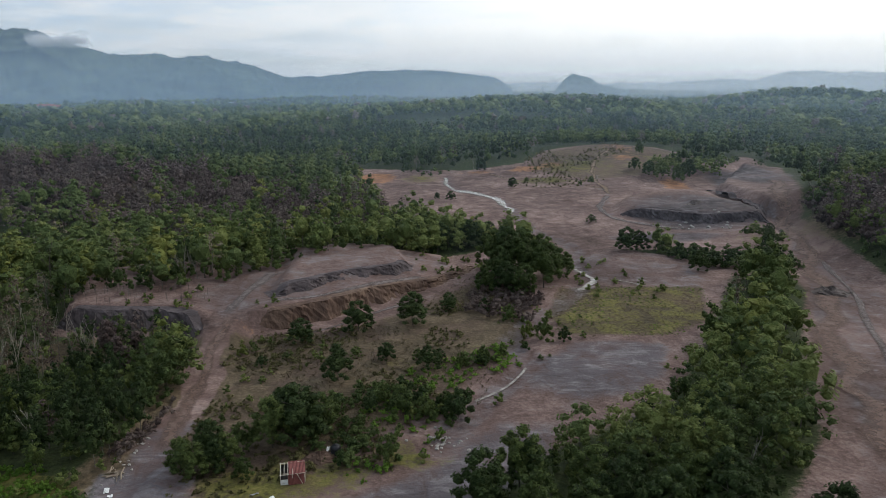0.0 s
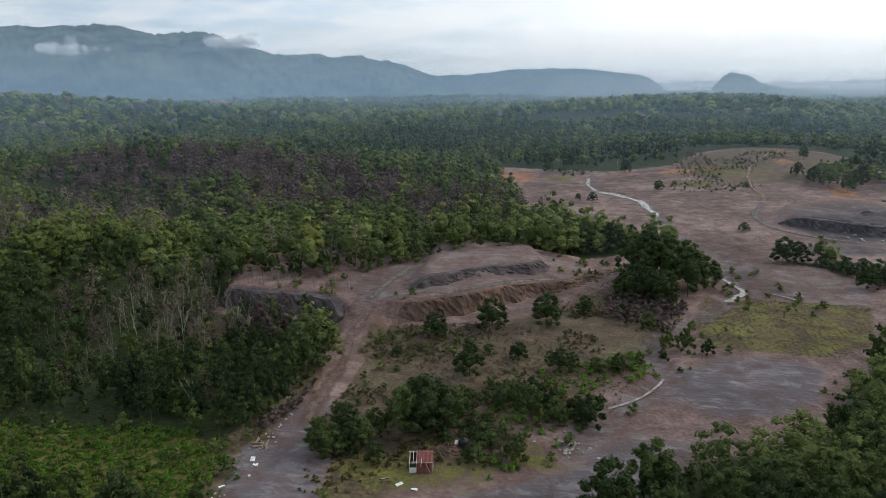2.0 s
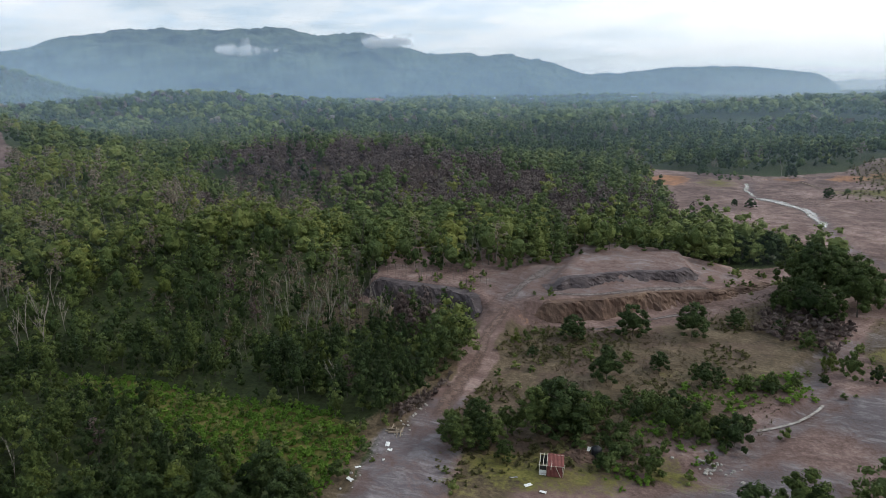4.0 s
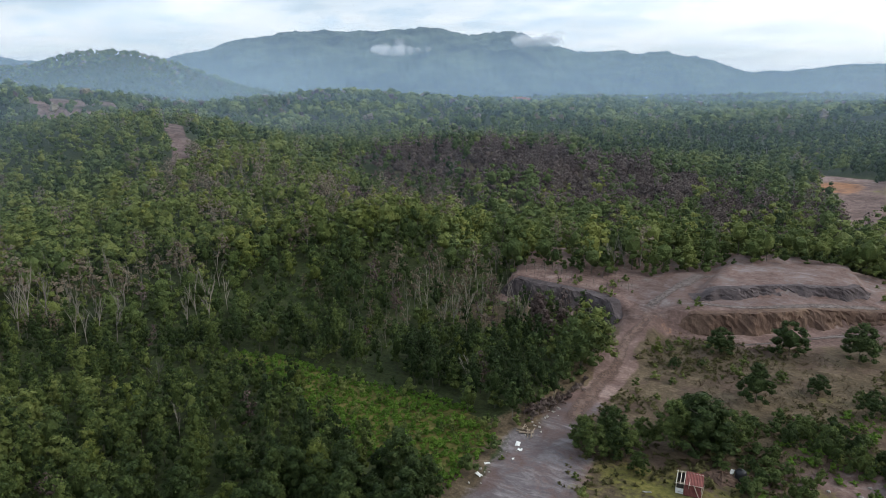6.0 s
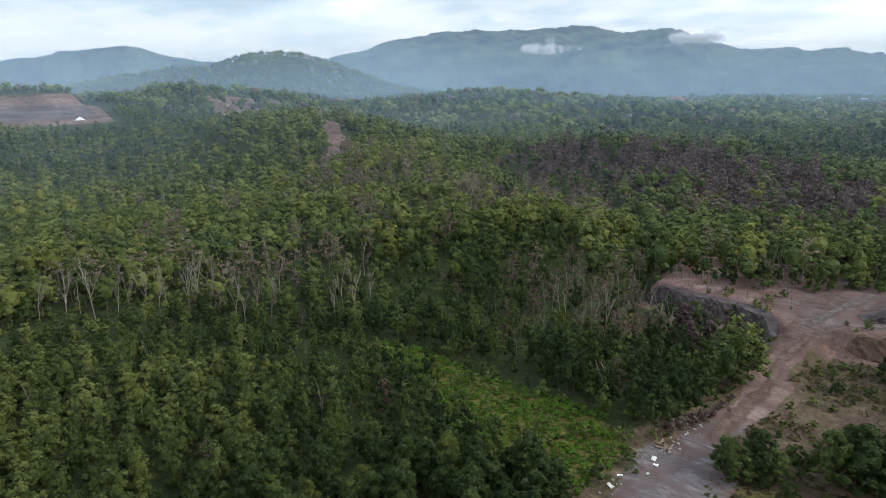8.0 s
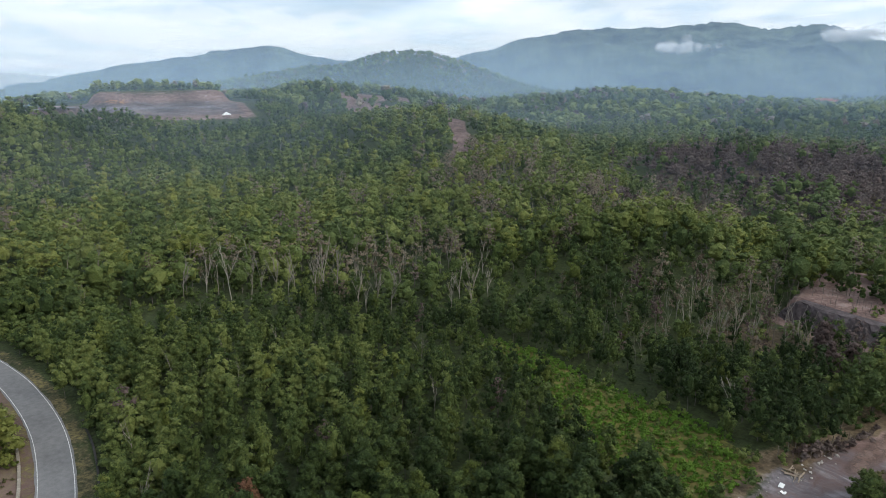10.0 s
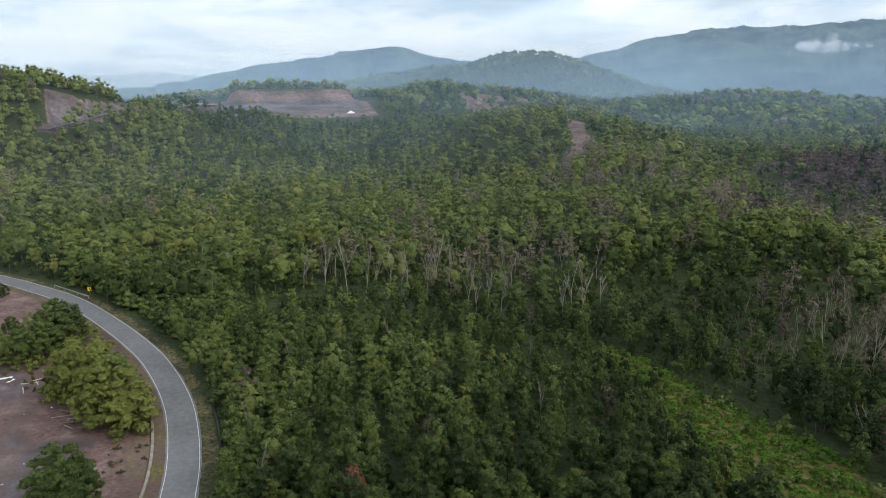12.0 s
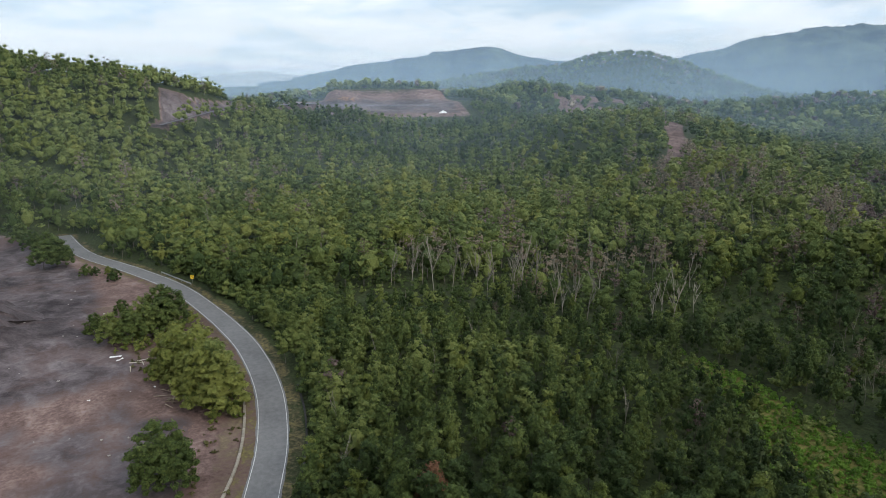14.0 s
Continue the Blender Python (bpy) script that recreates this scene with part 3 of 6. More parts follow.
    dry = np.maximum.reduce([0.85 * field, 0.8 * meadow, 0.55 * verge, 0.5 * smooth(side, 0, 3) * (x > -170), 0.62 * smooth(inside(x, y, HILLOCK), -4, 8), 0.4 * smooth(low, 4, 10) * (lumps(x, y, 16, 51) > 0.1), 0.3 * smooth(gap, 8, 4), 0.85 * weight(x, y, BURNT)])
    dry = dry * (1 - smooth(track + 1.2 * lumps(x, y, 6, 19), np.where(y < 82, 7.0, 3.6), np.where(y < 82, 5.0, 1.8)))
    gravel = np.maximum.reduce([0.95 * blob(94, 252, 30, 34), 0.8 * blob(74, 218, 26, 9), 0.85 * blob(140, 320, 18, 46), 0.6 * smooth(quarry, 0, 10), 0.78 * bare_cut(x, y), 0.72 * smooth(yard, -6, 4) * smooth(x + 0.5 * y + 14 * lumps(x, y, 22, 83), -118, -150), 0.4 * smooth(side, -1, 2),
                                (0.46 + 0.3 * lumps(x, y, 13, 84) + 0.16 * lumps(x, y, 5, 85)) * smooth(yard, 0, 6), 0.45 * sand_near * (1 - blob(14, 100, 10, 10))])
    orange = np.maximum.reduce([1.0 * blob(-36, 356, 12, 20), 0.6 * blob(18, 364, 16, 7), 0.85 * blob(44, 364, 12, 9), 0.8 * blob(60, 368, 12, 9), 0.7 * blob(100, 378, 12, 8), 0.7 * blob(108, 318, 8, 28), 0.55 * blob(104, 410, 14, 30),
                                0.3 * smooth(np.abs(low), 4, 1.5) * smooth(y, 120, 135) * (lumps(x, y, 9) > -0.2),
                                0.5 * smooth(np.abs(p - 40), 30, 15) * smooth(np.abs(q - 25), 16, 6), 0.4 * blob(-104, -14, 14, 5)])
    one = np.ones_like(x)
    me = mesh_from("ground", v, f, GROUND, {"cover_a": ("FLOAT_COLOR", np.stack([bare, pale, grass, one], 1)),
                                            "cover_b": ("FLOAT_COLOR", np.stack([dry, gravel, orange, one], 1))}, True)
    return tagged(new("ground", me), "rolling ground of red-brown soil, pale clay and grass", "ground", kind="structure")


build_ground()


# ---------------------------------------------------------------- mountains at the horizon
def range_mesh(name, crest, dist, depth, foot, mat, label, rough=26, ground=-20.0):
    """A long ridge: crest height over bearing, with gullies down its flanks."""
    bs = np.array([c[0] for c in crest], float)
    hs = np.array([c[1] for c in crest], float)
    order = np.argsort(bs)
    bs, hs = bs[order], hs[order]
    bearing = np.arange(bs[0], bs[-1] + 0.01, 0.11)
    rows = np.concatenate([np.linspace(-1, 0.1, 34), np.linspace(0.2, 1, 6)])
    u, b = np.meshgrid(rows, bearing, indexing="ij")
    d = dist + np.where(u < 0, u * foot, u * depth)
    x, y = -d * np.sin(np.radians(b)), d * np.cos(np.radians(b))
    h = np.interp(b, bs, hs)
    h = (np.interp(b - 0.5, bs, hs) + h * 2 + np.interp(b + 0.5, bs, hs)) / 4
    fall = np.cos(np.clip(u, -1, 1) * math.pi / 2) ** 1.25
    gully = 1 - np.abs(lumps(x, y, 420, 11)) * 0.7 * (1 - fall) - np.abs(lumps(x, y, 170, 12)) * 0.45 * (1 - fall)
    h = h + rough * 0.28 * lumps(x, y, 150, 16) * fall
    z = ground + (h - ground) * fall * gully + rough * 0.24 * lumps(x, y, 60, 13) * fall + rough * 0.14 * lumps(x, y, 26, 14) + rough * 0.13 * lumps(x, y, 13, 15)
    me = mesh_from(name, np.stack([x.ravel(), y.ravel(), z.ravel()], 1), grid_faces(len(rows), len(bearing), False), mat, None, True)
    return tagged(new(name, me), label, "mountain", kind="structure")


# glow colour mixed into the far slopes in place of hazy air
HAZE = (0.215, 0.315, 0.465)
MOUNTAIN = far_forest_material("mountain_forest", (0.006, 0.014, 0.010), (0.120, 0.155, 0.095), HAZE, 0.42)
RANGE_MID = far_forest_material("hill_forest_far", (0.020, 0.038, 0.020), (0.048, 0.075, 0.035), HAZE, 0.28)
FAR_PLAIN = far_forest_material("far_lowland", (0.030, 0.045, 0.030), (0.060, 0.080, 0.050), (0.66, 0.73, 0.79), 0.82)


def rise(el, d):
    return EYE + d * math.tan(radians(el))


D1 = 3300
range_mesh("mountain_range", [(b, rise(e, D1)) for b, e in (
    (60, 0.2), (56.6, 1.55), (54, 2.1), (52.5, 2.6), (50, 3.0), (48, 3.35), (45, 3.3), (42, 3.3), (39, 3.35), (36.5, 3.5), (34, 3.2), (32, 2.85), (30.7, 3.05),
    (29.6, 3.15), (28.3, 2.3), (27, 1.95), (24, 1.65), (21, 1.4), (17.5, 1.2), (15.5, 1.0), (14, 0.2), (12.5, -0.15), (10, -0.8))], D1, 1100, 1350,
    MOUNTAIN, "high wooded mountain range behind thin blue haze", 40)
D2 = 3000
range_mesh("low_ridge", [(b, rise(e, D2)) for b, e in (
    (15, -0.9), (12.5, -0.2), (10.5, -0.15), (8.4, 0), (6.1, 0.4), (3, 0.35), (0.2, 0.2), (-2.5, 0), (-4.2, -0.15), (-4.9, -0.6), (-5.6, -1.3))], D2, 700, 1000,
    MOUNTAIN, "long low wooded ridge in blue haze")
D3 = 2500
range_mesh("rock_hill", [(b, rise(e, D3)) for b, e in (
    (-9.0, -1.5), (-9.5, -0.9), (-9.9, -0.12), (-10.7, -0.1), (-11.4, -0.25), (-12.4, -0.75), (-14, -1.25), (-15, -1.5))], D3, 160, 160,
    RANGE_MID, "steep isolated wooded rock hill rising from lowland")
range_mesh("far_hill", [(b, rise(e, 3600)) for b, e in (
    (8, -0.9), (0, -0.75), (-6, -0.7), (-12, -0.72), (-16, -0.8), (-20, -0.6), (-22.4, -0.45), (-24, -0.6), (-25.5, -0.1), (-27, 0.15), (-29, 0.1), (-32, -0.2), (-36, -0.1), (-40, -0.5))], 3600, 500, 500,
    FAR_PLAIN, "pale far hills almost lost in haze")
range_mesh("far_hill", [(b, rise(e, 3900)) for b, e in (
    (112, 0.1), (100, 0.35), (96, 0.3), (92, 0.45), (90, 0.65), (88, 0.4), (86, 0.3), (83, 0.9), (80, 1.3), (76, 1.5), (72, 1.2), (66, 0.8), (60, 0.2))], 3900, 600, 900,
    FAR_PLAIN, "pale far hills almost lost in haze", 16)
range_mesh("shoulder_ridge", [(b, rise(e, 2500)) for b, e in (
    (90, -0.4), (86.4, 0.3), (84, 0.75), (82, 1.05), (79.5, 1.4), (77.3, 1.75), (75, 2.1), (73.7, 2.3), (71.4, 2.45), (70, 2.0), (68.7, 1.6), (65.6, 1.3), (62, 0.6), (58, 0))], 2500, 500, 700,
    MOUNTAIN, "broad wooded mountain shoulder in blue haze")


# ---------------------------------------------------------------- trees
OCTA_V = np.array([(1, 0, 0), (0, 1, 0), (-1, 0, 0), (0, -1, 0), (0, 0, 1), (0, 0, -1)], float)
OCTA_F = np.array([(0, 1, 4), (1, 2, 4), (2, 3, 4), (3, 0, 4), (1, 0, 5), (2, 1, 5), (3, 2, 5), (0, 3, 5)])


def icosa():
    bm = bmesh.new()
    bmesh.ops.create_icosphere(bm, subdivisions=1, radius=1.0)
    v, f = np.array([p.co[:] for p in bm.verts]), np.array([[p.index for p in q.verts] for q in bm.faces])
    bm.free()
    return v, f


ICO_V, ICO_F = icosa()


def crown(rng, lobes, leaves, leaf, wide=0.27, base=0.32, core=0.8, spread=1.0, cone=0.0, size=0.14, fine=True, crest=0.93, heart=0.56):
    """A crown of unit tree height: a dome of leaf clumps, each a ragged mass with leaves standing off its upper side. Returns vertices and triangles."""
    cv, cf = (ICO_V, ICO_F) if fine else (OCTA_V, OCTA_F)
    V, F, n = [ICO_V * rng.uniform(0.85, 1.1, (len(ICO_V), 1)) * (wide * spread * heart, wide * spread * heart, (crest - base) * 0.57 * heart) + (0, 0, (crest + base) / 2 - 0.06)], [ICO_F], len(ICO_V)
    for k in range(lobes):
        if k == 0:
            c, r = np.array([rng.normal() * 0.02, rng.normal() * 0.02, crest - size * 0.55]), size * 1.1
        else:
            a = k * 2.4 + rng.uniform(-0.5, 0.5)
            u = 1 - ((k + rng.uniform(-0.3, 0.3)) / lobes) ** 0.85          # 1 at the top, 0 at the lowest clumps
            hgt = base + (crest - size * 0.6 - base) * u
            out = wide * math.sqrt(max(0.03, 1 - u ** 2.2)) * (1 - cone * u) * rng.uniform(0.72, 1.04) * spread
            c, r = np.array([out * math.cos(a), out * math.sin(a), hgt + rng.uniform(-0.025, 0.025)]), rng.uniform(0.72, 1.2) * size
        q, _ = np.linalg.qr(rng.normal(size=(3, 3)))
        V.append((cv @ q) * (r * core) * rng.uniform(0.75, 1.2, (len(cv), 1)) * (1, 1, 0.9) + c)
        F.append(cf + n)
        n += len(cv)
        if leaves:
            d = rng.normal(size=(leaves, 3))
            d[:, 2] = np.abs(d[:, 2]) * 0.9 + 0.1 * d[:, 2]
            d /= np.linalg.norm(d, axis=1)[:, None]
            p = c + d * r * rng.uniform(0.72, 1.18, (leaves, 1)) * (1, 1, 0.95)
            nrm = d * 1.0 + rng.normal(size=(leaves, 3)) * 0.35 + (0, 0, 0.35)
            nrm /= np.linalg.norm(nrm, axis=1)[:, None]
            t1 = np.cross(nrm, rng.normal(size=(leaves, 3)))
            t1 /= np.linalg.norm(t1, axis=1)[:, None] + 1e-9
            t2 = np.cross(nrm, t1)
            s = leaf * rng.uniform(0.65, 1.35, (leaves, 1))
            q = np.stack([p - t1 * s - t2 * s * 0.55, p + t1 * s - t2 * s * 0.55, p + t2 * s * 1.1 + nrm * s * 0.3], 1)
            V.append(q.reshape(-1, 3))
            i = n + 3 * np.arange(leaves)
            F.append(np.stack([i, i + 1, i + 2], 1))
            n += 3 * leaves
    return np.concatenate(V), np.concatenate(F)


def limb(V, F, a, b, ra, rb, sides=5):
    """A tapered branch from a to b."""
    a, b = np.array(a, float), np.array(b, float)
    w = (b - a) / (np.linalg.norm(b - a) + 1e-9)
    s = np.cross(w, (0.3, 0.9, 0.1))
    s /= np.linalg.norm(s)
    u = np.cross(w, s)
    n = sum(len(v) for v in V)
    ang = np.arange(sides) * 2 * math.pi / sides
    ring = np.cos(ang)[:, None] * s + np.sin(ang)[:, None] * u
    V.append(np.concatenate([a + ring * ra, b + ring * rb]))
    for k in range(sides):
        j = (k + 1) % sides
        F += [(n + k, n + j, n + sides + j), (n + k, n + sides + j, n + sides + k)]


def trunk(rng, height=0.7, thick=0.011, limbs=5, sides=5):
    V, F = [], []
    p, r = np.array([0, 0, -0.03]), thick
    for k in range(4):
        q = np.array([rng.normal() * 0.012, rng.normal() * 0.012, height * (k + 1) / 4])
        limb(V, F, p, q, r, r * 0.82, sides)
        p, r = q, r * 0.82
    for k in range(limbs):
        a, z0 = k * 2.4 + rng.uniform(0, 1), rng.uniform(0.35, 0.95) * height
        ln = rng.uniform(0.12, 0.24)
        limb(V, F, (0, 0, z0), (ln * math.cos(a), ln * math.sin(a), z0 + ln * 0.9), thick * 0.5, thick * 0.2, 4)
    return np.concatenate(V), np.array(F)


def bare_tree(rng, forks=3, thick=0.013, sides=4, levels=2):
    """A leafless tree: upright stem, steep branches and twigs."""
    V, F = [], []

    def grow(p, w, ln, r, level):
        q = p + w * ln
        limb(V, F, p, q, r, r * 0.7, sides)
        if level:
            for k in range(forks):
                d = w * (1.1 if k else 1.6) + rng.normal(size=3) * (0.30, 0.30, 0.12) + (0, 0, 0.15)
                grow(q - w * ln * (rng.uniform(0, 0.5) if k else 0.0), d / np.linalg.norm(d), ln * (0.62 if k == 0 else rng.uniform(0.3, 0.6)), r * (0.68 if k == 0 else 0.5), level - 1)

    grow(np.array([0, 0, -0.03]), np.array([rng.normal() * 0.05, rng.normal() * 0.05, 1.0]), 0.46, thick, levels)
    return np.concatenate(V), np.array(F)


def part(name, mesh, parent, label=""):
    ob = new(name, mesh)
    ob.parent = parent
    if label:
        tagged(ob, label)
    return ob


def proto_tree(name, rng, mat, lobes=24, leaves=44, leaf=0.020, tone=0.2, **shape):
    """A tree of unit height, built once: trunk with limbs, and crown."""
    e = new(name)
    tv, tf = trunk(rng)
    cv, cf = crown(rng, lobes, leaves, leaf, **shape)
    part("trunk", mesh_from("trunk", tv, tf, BARK), e)
    part("crown", mesh_from("crown", cv, cf, mat, {"tone": ("FLOAT", np.full(len(cv), tone))}), e)
    return e


def proto_dead(name, rng, forks=3, levels=3):
    v, f = bare_tree(rng, 4, 0.009, 3, levels)
    return new(name, mesh_from(name, v, f, DEADWOOD))


def plant(proto, x, y, h, turn, label, category, group, wide=1.0, used=set()):
    size = Vector((h * wide, h * wide, h))
    old = proto.scale.copy() if proto.name in used else Vector((1, 1, 1))
    m = Matrix.LocRotScale((x, y, land1(x, y) - 0.1), Euler((0, 0, turn)), (size.x / old.x, size.y / old.y, size.z / old.z))
    if proto.name in used:
        ob = copy_thing(proto, m)
    else:
        used.add(proto.name)
        ob = proto
        ob.matrix_basis = m
    tagged(ob, label, category, group)
    return ob


rng = np.random.default_rng(7)
SLIM = [proto_tree("tree", rng, m, lobes=20, leaves=40, leaf=0.021, core=0.8, wide=w, base=0.26, size=0.078, tone=0.1) for m, w in ((LEAF_GREEN, 0.18), (LEAF_GREEN, 0.21), (LEAF_DARK, 0.19), (LEAF_YELLOW, 0.2))]
GREEN = [proto_tree("tree", rng, LEAF_GREEN, lobes=36, leaves=36, leaf=0.022, wide=w, base=0.2, size=0.078, core=0.78) for w in (0.29, 0.32, 0.35, 0.31)]
DARK = [proto_tree("tree", rng, LEAF_DARK, lobes=40, leaves=36, leaf=0.023, wide=w, base=0.12, size=0.082, core=0.78) for w in (0.35, 0.40, 0.33)]
CONE = [proto_tree("tree", rng, LEAF_DARK, lobes=36, leaves=36, leaf=0.023, wide=0.42, base=0.1, cone=0.55, size=0.08, core=0.78)]
YELLOW = [proto_tree("tree", rng, LEAF_YELLOW, lobes=30, leaves=40, leaf=0.024, wide=0.31, base=0.18, size=0.08, core=0.75)]
SHRUB = [proto_tree("shrub", rng, m, lobes=18, leaves=34, leaf=0.045, wide=0.5, base=0.06, size=0.12, core=0.75) for m in (LEAF_GREEN, LEAF_DARK, LEAF_YELLOW)]
BRIGHT = [proto_tree("tree", rng, m, lobes=34, leaves=38, leaf=0.022, wide=w, base=0.12, size=0.078, core=0.74, tone=0.85) for m, w in ((LEAF_YELLOW, 0.28), (LEAF_GREEN, 0.31), (LEAF_YELLOW, 0.24), (LEAF_GREEN, 0.28))]
DEAD = [proto_dead("dead_tree", rng) for _ in range(3)]


def forest_points(step, r0, r1, b0, b1, seed, jitter=0.45):
    """A jittered grid of places between two radii and two bearings, clear of the open ground."""
    g = np.random.default_rng(seed)
    n = int(r1 / step) + 1
    k = int(n / 0.9) + 1
    i, j = np.meshgrid(np.arange(-n, n + 1), np.arange(-k, k + 1), indexing="ij")
    x = (i + 0.5 * (j % 2)).ravel() * step + g.uniform(-jitter, jitter, i.size) * step
    y = j.ravel() * step * 0.9 + g.uniform(-jitter, jitter, i.size) * step
    d, b = np.hypot(x, y), np.degrees(np.arctan2(-x, y))
    dd = d + 0.16 * d * lumps(x, y, 45, 71) * (d < 900)
    k = (dd >= r0) & (dd < r1) & (b >= b0) & (b < b1)
    x, y = x[k], y[k]
    k = openness(x, y) < g.uniform(-2.5, 0.5, len(x))
    return x[k], y[k], g


BLEACHED = [(36, 142, 16, 9), (53, 275, 20, 13), (50, 250, 20, 12), (46, 212, 20, 11), (42, 236, 16, 12), (37, 272, 14, 12), (57, 330, 12, 16), (67, 175, 26, 9), (73, 190, 22, 9), (60, 178, 14, 8), (33, 150, 10, 10)]
LOW = [(68, 143, 38, 9), (60, 120, 14, 8), (45, 205, 12, 8), (36, 128, 12, 6)]
# woods coloured darker or lighter, as if shaded or sunlit
PAINTED_SHADE = [(42, 96, 34, 30), (48, 138, 30, 24), (40, 134, 28, 20), (36, 108, 22, 30), (31, 128, 16, 14), (33, 95, 24, 26), (28, 120, 22, 26), (40, 78, 20, 20)]
PAINTED_SUN = [(34, 215, 26, 24), (41, 190, 24, 12), (47, 205, 20, 12), (30, 270, 40, 20), (24, 240, 30, 16), (80, 330, 60, 50), (70, 270, 40, 20), (34, 240, 40, 30), (20, 225, 30, 14), (47, 290, 30, 30), (51, 350, 30, 40), (57, 440, 40, 40), (41, 225, 30, 14), (66, 215, 9, 7), (92, 230, 30, 30), (55, 300, 30, 60), (98, 380, 50, 40)]


def species(x, y, g):
    """0 green, 1 dark, 2 yellowish, 3 dry brown, 4 leafless."""
    u, v = g.uniform(0, 1, len(x)), g.uniform(0, 1, len(x))
    # darker and yellower kinds also imitate shaded and sunlit woods
    s = np.where(u < 0.26 + 0.6 * lumps(x, y, 80, 21) + 0.55 * weight(x, y, PAINTED_SHADE), 1, 0)
    s = np.where(v < 0.05 + 0.22 * weight(x, y, PAINTED_SUN), 2, s)
    w = weight(x, y, BURNT)
    s = np.where(g.uniform(0, 1, len(x)) < 0.85 * w, np.where(u < 0.4, 5, 3), s)
    w = weight(x, y, BLEACHED)
    s = np.where(g.uniform(0, 1, len(x)) < 0.62 * w ** 1.3, 4, s)
    s = np.where(g.uniform(0, 1, len(x)) < 0.5 * w, 6, s)
    far = np.hypot(x, y) > 150
    s = np.where((s < 3) & (g.uniform(0, 1, len(x)) < 0.016 + 0.02 * far), 4, s)
    s = np.where((s < 3) & far & (g.uniform(0, 1, len(x)) < 0.05 + 0.06 * lumps(x, y, 60, 23)), 6, s)
    s = np.where((s < 3) & (g.uniform(0, 1, len(x)) < 0.008), 3, s)
    return s


def stuff_forest(name, x, y, h, turn, tone, templates, mat, label, category="trees"):
    """Many trees too far to pick apart, joined."""
    if not len(x):
        return
    z = land(x, y) - 0.15
    V, F, T, n = [], [], [], 0
    which = np.arange(len(x)) % len(templates)
    for k, (tv, tf) in enumerate(templates):
        m = which == k
        if not m.any():
            continue
        c, s = np.cos(turn[m])[:, None], np.sin(turn[m])[:, None]
        hh = h[m][:, None]
        wx = hh * (0.85 + 0.35 * tone[m][:, None])
        px, py = tv[None, :, 0], tv[None, :, 1]
        v = np.stack([x[m][:, None] + (px * c - py * s) * wx, y[m][:, None] + (px * s + py * c) * wx, z[m][:, None] + tv[None, :, 2] * hh], -1)
        V.append(v.reshape(-1, 3))
        F.append((tf[None] + n + (np.arange(m.sum()) * len(tv))[:, None, None]).reshape(-1, 3))
        T.append(np.repeat(tone[m], len(tv)))
        n += m.sum() * len(tv)
    me = mesh_from(name, np.concatenate(V), np.concatenate(F), mat, {"tone": ("FLOAT", np.concatenate(T))})
    tagged(new(name, me), label, category, kind="stuff")


MATS = {0: (LEAF_GREEN, "green broadleaf plantation trees standing close together"), 1: (LEAF_DARK, "dark green broadleaf trees in dense woodland"),
        2: (LEAF_YELLOW, "yellow-green trees scattered through the woodland"), 3: (LEAF_DRY, "scorched brown trees with dry foliage on the burnt hill"),
        6: (LEAF_WITHERED, "withered tan trees with thin dry crowns on the ridge"),
        5: (CHARRED, "scorched leafless trunks standing on the burnt hill"),
        4: (DEADWOOD, "bleached leafless trees standing in the woodland")}


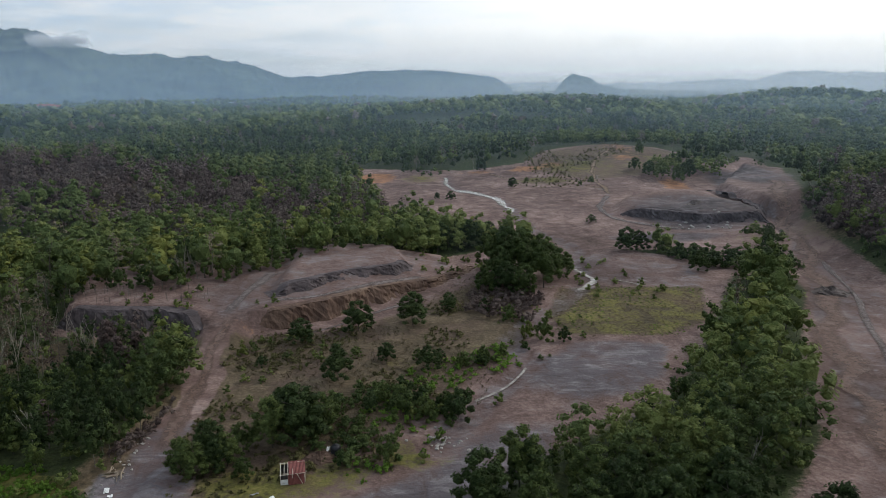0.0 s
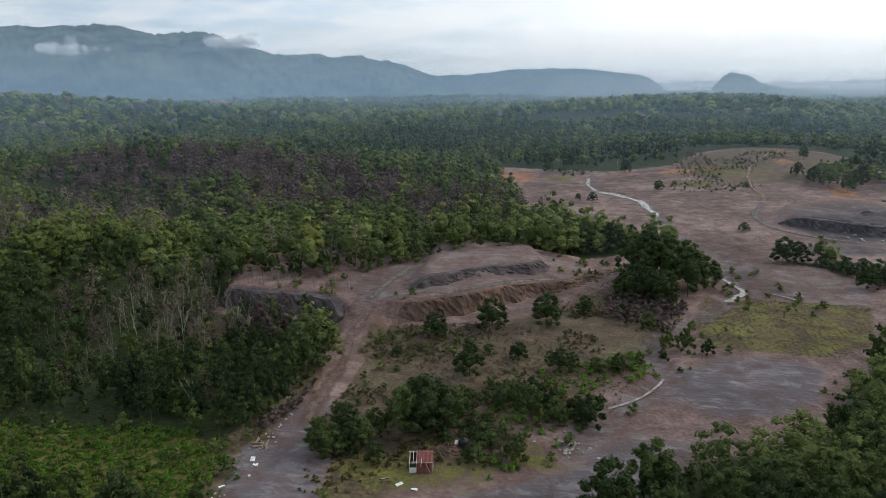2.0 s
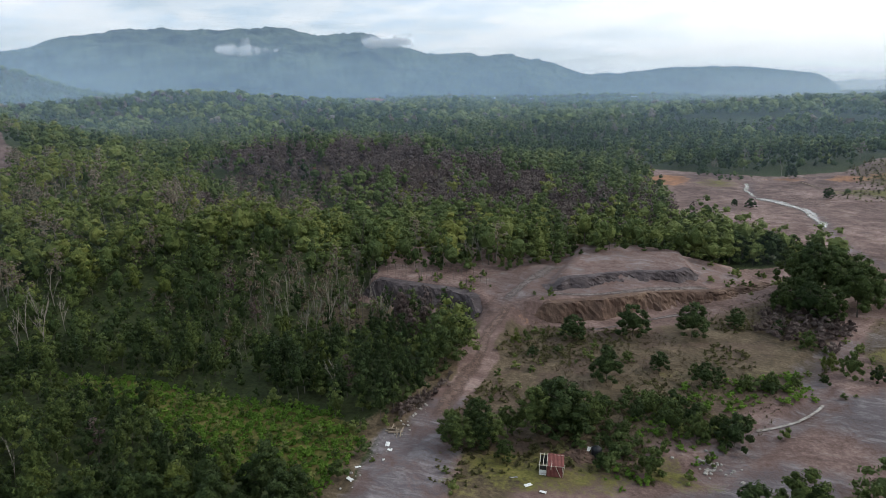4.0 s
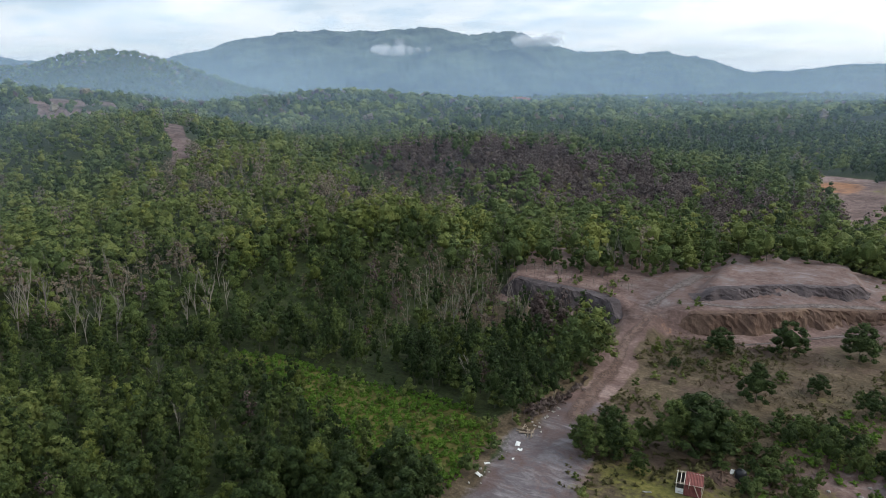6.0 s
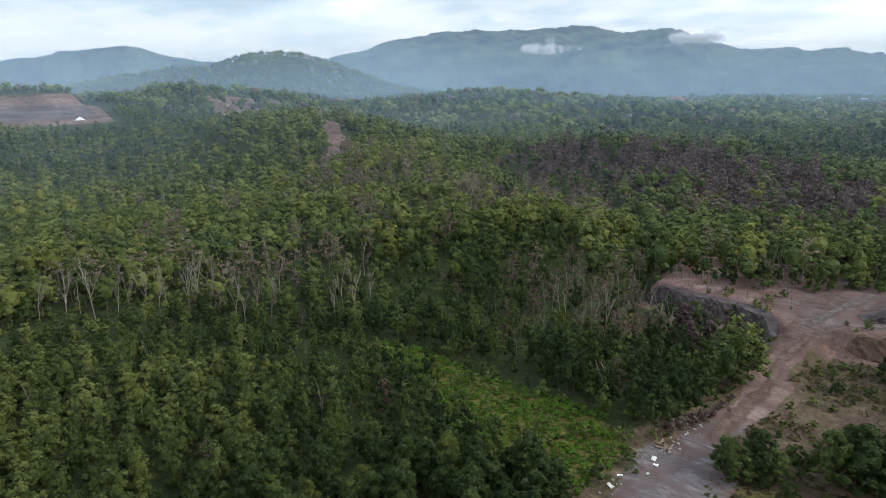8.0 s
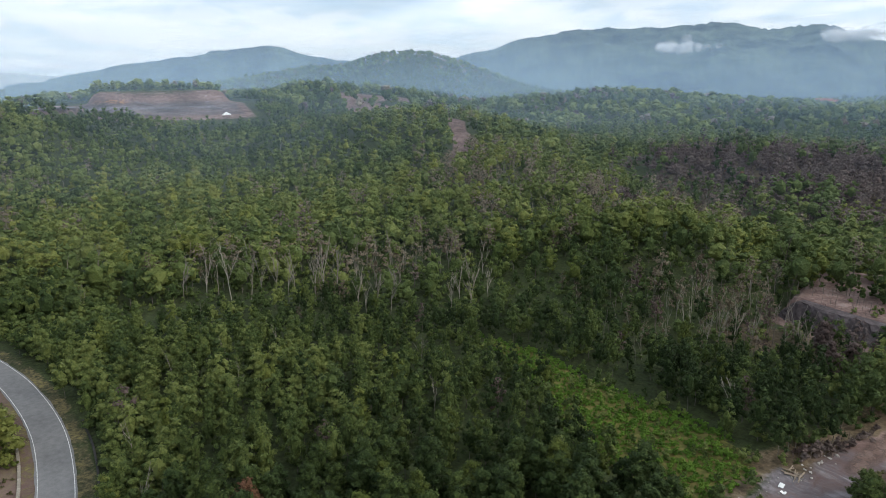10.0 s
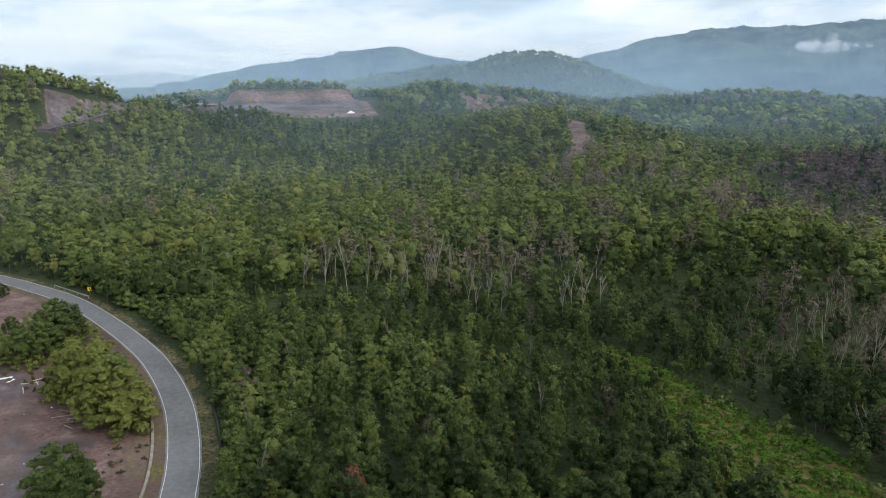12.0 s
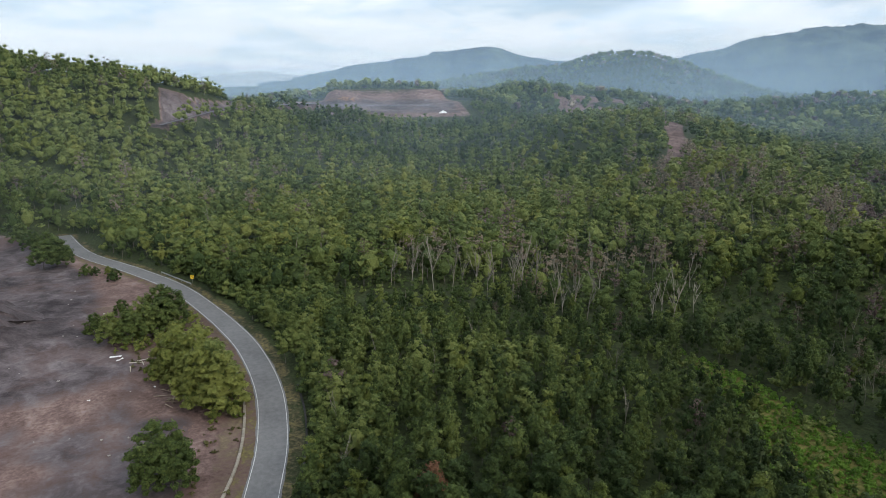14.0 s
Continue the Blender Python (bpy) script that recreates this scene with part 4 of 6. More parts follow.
def plant_forest():
    # nearest trees: things of their own; slim plantation trees towards the road, broader ones about the workings
    x, y, g = forest_points(3.3, 52, 150, 24, 118, 1)
    x2, y2, _ = forest_points(5.0, 48, 128, -42, 24, 2)
    slim = np.concatenate([np.ones(len(x), bool), np.zeros(len(x2), bool)])
    x, y = np.concatenate([x, x2]), np.concatenate([y, y2])
    s, d = species(x, y, g), np.hypot(x, y)
    h = np.where(slim, g.uniform(6.8, 10.2, len(x)), g.uniform(8.5, 12.5, len(x))) * (0.92 + 0.14 * lumps(x, y, 24, 31)) * (1 - 0.45 * weight(x, y, LOW))
    # low tone for the slim near trees; shade zones darken it further
    turn, tone = g.uniform(0, 6.28, len(x)), np.clip(0.13 + 0.43 * (~slim) - 0.35 * weight(x, y, PAINTED_SHADE) + 0.45 * lumps(x, y, 22, 33) + g.normal(size=len(x)) * 0.25, 0, 1)
    order = np.argsort(d)
    solo = np.zeros(len(x), bool)
    solo[order[:225]] = True
    for i in np.nonzero(solo)[0]:
        if s[i] >= 3:
            plant(DEAD[i % 3], x[i], y[i], h[i] * 0.9, turn[i], "bleached leafless tree standing among green trees", "tree", "dead trees in the woodland")
        elif slim[i]:
            k = ((0, 2, 1)[i % 3], 2, 3)[s[i]]
            plant(SLIM[k], x[i], y[i], h[i], turn[i], ("slim green plantation tree with tufted crown", "slim green plantation tree with tufted crown",
                  "slim dark green plantation tree", "slim yellow-green plantation tree")[k], "tree", "trees of the near woodland")
        else:
            bank = (GREEN, DARK, YELLOW)[s[i]]
            plant(bank[i % len(bank)], x[i], y[i], h[i], turn[i], ("green broadleaf tree with rounded puffy crown",
                  "dark green broadleaf tree with dense crown", "yellow-green broadleaf tree with thin crown")[s[i]], "tree", "trees of the near woodland")
    bands = []
    for sel, lod in ((~solo & slim, -1), (~solo & ~slim, -2)):
        bands.append((x[sel], y[sel], g, h[sel], turn[sel], tone[sel], s[sel], lod))
    for seed, (step, r0, r1, b0, b1, hmin, hmax, lod) in enumerate([(4.9, 150, 300, 24, 113, 7, 11.5, 0), (4.8, 128, 300, -37, 24, 7, 12, 0), (6.4, 300, 700, -37, 88, 6.5, 11, 1), (9.0, 560, 700, 88, 113, 7.5, 12.5, 1),
                                                                    (9.5, 700, 1250, -37, 88, 8, 13, 2), (12, 1250, 1700, 46, 88, 7, 11, 2), (15, 1250, 2000, -37, 46, 8, 13, 2), (17, 1700, 2000, 46, 113, 8, 13, 2), (17, 700, 1700, 88, 113, 8, 13, 2)]):
        x, y, g = forest_points(step, r0, r1, b0, b1, 40 + seed)
        n = len(x)
        # tone lifted beyond the near woods, as haze would; sun and shade zones added
        tone = np.clip(0.70 - 0.13 * lod - 0.35 * weight(x, y, PAINTED_SHADE) + 0.5 * lumps(x, y, 55, 33) + 0.3 * weight(x, y, PAINTED_SUN) + g.normal(size=n) * 0.33, 0, 1)
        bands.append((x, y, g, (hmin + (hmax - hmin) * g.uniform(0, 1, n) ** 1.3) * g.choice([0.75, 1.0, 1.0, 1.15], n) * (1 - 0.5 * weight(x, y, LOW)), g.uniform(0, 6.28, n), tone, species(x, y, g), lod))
    # close woods on the hill beyond the road, which faces the open
    x, y, g = forest_points(4.7, 300, 560, 88, 113, 61)
    n = len(x)
    bands.append((x, y, g, 6 + 6 * g.uniform(0, 1, n) ** 1.3, g.uniform(0, 6.28, n), np.clip(0.55 + 0.45 * lumps(x, y, 50, 33) + g.normal(size=n) * 0.3, 0, 1), species(x, y, g), 1))
    x, y, g = forest_points(5.5, 4, 52, -181, 181, 79)
    bands.append((x, y, g, g.uniform(7, 10, len(x)), g.uniform(0, 6.28, len(x)), g.uniform(0, 1, len(x)), species(x, y, g), 2))
    x, y, g = forest_points(11, 30, 420, 118, 181, 77)
    x2, y2, _ = forest_points(11, 30, 420, -181, -42, 78)
    x, y = np.concatenate([x, x2]), np.concatenate([y, y2])
    bands.append((x, y, g, g.uniform(9, 13, len(x)), g.uniform(0, 6.28, len(x)), g.uniform(0, 1, len(x)), species(x, y, g), 2))
    # shrub layer under the near woods, mostly dark leaf to imitate shaded gaps
    x, y, g = forest_points(3.6, 50, 230, -36, 112, 91)
    n = len(x)
    m = g.uniform(0, 1, n) < 0.25
    low = [crown(g, 3, 7, 0.09, 0.42, 0.10, 0.9, size=0.2, fine=False) for _ in range(4)]
    for sel, mat in ((m, LEAF_GREEN), (~m, LEAF_DARK)):
        stuff_forest("undergrowth", x[sel], y[sel], g.uniform(1.5, 3.8, sel.sum()), g.uniform(0, 6.28, sel.sum()), g.uniform(0, 0.8, sel.sum()), low, mat, "leafy shrub layer beneath the woodland trees", "undergrowth")
    for x, y, g, h, turn, tone, s, lod in bands:
        for kind in range(7):
            m = s == kind
            r = np.random.default_rng(kind + 10 * (lod + 2))
            if kind in (4, 5):
                if lod == 2:
                    continue
                tpl = [bare_tree(r, 3, 0.0085, 3, 3) for _ in range(4)]
            elif lod == -2:
                tpl = [crown(r, 22, 18, 0.026, w, 0.16, 0.76, size=0.085, fine=False, heart=0.42) for w in (0.3, 0.34, 0.37, 0.32)]
            elif lod == -1:
                tpl = [crown(r, 13, 17, 0.025, w, 0.22, 0.8, size=0.08, fine=False) for w in (0.18, 0.2, 0.22, 0.19)]
            elif lod == 0:
                tpl = [crown(r, 8, 11, 0.034, w, 0.2, 0.8, size=0.1, fine=False) for w in (0.25, 0.3, 0.34, 0.28)]
            elif lod == 1:
                tpl = [crown(r, 4, 9, 0.047, w, 0.24, 0.8, size=0.14, fine=False) for w in (0.28, 0.34, 0.4, 0.32, 0.25)]
            else:
                tpl = [crown(r, 2, 4, 0.13, w, 0.4, 1.1, size=0.3, fine=False) for w in (0.34, 0.42, 0.5, 0.38)]
            if kind in (3, 6) and lod < 2:
                tpl = [crown(r, 8, 13, 0.03, w, 0.3, 0.42, size=0.10, fine=False, heart=0.22) for w in (0.16, 0.2, 0.25)]
                stuff_forest("dead_woodland", x[m], y[m], h[m] * 0.95, turn[m], tone[m], [bare_tree(r, 3, 0.0085, 3, 3) for _ in range(3)], DEADWOOD if kind == 6 else CHARRED, "bare limbs of withered trees in the woodland")
            if lod < 1 and kind not in (4, 5):
                tr = [trunk(r, 0.6, 0.011, 0, 3) for _ in range(2)]
                stuff_forest("woodland_trunks", x[m], y[m], h[m], turn[m], tone[m], tr, BARK, "slender grey trunks under the woodland crowns", "trunks")
            mat, label = MATS[kind]
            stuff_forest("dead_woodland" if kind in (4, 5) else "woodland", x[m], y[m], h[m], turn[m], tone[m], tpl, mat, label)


plant_forest()


# ---------------------------------------------------------------- single trees of the workings
def plant_rows(rows, bank, label, category, group, seed, wide=1.0):
    g = random.Random(seed)
    for k, (x, y, h) in enumerate(rows):
        plant(bank[k % len(bank)], x, y, h, g.uniform(0, 6.28), label, category, group, wide * g.uniform(0.9, 1.15))


FIELD_TREES = [(-29, 129, 5.7), (-18, 135, 7.4), (-7, 139, 8.0), (-11, 120, 4.0), (-3, 116, 5.0), (1, 148, 4.7)]
plant_rows(FIELD_TREES, DARK, "dark green round tree alone on dry grass", "tree", "single trees of the field", 1, 1.15)
plant_rows([(-19, 112, 7.1)], CONE, "dark green cone-shaped tree alone on dry grass", "tree", "single trees of the field", 2)
plant_rows([(-17, 122, 2.3), (-34, 118, 2.2), (-39, 123, 2.4), (-30, 121, 1.6)], SHRUB, "low green shrub on dry grass", "shrub", "shrubs of the field", 3)
HUT_TREES = [(-36, 83, 5.5), (-33, 86, 6.5), (-30, 84, 5.5), (-34, 81, 6.0), (-31, 83, 5.2), (-27, 81, 3.6), (-25, 89, 8.6), (-22, 91, 9.6), (-19, 94, 6.5), (-29, 88, 5.0), (-24, 93, 8)]
plant_rows(HUT_TREES, [GREEN[1], DARK[0], GREEN[2]], "green broadleaf tree in the clump behind the shack", "tree", "trees by the shack", 4, 1.1)
GULLY_SHRUBS = [(-8, 85, 4.6), (2, 98, 5.6), (-7, 99, 5.0), (-3, 97, 4.6), (-12, 100, 3.6), (-17, 98, 3.6), (-10, 103, 3.0), (-4, 102, 3.4), (-13, 94, 2.6),
                (0, 101, 3.2), (-21, 96, 3.0), (7, 119, 3.6), (3, 117, 3.2), (-1, 119, 3.0), (11, 121, 3.0), (-5, 120, 2.6)]
plant_rows(GULLY_SHRUBS, [SHRUB[0], SHRUB[1], SHRUB[0]], "leafy green shrub in the wet gully", "shrub", "shrubs along the gully", 5, 0.75)
STREAM_TREES = [(13, 180, 12.6), (17, 177, 14.0), (21, 170, 14.4), (25, 165, 13.3), (30, 172, 9.2), (15, 160, 9.0), (19, 156, 9.4), (10, 160, 8.2), (26, 177, 12),
                (14, 168, 11), (20, 180, 13), (33, 178, 6)]
plant_rows(STREAM_TREES, [GREEN[2], DARK[0], GREEN[3], GREEN[1]], "tall green tree in the clump beside the stream", "tree", "trees beside the stream", 6, 0.95)
plant_rows([(20, 130, 5.0), (24, 129, 3.4), (17, 133, 3.5), (14, 141, 4.0), (9, 147, 3.5)], SHRUB, "green bush at the edge of the grass", "shrub", "shrubs along the gully", 7, 0.8)
BANK_TREES = [(8, 206, 9.8), (-1, 206, 8.9), (-10, 210, 9.1), (3, 211, 8), (-5, 203, 7), (14, 212, 8), (-16, 214, 9), (18, 208, 7)]
plant_rows(BANK_TREES, DARK + GREEN, "green tree in the belt behind the spoil bench", "tree", "trees behind the bench", 8)
PIT_TREES = [(55, 201, 8.2), (59, 203, 6.5), (69, 179, 6.3), (79, 184, 5.2), (74, 182, 4.8), (84, 180, 5), (88, 176, 6), (106, 218, 3.7), (100, 206, 5), (96, 198, 5),
             (53, 242, 3.5), (32, 319, 5.3), (-3, 293, 3.2), (3, 290, 4.2), (92, 190, 5)]
plant_rows(PIT_TREES, DARK, "dark green tree on bare soil at the pit", "tree", "trees at the pit", 9, 1.15)
PIT_EDGE = [(20, 366, 7.6), (-20, 373, 7.1), (108, 490, 8), (109, 384, 7.9), (111, 323, 9), (106, 332, 9), (116, 330, 9), (102, 340, 8), (98, 352, 7), (121, 338, 9),
            (64, 320, 3), (70, 324, 4), (40, 330, 3)]
plant_rows(PIT_EDGE, DARK + GREEN, "green tree on the far bank of the pit", "tree", "trees at the pit", 10, 1.1)
LAYBY = [(-148, -36, 6), (-143, -32, 7.5), (-142, -28, 8), (-160, -33, 5), (-155, -28, 7), (-153, -24, 10), (-150, -21.5, 10), (-145, -25, 8), (-146, -22.5, 9),
         (-121, -19, 10), (-118, -16.5, 12), (-114, -13.5, 12.5), (-110, -10, 12), (-107, -9, 11), (-109, -12, 11.5), (-111, -14, 9.5), (-115, -9.5, 10), (-127, -18, 10), (-119, -13, 12)]
plant_rows(LAYBY[:9], [GREEN[1], BRIGHT[1], GREEN[3]], "green broadleaf tree at the edge of the gravel yard", "tree", "trees of the yard", 11, 1.08)
plant_rows(LAYBY[9:], [BRIGHT[0], BRIGHT[2], BRIGHT[0], BRIGHT[3]], "yellow-green roadside tree at the edge of the gravel yard", "tree", "trees of the yard", 15, 1.08)
plant_rows([(-87.4, -15.6, 10.2), (-85.2, -17.2, 7), (-84.4, -13.6, 8), (-89, -14, 7)], [GREEN[2], GREEN[0]], "bushy green tree on red soil beside the road", "tree", "trees of the yard", 12, 1.0)
plant_rows([(-209, -62, 9), (-211, -59, 9.5), (-228, -70, 8), (-214, -59, 8), (-210, -56.5, 7), (-237, -75.5, 8), (-226, -65, 8)], GREEN, "green tree between the yard and the road", "tree", "trees of the yard", 13, 1.2)
plant_rows([(-199.6, -49, 3.5), (-200, -46.8, 2.6), (-200.5, -43.5, 2.6), (-195, -41, 3.2), (-192, -41, 2.6)], SHRUB, "roadside shrub at the edge of the gravel yard", "shrub", "shrubs of the yard", 14, 1.0)


# ---------------------------------------------------------------- asphalt road
def ribbon(name, line, left, right, lift, mat, uneven=0.0, seed=0, step=1):
    """A strip that follows a line on the land, between two offsets from it."""
    g = np.random.default_rng(seed)
    V, F = [], []
    pts = [np.array(p) for p in line][::step]
    for k, p in enumerate(pts):
        a, b = pts[max(0, k - 1)], pts[min(len(pts) - 1, k + 1)]
        w = (b - a) / np.linalg.norm(b - a)
        n = np.array([-w[1], w[0]])
        for o in (left, right):
            V.append(tuple(p + n * (o + g.normal() * uneven)))
        if k:
            i = 2 * k
            F.append((i - 2, i - 1, i + 1, i))
    return mesh_from(name, on_land(V, lift), F, mat)


def asphalt_material():
    m, t, bsdf = material("worn_asphalt")
    pos = world_pos(t)
    a, b, c = noise_tex(t, pos, 0.12, 4), noise_tex(t, pos, 1.1, 5, 0.6), noise_tex(t, pos, 26, 3)
    f = math_node(t, "ADD", math_node(t, "ADD", math_node(t, "MULTIPLY", a, 0.35), math_node(t, "MULTIPLY", b, 0.4)), math_node(t, "MULTIPLY", c, 0.25))
    t.links.new(ramp(t, f, [(0.34, (0.108, 0.105, 0.105)), (0.5, (0.155, 0.151, 0.150)), (0.66, (0.205, 0.200, 0.196))]), bsdf.inputs["Base Color"])
    bsdf.inputs["Roughness"].default_value = 0.75
    bump(t, bsdf, c, 0.3, 0.02)
    return m


ASPHALT = asphalt_material()
LINE_PAINT = plain_material("worn_road_paint", (0.26, 0.26, 0.25), (0.62, 0.62, 0.60), 1.2, 0.7)
CONCRETE = plain_material("weathered_concrete", (0.19, 0.165, 0.13), (0.36, 0.32, 0.265), 1.5, 0.9)
ROAD_DENSE = smooth_line(ROAD, 1.5)
road = tagged(new("road", ribbon("road", ROAD_DENSE, -2.5, 2.5, 0.06, ASPHALT, 0.05)), "narrow curving two-lane road of worn grey asphalt", "road", kind="structure")
part("edge_line", ribbon("edge_line", ROAD_DENSE, 2.12, 2.23, 0.068, LINE_PAINT), road, "white painted edge line")
part("edge_line", ribbon("edge_line", ROAD_DENSE, -2.23, -2.12, 0.068, LINE_PAINT), road, "white painted edge line")


HILL_DENSE = smooth_line([at(b, d) for b, d, _ in HILL_ROAD], 3.0)
hill_road = tagged(new("road", ribbon("road", HILL_DENSE, -3.0, 3.0, 0.12, ASPHALT, 0.05)), "pale road climbing below the scraped hillside", "road", kind="structure")
part("edge_line", ribbon("edge_line", HILL_DENSE, 2.5, 2.7, 0.13, LINE_PAINT), hill_road, "white painted edge line")


# ---------------------------------------------------------------- see-through sheets for haze over the land
def veil_material(name, colour, thick, low, high):
    """See-through surface that stands in for haze or cloud; the sky lights it, and it thins out upwards."""
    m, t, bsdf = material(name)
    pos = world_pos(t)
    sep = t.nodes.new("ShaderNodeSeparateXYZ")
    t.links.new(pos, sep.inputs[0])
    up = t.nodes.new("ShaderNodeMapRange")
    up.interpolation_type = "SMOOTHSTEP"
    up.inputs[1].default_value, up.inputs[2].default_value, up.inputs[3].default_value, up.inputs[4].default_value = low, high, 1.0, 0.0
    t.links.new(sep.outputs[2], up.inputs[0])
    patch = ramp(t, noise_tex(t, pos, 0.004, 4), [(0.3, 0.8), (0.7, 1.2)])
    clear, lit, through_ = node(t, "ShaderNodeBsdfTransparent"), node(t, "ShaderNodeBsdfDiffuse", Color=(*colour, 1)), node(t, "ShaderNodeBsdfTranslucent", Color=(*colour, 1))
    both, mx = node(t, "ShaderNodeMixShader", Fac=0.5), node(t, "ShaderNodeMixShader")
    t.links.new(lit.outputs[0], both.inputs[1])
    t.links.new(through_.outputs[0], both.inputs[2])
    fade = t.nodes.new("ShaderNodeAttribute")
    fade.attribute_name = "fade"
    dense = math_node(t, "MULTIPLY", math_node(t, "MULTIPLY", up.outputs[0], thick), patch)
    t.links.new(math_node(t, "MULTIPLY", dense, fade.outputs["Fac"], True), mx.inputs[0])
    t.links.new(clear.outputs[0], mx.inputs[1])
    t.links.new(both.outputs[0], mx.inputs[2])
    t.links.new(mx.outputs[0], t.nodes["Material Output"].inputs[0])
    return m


# a curved upright sheet at one distance, added to imitate haze
def haze_sheet(r, thick, top, seed, b0=0, b1=360, colour=(0.54, 0.74, 0.95)):
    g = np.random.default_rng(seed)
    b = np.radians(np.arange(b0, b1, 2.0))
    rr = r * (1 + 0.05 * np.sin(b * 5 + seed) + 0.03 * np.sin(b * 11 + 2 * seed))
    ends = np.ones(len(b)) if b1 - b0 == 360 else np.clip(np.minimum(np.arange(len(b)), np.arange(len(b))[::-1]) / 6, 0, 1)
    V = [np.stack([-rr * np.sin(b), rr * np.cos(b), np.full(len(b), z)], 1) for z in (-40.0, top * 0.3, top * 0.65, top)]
    me = mesh_from("mist", np.concatenate(V), grid_faces(4, len(b), b1 - b0 == 360), veil_material("haze_veil", colour, thick, 20.0, top), {"fade": ("FLOAT", np.tile(ends, 4))}, True)
    tagged(new("mist", me), "curved see-through sheet standing in for haze over the woods", "mist", kind="stuff")


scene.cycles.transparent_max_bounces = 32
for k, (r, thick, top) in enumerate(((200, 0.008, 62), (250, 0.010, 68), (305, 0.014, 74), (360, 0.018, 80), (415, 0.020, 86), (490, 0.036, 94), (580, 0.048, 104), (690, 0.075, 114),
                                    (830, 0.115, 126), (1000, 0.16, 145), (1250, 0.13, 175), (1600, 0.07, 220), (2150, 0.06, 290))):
    haze_sheet(r, thick, top, k)
haze_sheet(1320, 0.22, 190, 25, 40, 94)
SUNWARD_HAZE = (0.93, 0.96, 1.0)      # paler sheet colour stands in for sunlight on the haze
haze_sheet(1250, 0.12, 62, 23, -62, 14, SUNWARD_HAZE)
haze_sheet(1900, 0.25, 70, 24, -62, 10, SUNWARD_HAZE)
haze_sheet(2700, 0.2, 70, 20, -62, 5, SUNWARD_HAZE)
haze_sheet(2800, 0.35, 150, 21, 84, 130)


def cloud(name, puffs, label):
    """A small cloud: overlapping soft lumps of mist."""
    V, F, n = [], [], 0
    g = np.random.default_rng(5)
    for x, y, z, r, flat in puffs:
        bm = bmesh.new()
        bmesh.ops.create_icosphere(bm, subdivisions=2, radius=1.0)
        v = np.array([p.co[:] for p in bm.verts])
        f = np.array([[p.index for p in q.verts] for q in bm.faces])
        bm.free()
        V.append(v * (r, r, r * flat) * (1 + 0.12 * g.normal(size=(len(v), 1))) + (x, y, z))
        F.append(f + n)
        n += len(v)
    me = mesh_from(name, np.concatenate(V), np.concatenate(F), CLOUD, {"fade": ("FLOAT", np.ones(n))}, True)
    tagged(new(name, me), label, "cloud")


CLOUD = veil_material("cloud_vapour", (0.95, 0.97, 1.0), 0.11, 2000.0, 3000.0)


def cloud_at(b0, b1, e0, e1, d, count, rmin, rmax, seed):
    g = random.Random(seed)
    out = []
    for _ in range(count):
        b, e = g.uniform(b0, b1), g.gauss((e0 + e1) / 2, (e1 - e0) / 4)
        x, y = at(b, d + g.uniform(-60, 60))
        out.append((x, y, rise(e, d), g.uniform(rmin, rmax), g.uniform(0.35, 0.6)))
    return out


cloud("cloud", cloud_at(26.6, 29.8, 2.2, 2.9, 2600, 80, 8, 30, 1), "white cloud caught on the mountain shoulder")
cloud("cloud", cloud_at(39.0, 41.3, 1.55, 2.5, 2300, 60, 5, 18, 2), "small white wisp of cloud below the mountain crest")
cloud("cloud", cloud_at(36.9, 39.2, 1.7, 2.3, 2300, 26, 4, 12, 3), "small white wisp of cloud below the mountain crest")


# ---------------------------------------------------------------- undergrowth, tufts
def scatter_in(poly, step, seed, keep=1.0):
    g = np.random.default_rng(seed)
    px, py = [p[0] for p in poly], [p[1] for p in poly]
    x, y = np.meshgrid(np.arange(min(px), max(px), step), np.arange(min(py), max(py), step))
    x, y = x.ravel() + g.uniform(-0.6, 0.6, x.size) * step, y.ravel() + g.uniform(-0.6, 0.6, y.size) * step
    k = (inside(x, y, poly) > 0) & (g.uniform(0, 1, len(x)) < keep)
    return x[k], y[k], g


def tuft(g, blades, spread=0.5, lean=0.5, wide=0.12):
    V, F = [], []
    for k in range(blades):
        a, o = g.uniform(0, 6.28), g.uniform(0, spread)
        b = np.array([o * math.cos(a), o * math.sin(a), 0.0])
        t = b + np.array([g.normal() * lean, g.normal() * lean, g.uniform(0.6, 1.1)])
        s = np.array([-math.sin(a), math.cos(a), 0]) * wide
        n = 3 * k
        V += [b - s, b + s, t]
        F.append((n, n + 1, n + 2))
    return np.array(V), np.array(F)


LEAF_GRASS = leaf_material("bright_herbs", (0.050, 0.105, 0.014), (0.105, 0.200, 0.026), (0.180, 0.290, 0.045))
LEAF_STRAW = leaf_material("dry_grass", (0.070, 0.052, 0.034), (0.130, 0.100, 0.062), (0.220, 0.185, 0.115), 0.15)
g0 = np.random.default_rng(90)
HERB = [crown(g0, 4, 9, 0.13, 0.7, 0.15, 0.9, size=0.2, fine=False) for _ in range(4)]
TUFT = [tuft(g0, 9) for _ in range(5)]


def cover(name, x, y, g, hmin, hmax, templates, mat, label, category):
    n = len(x)
    stuff_forest(name, x, y, g.uniform(hmin, hmax, n), g.uniform(0, 6.28, n), g.uniform(0, 1, n), templates, mat, label, category)


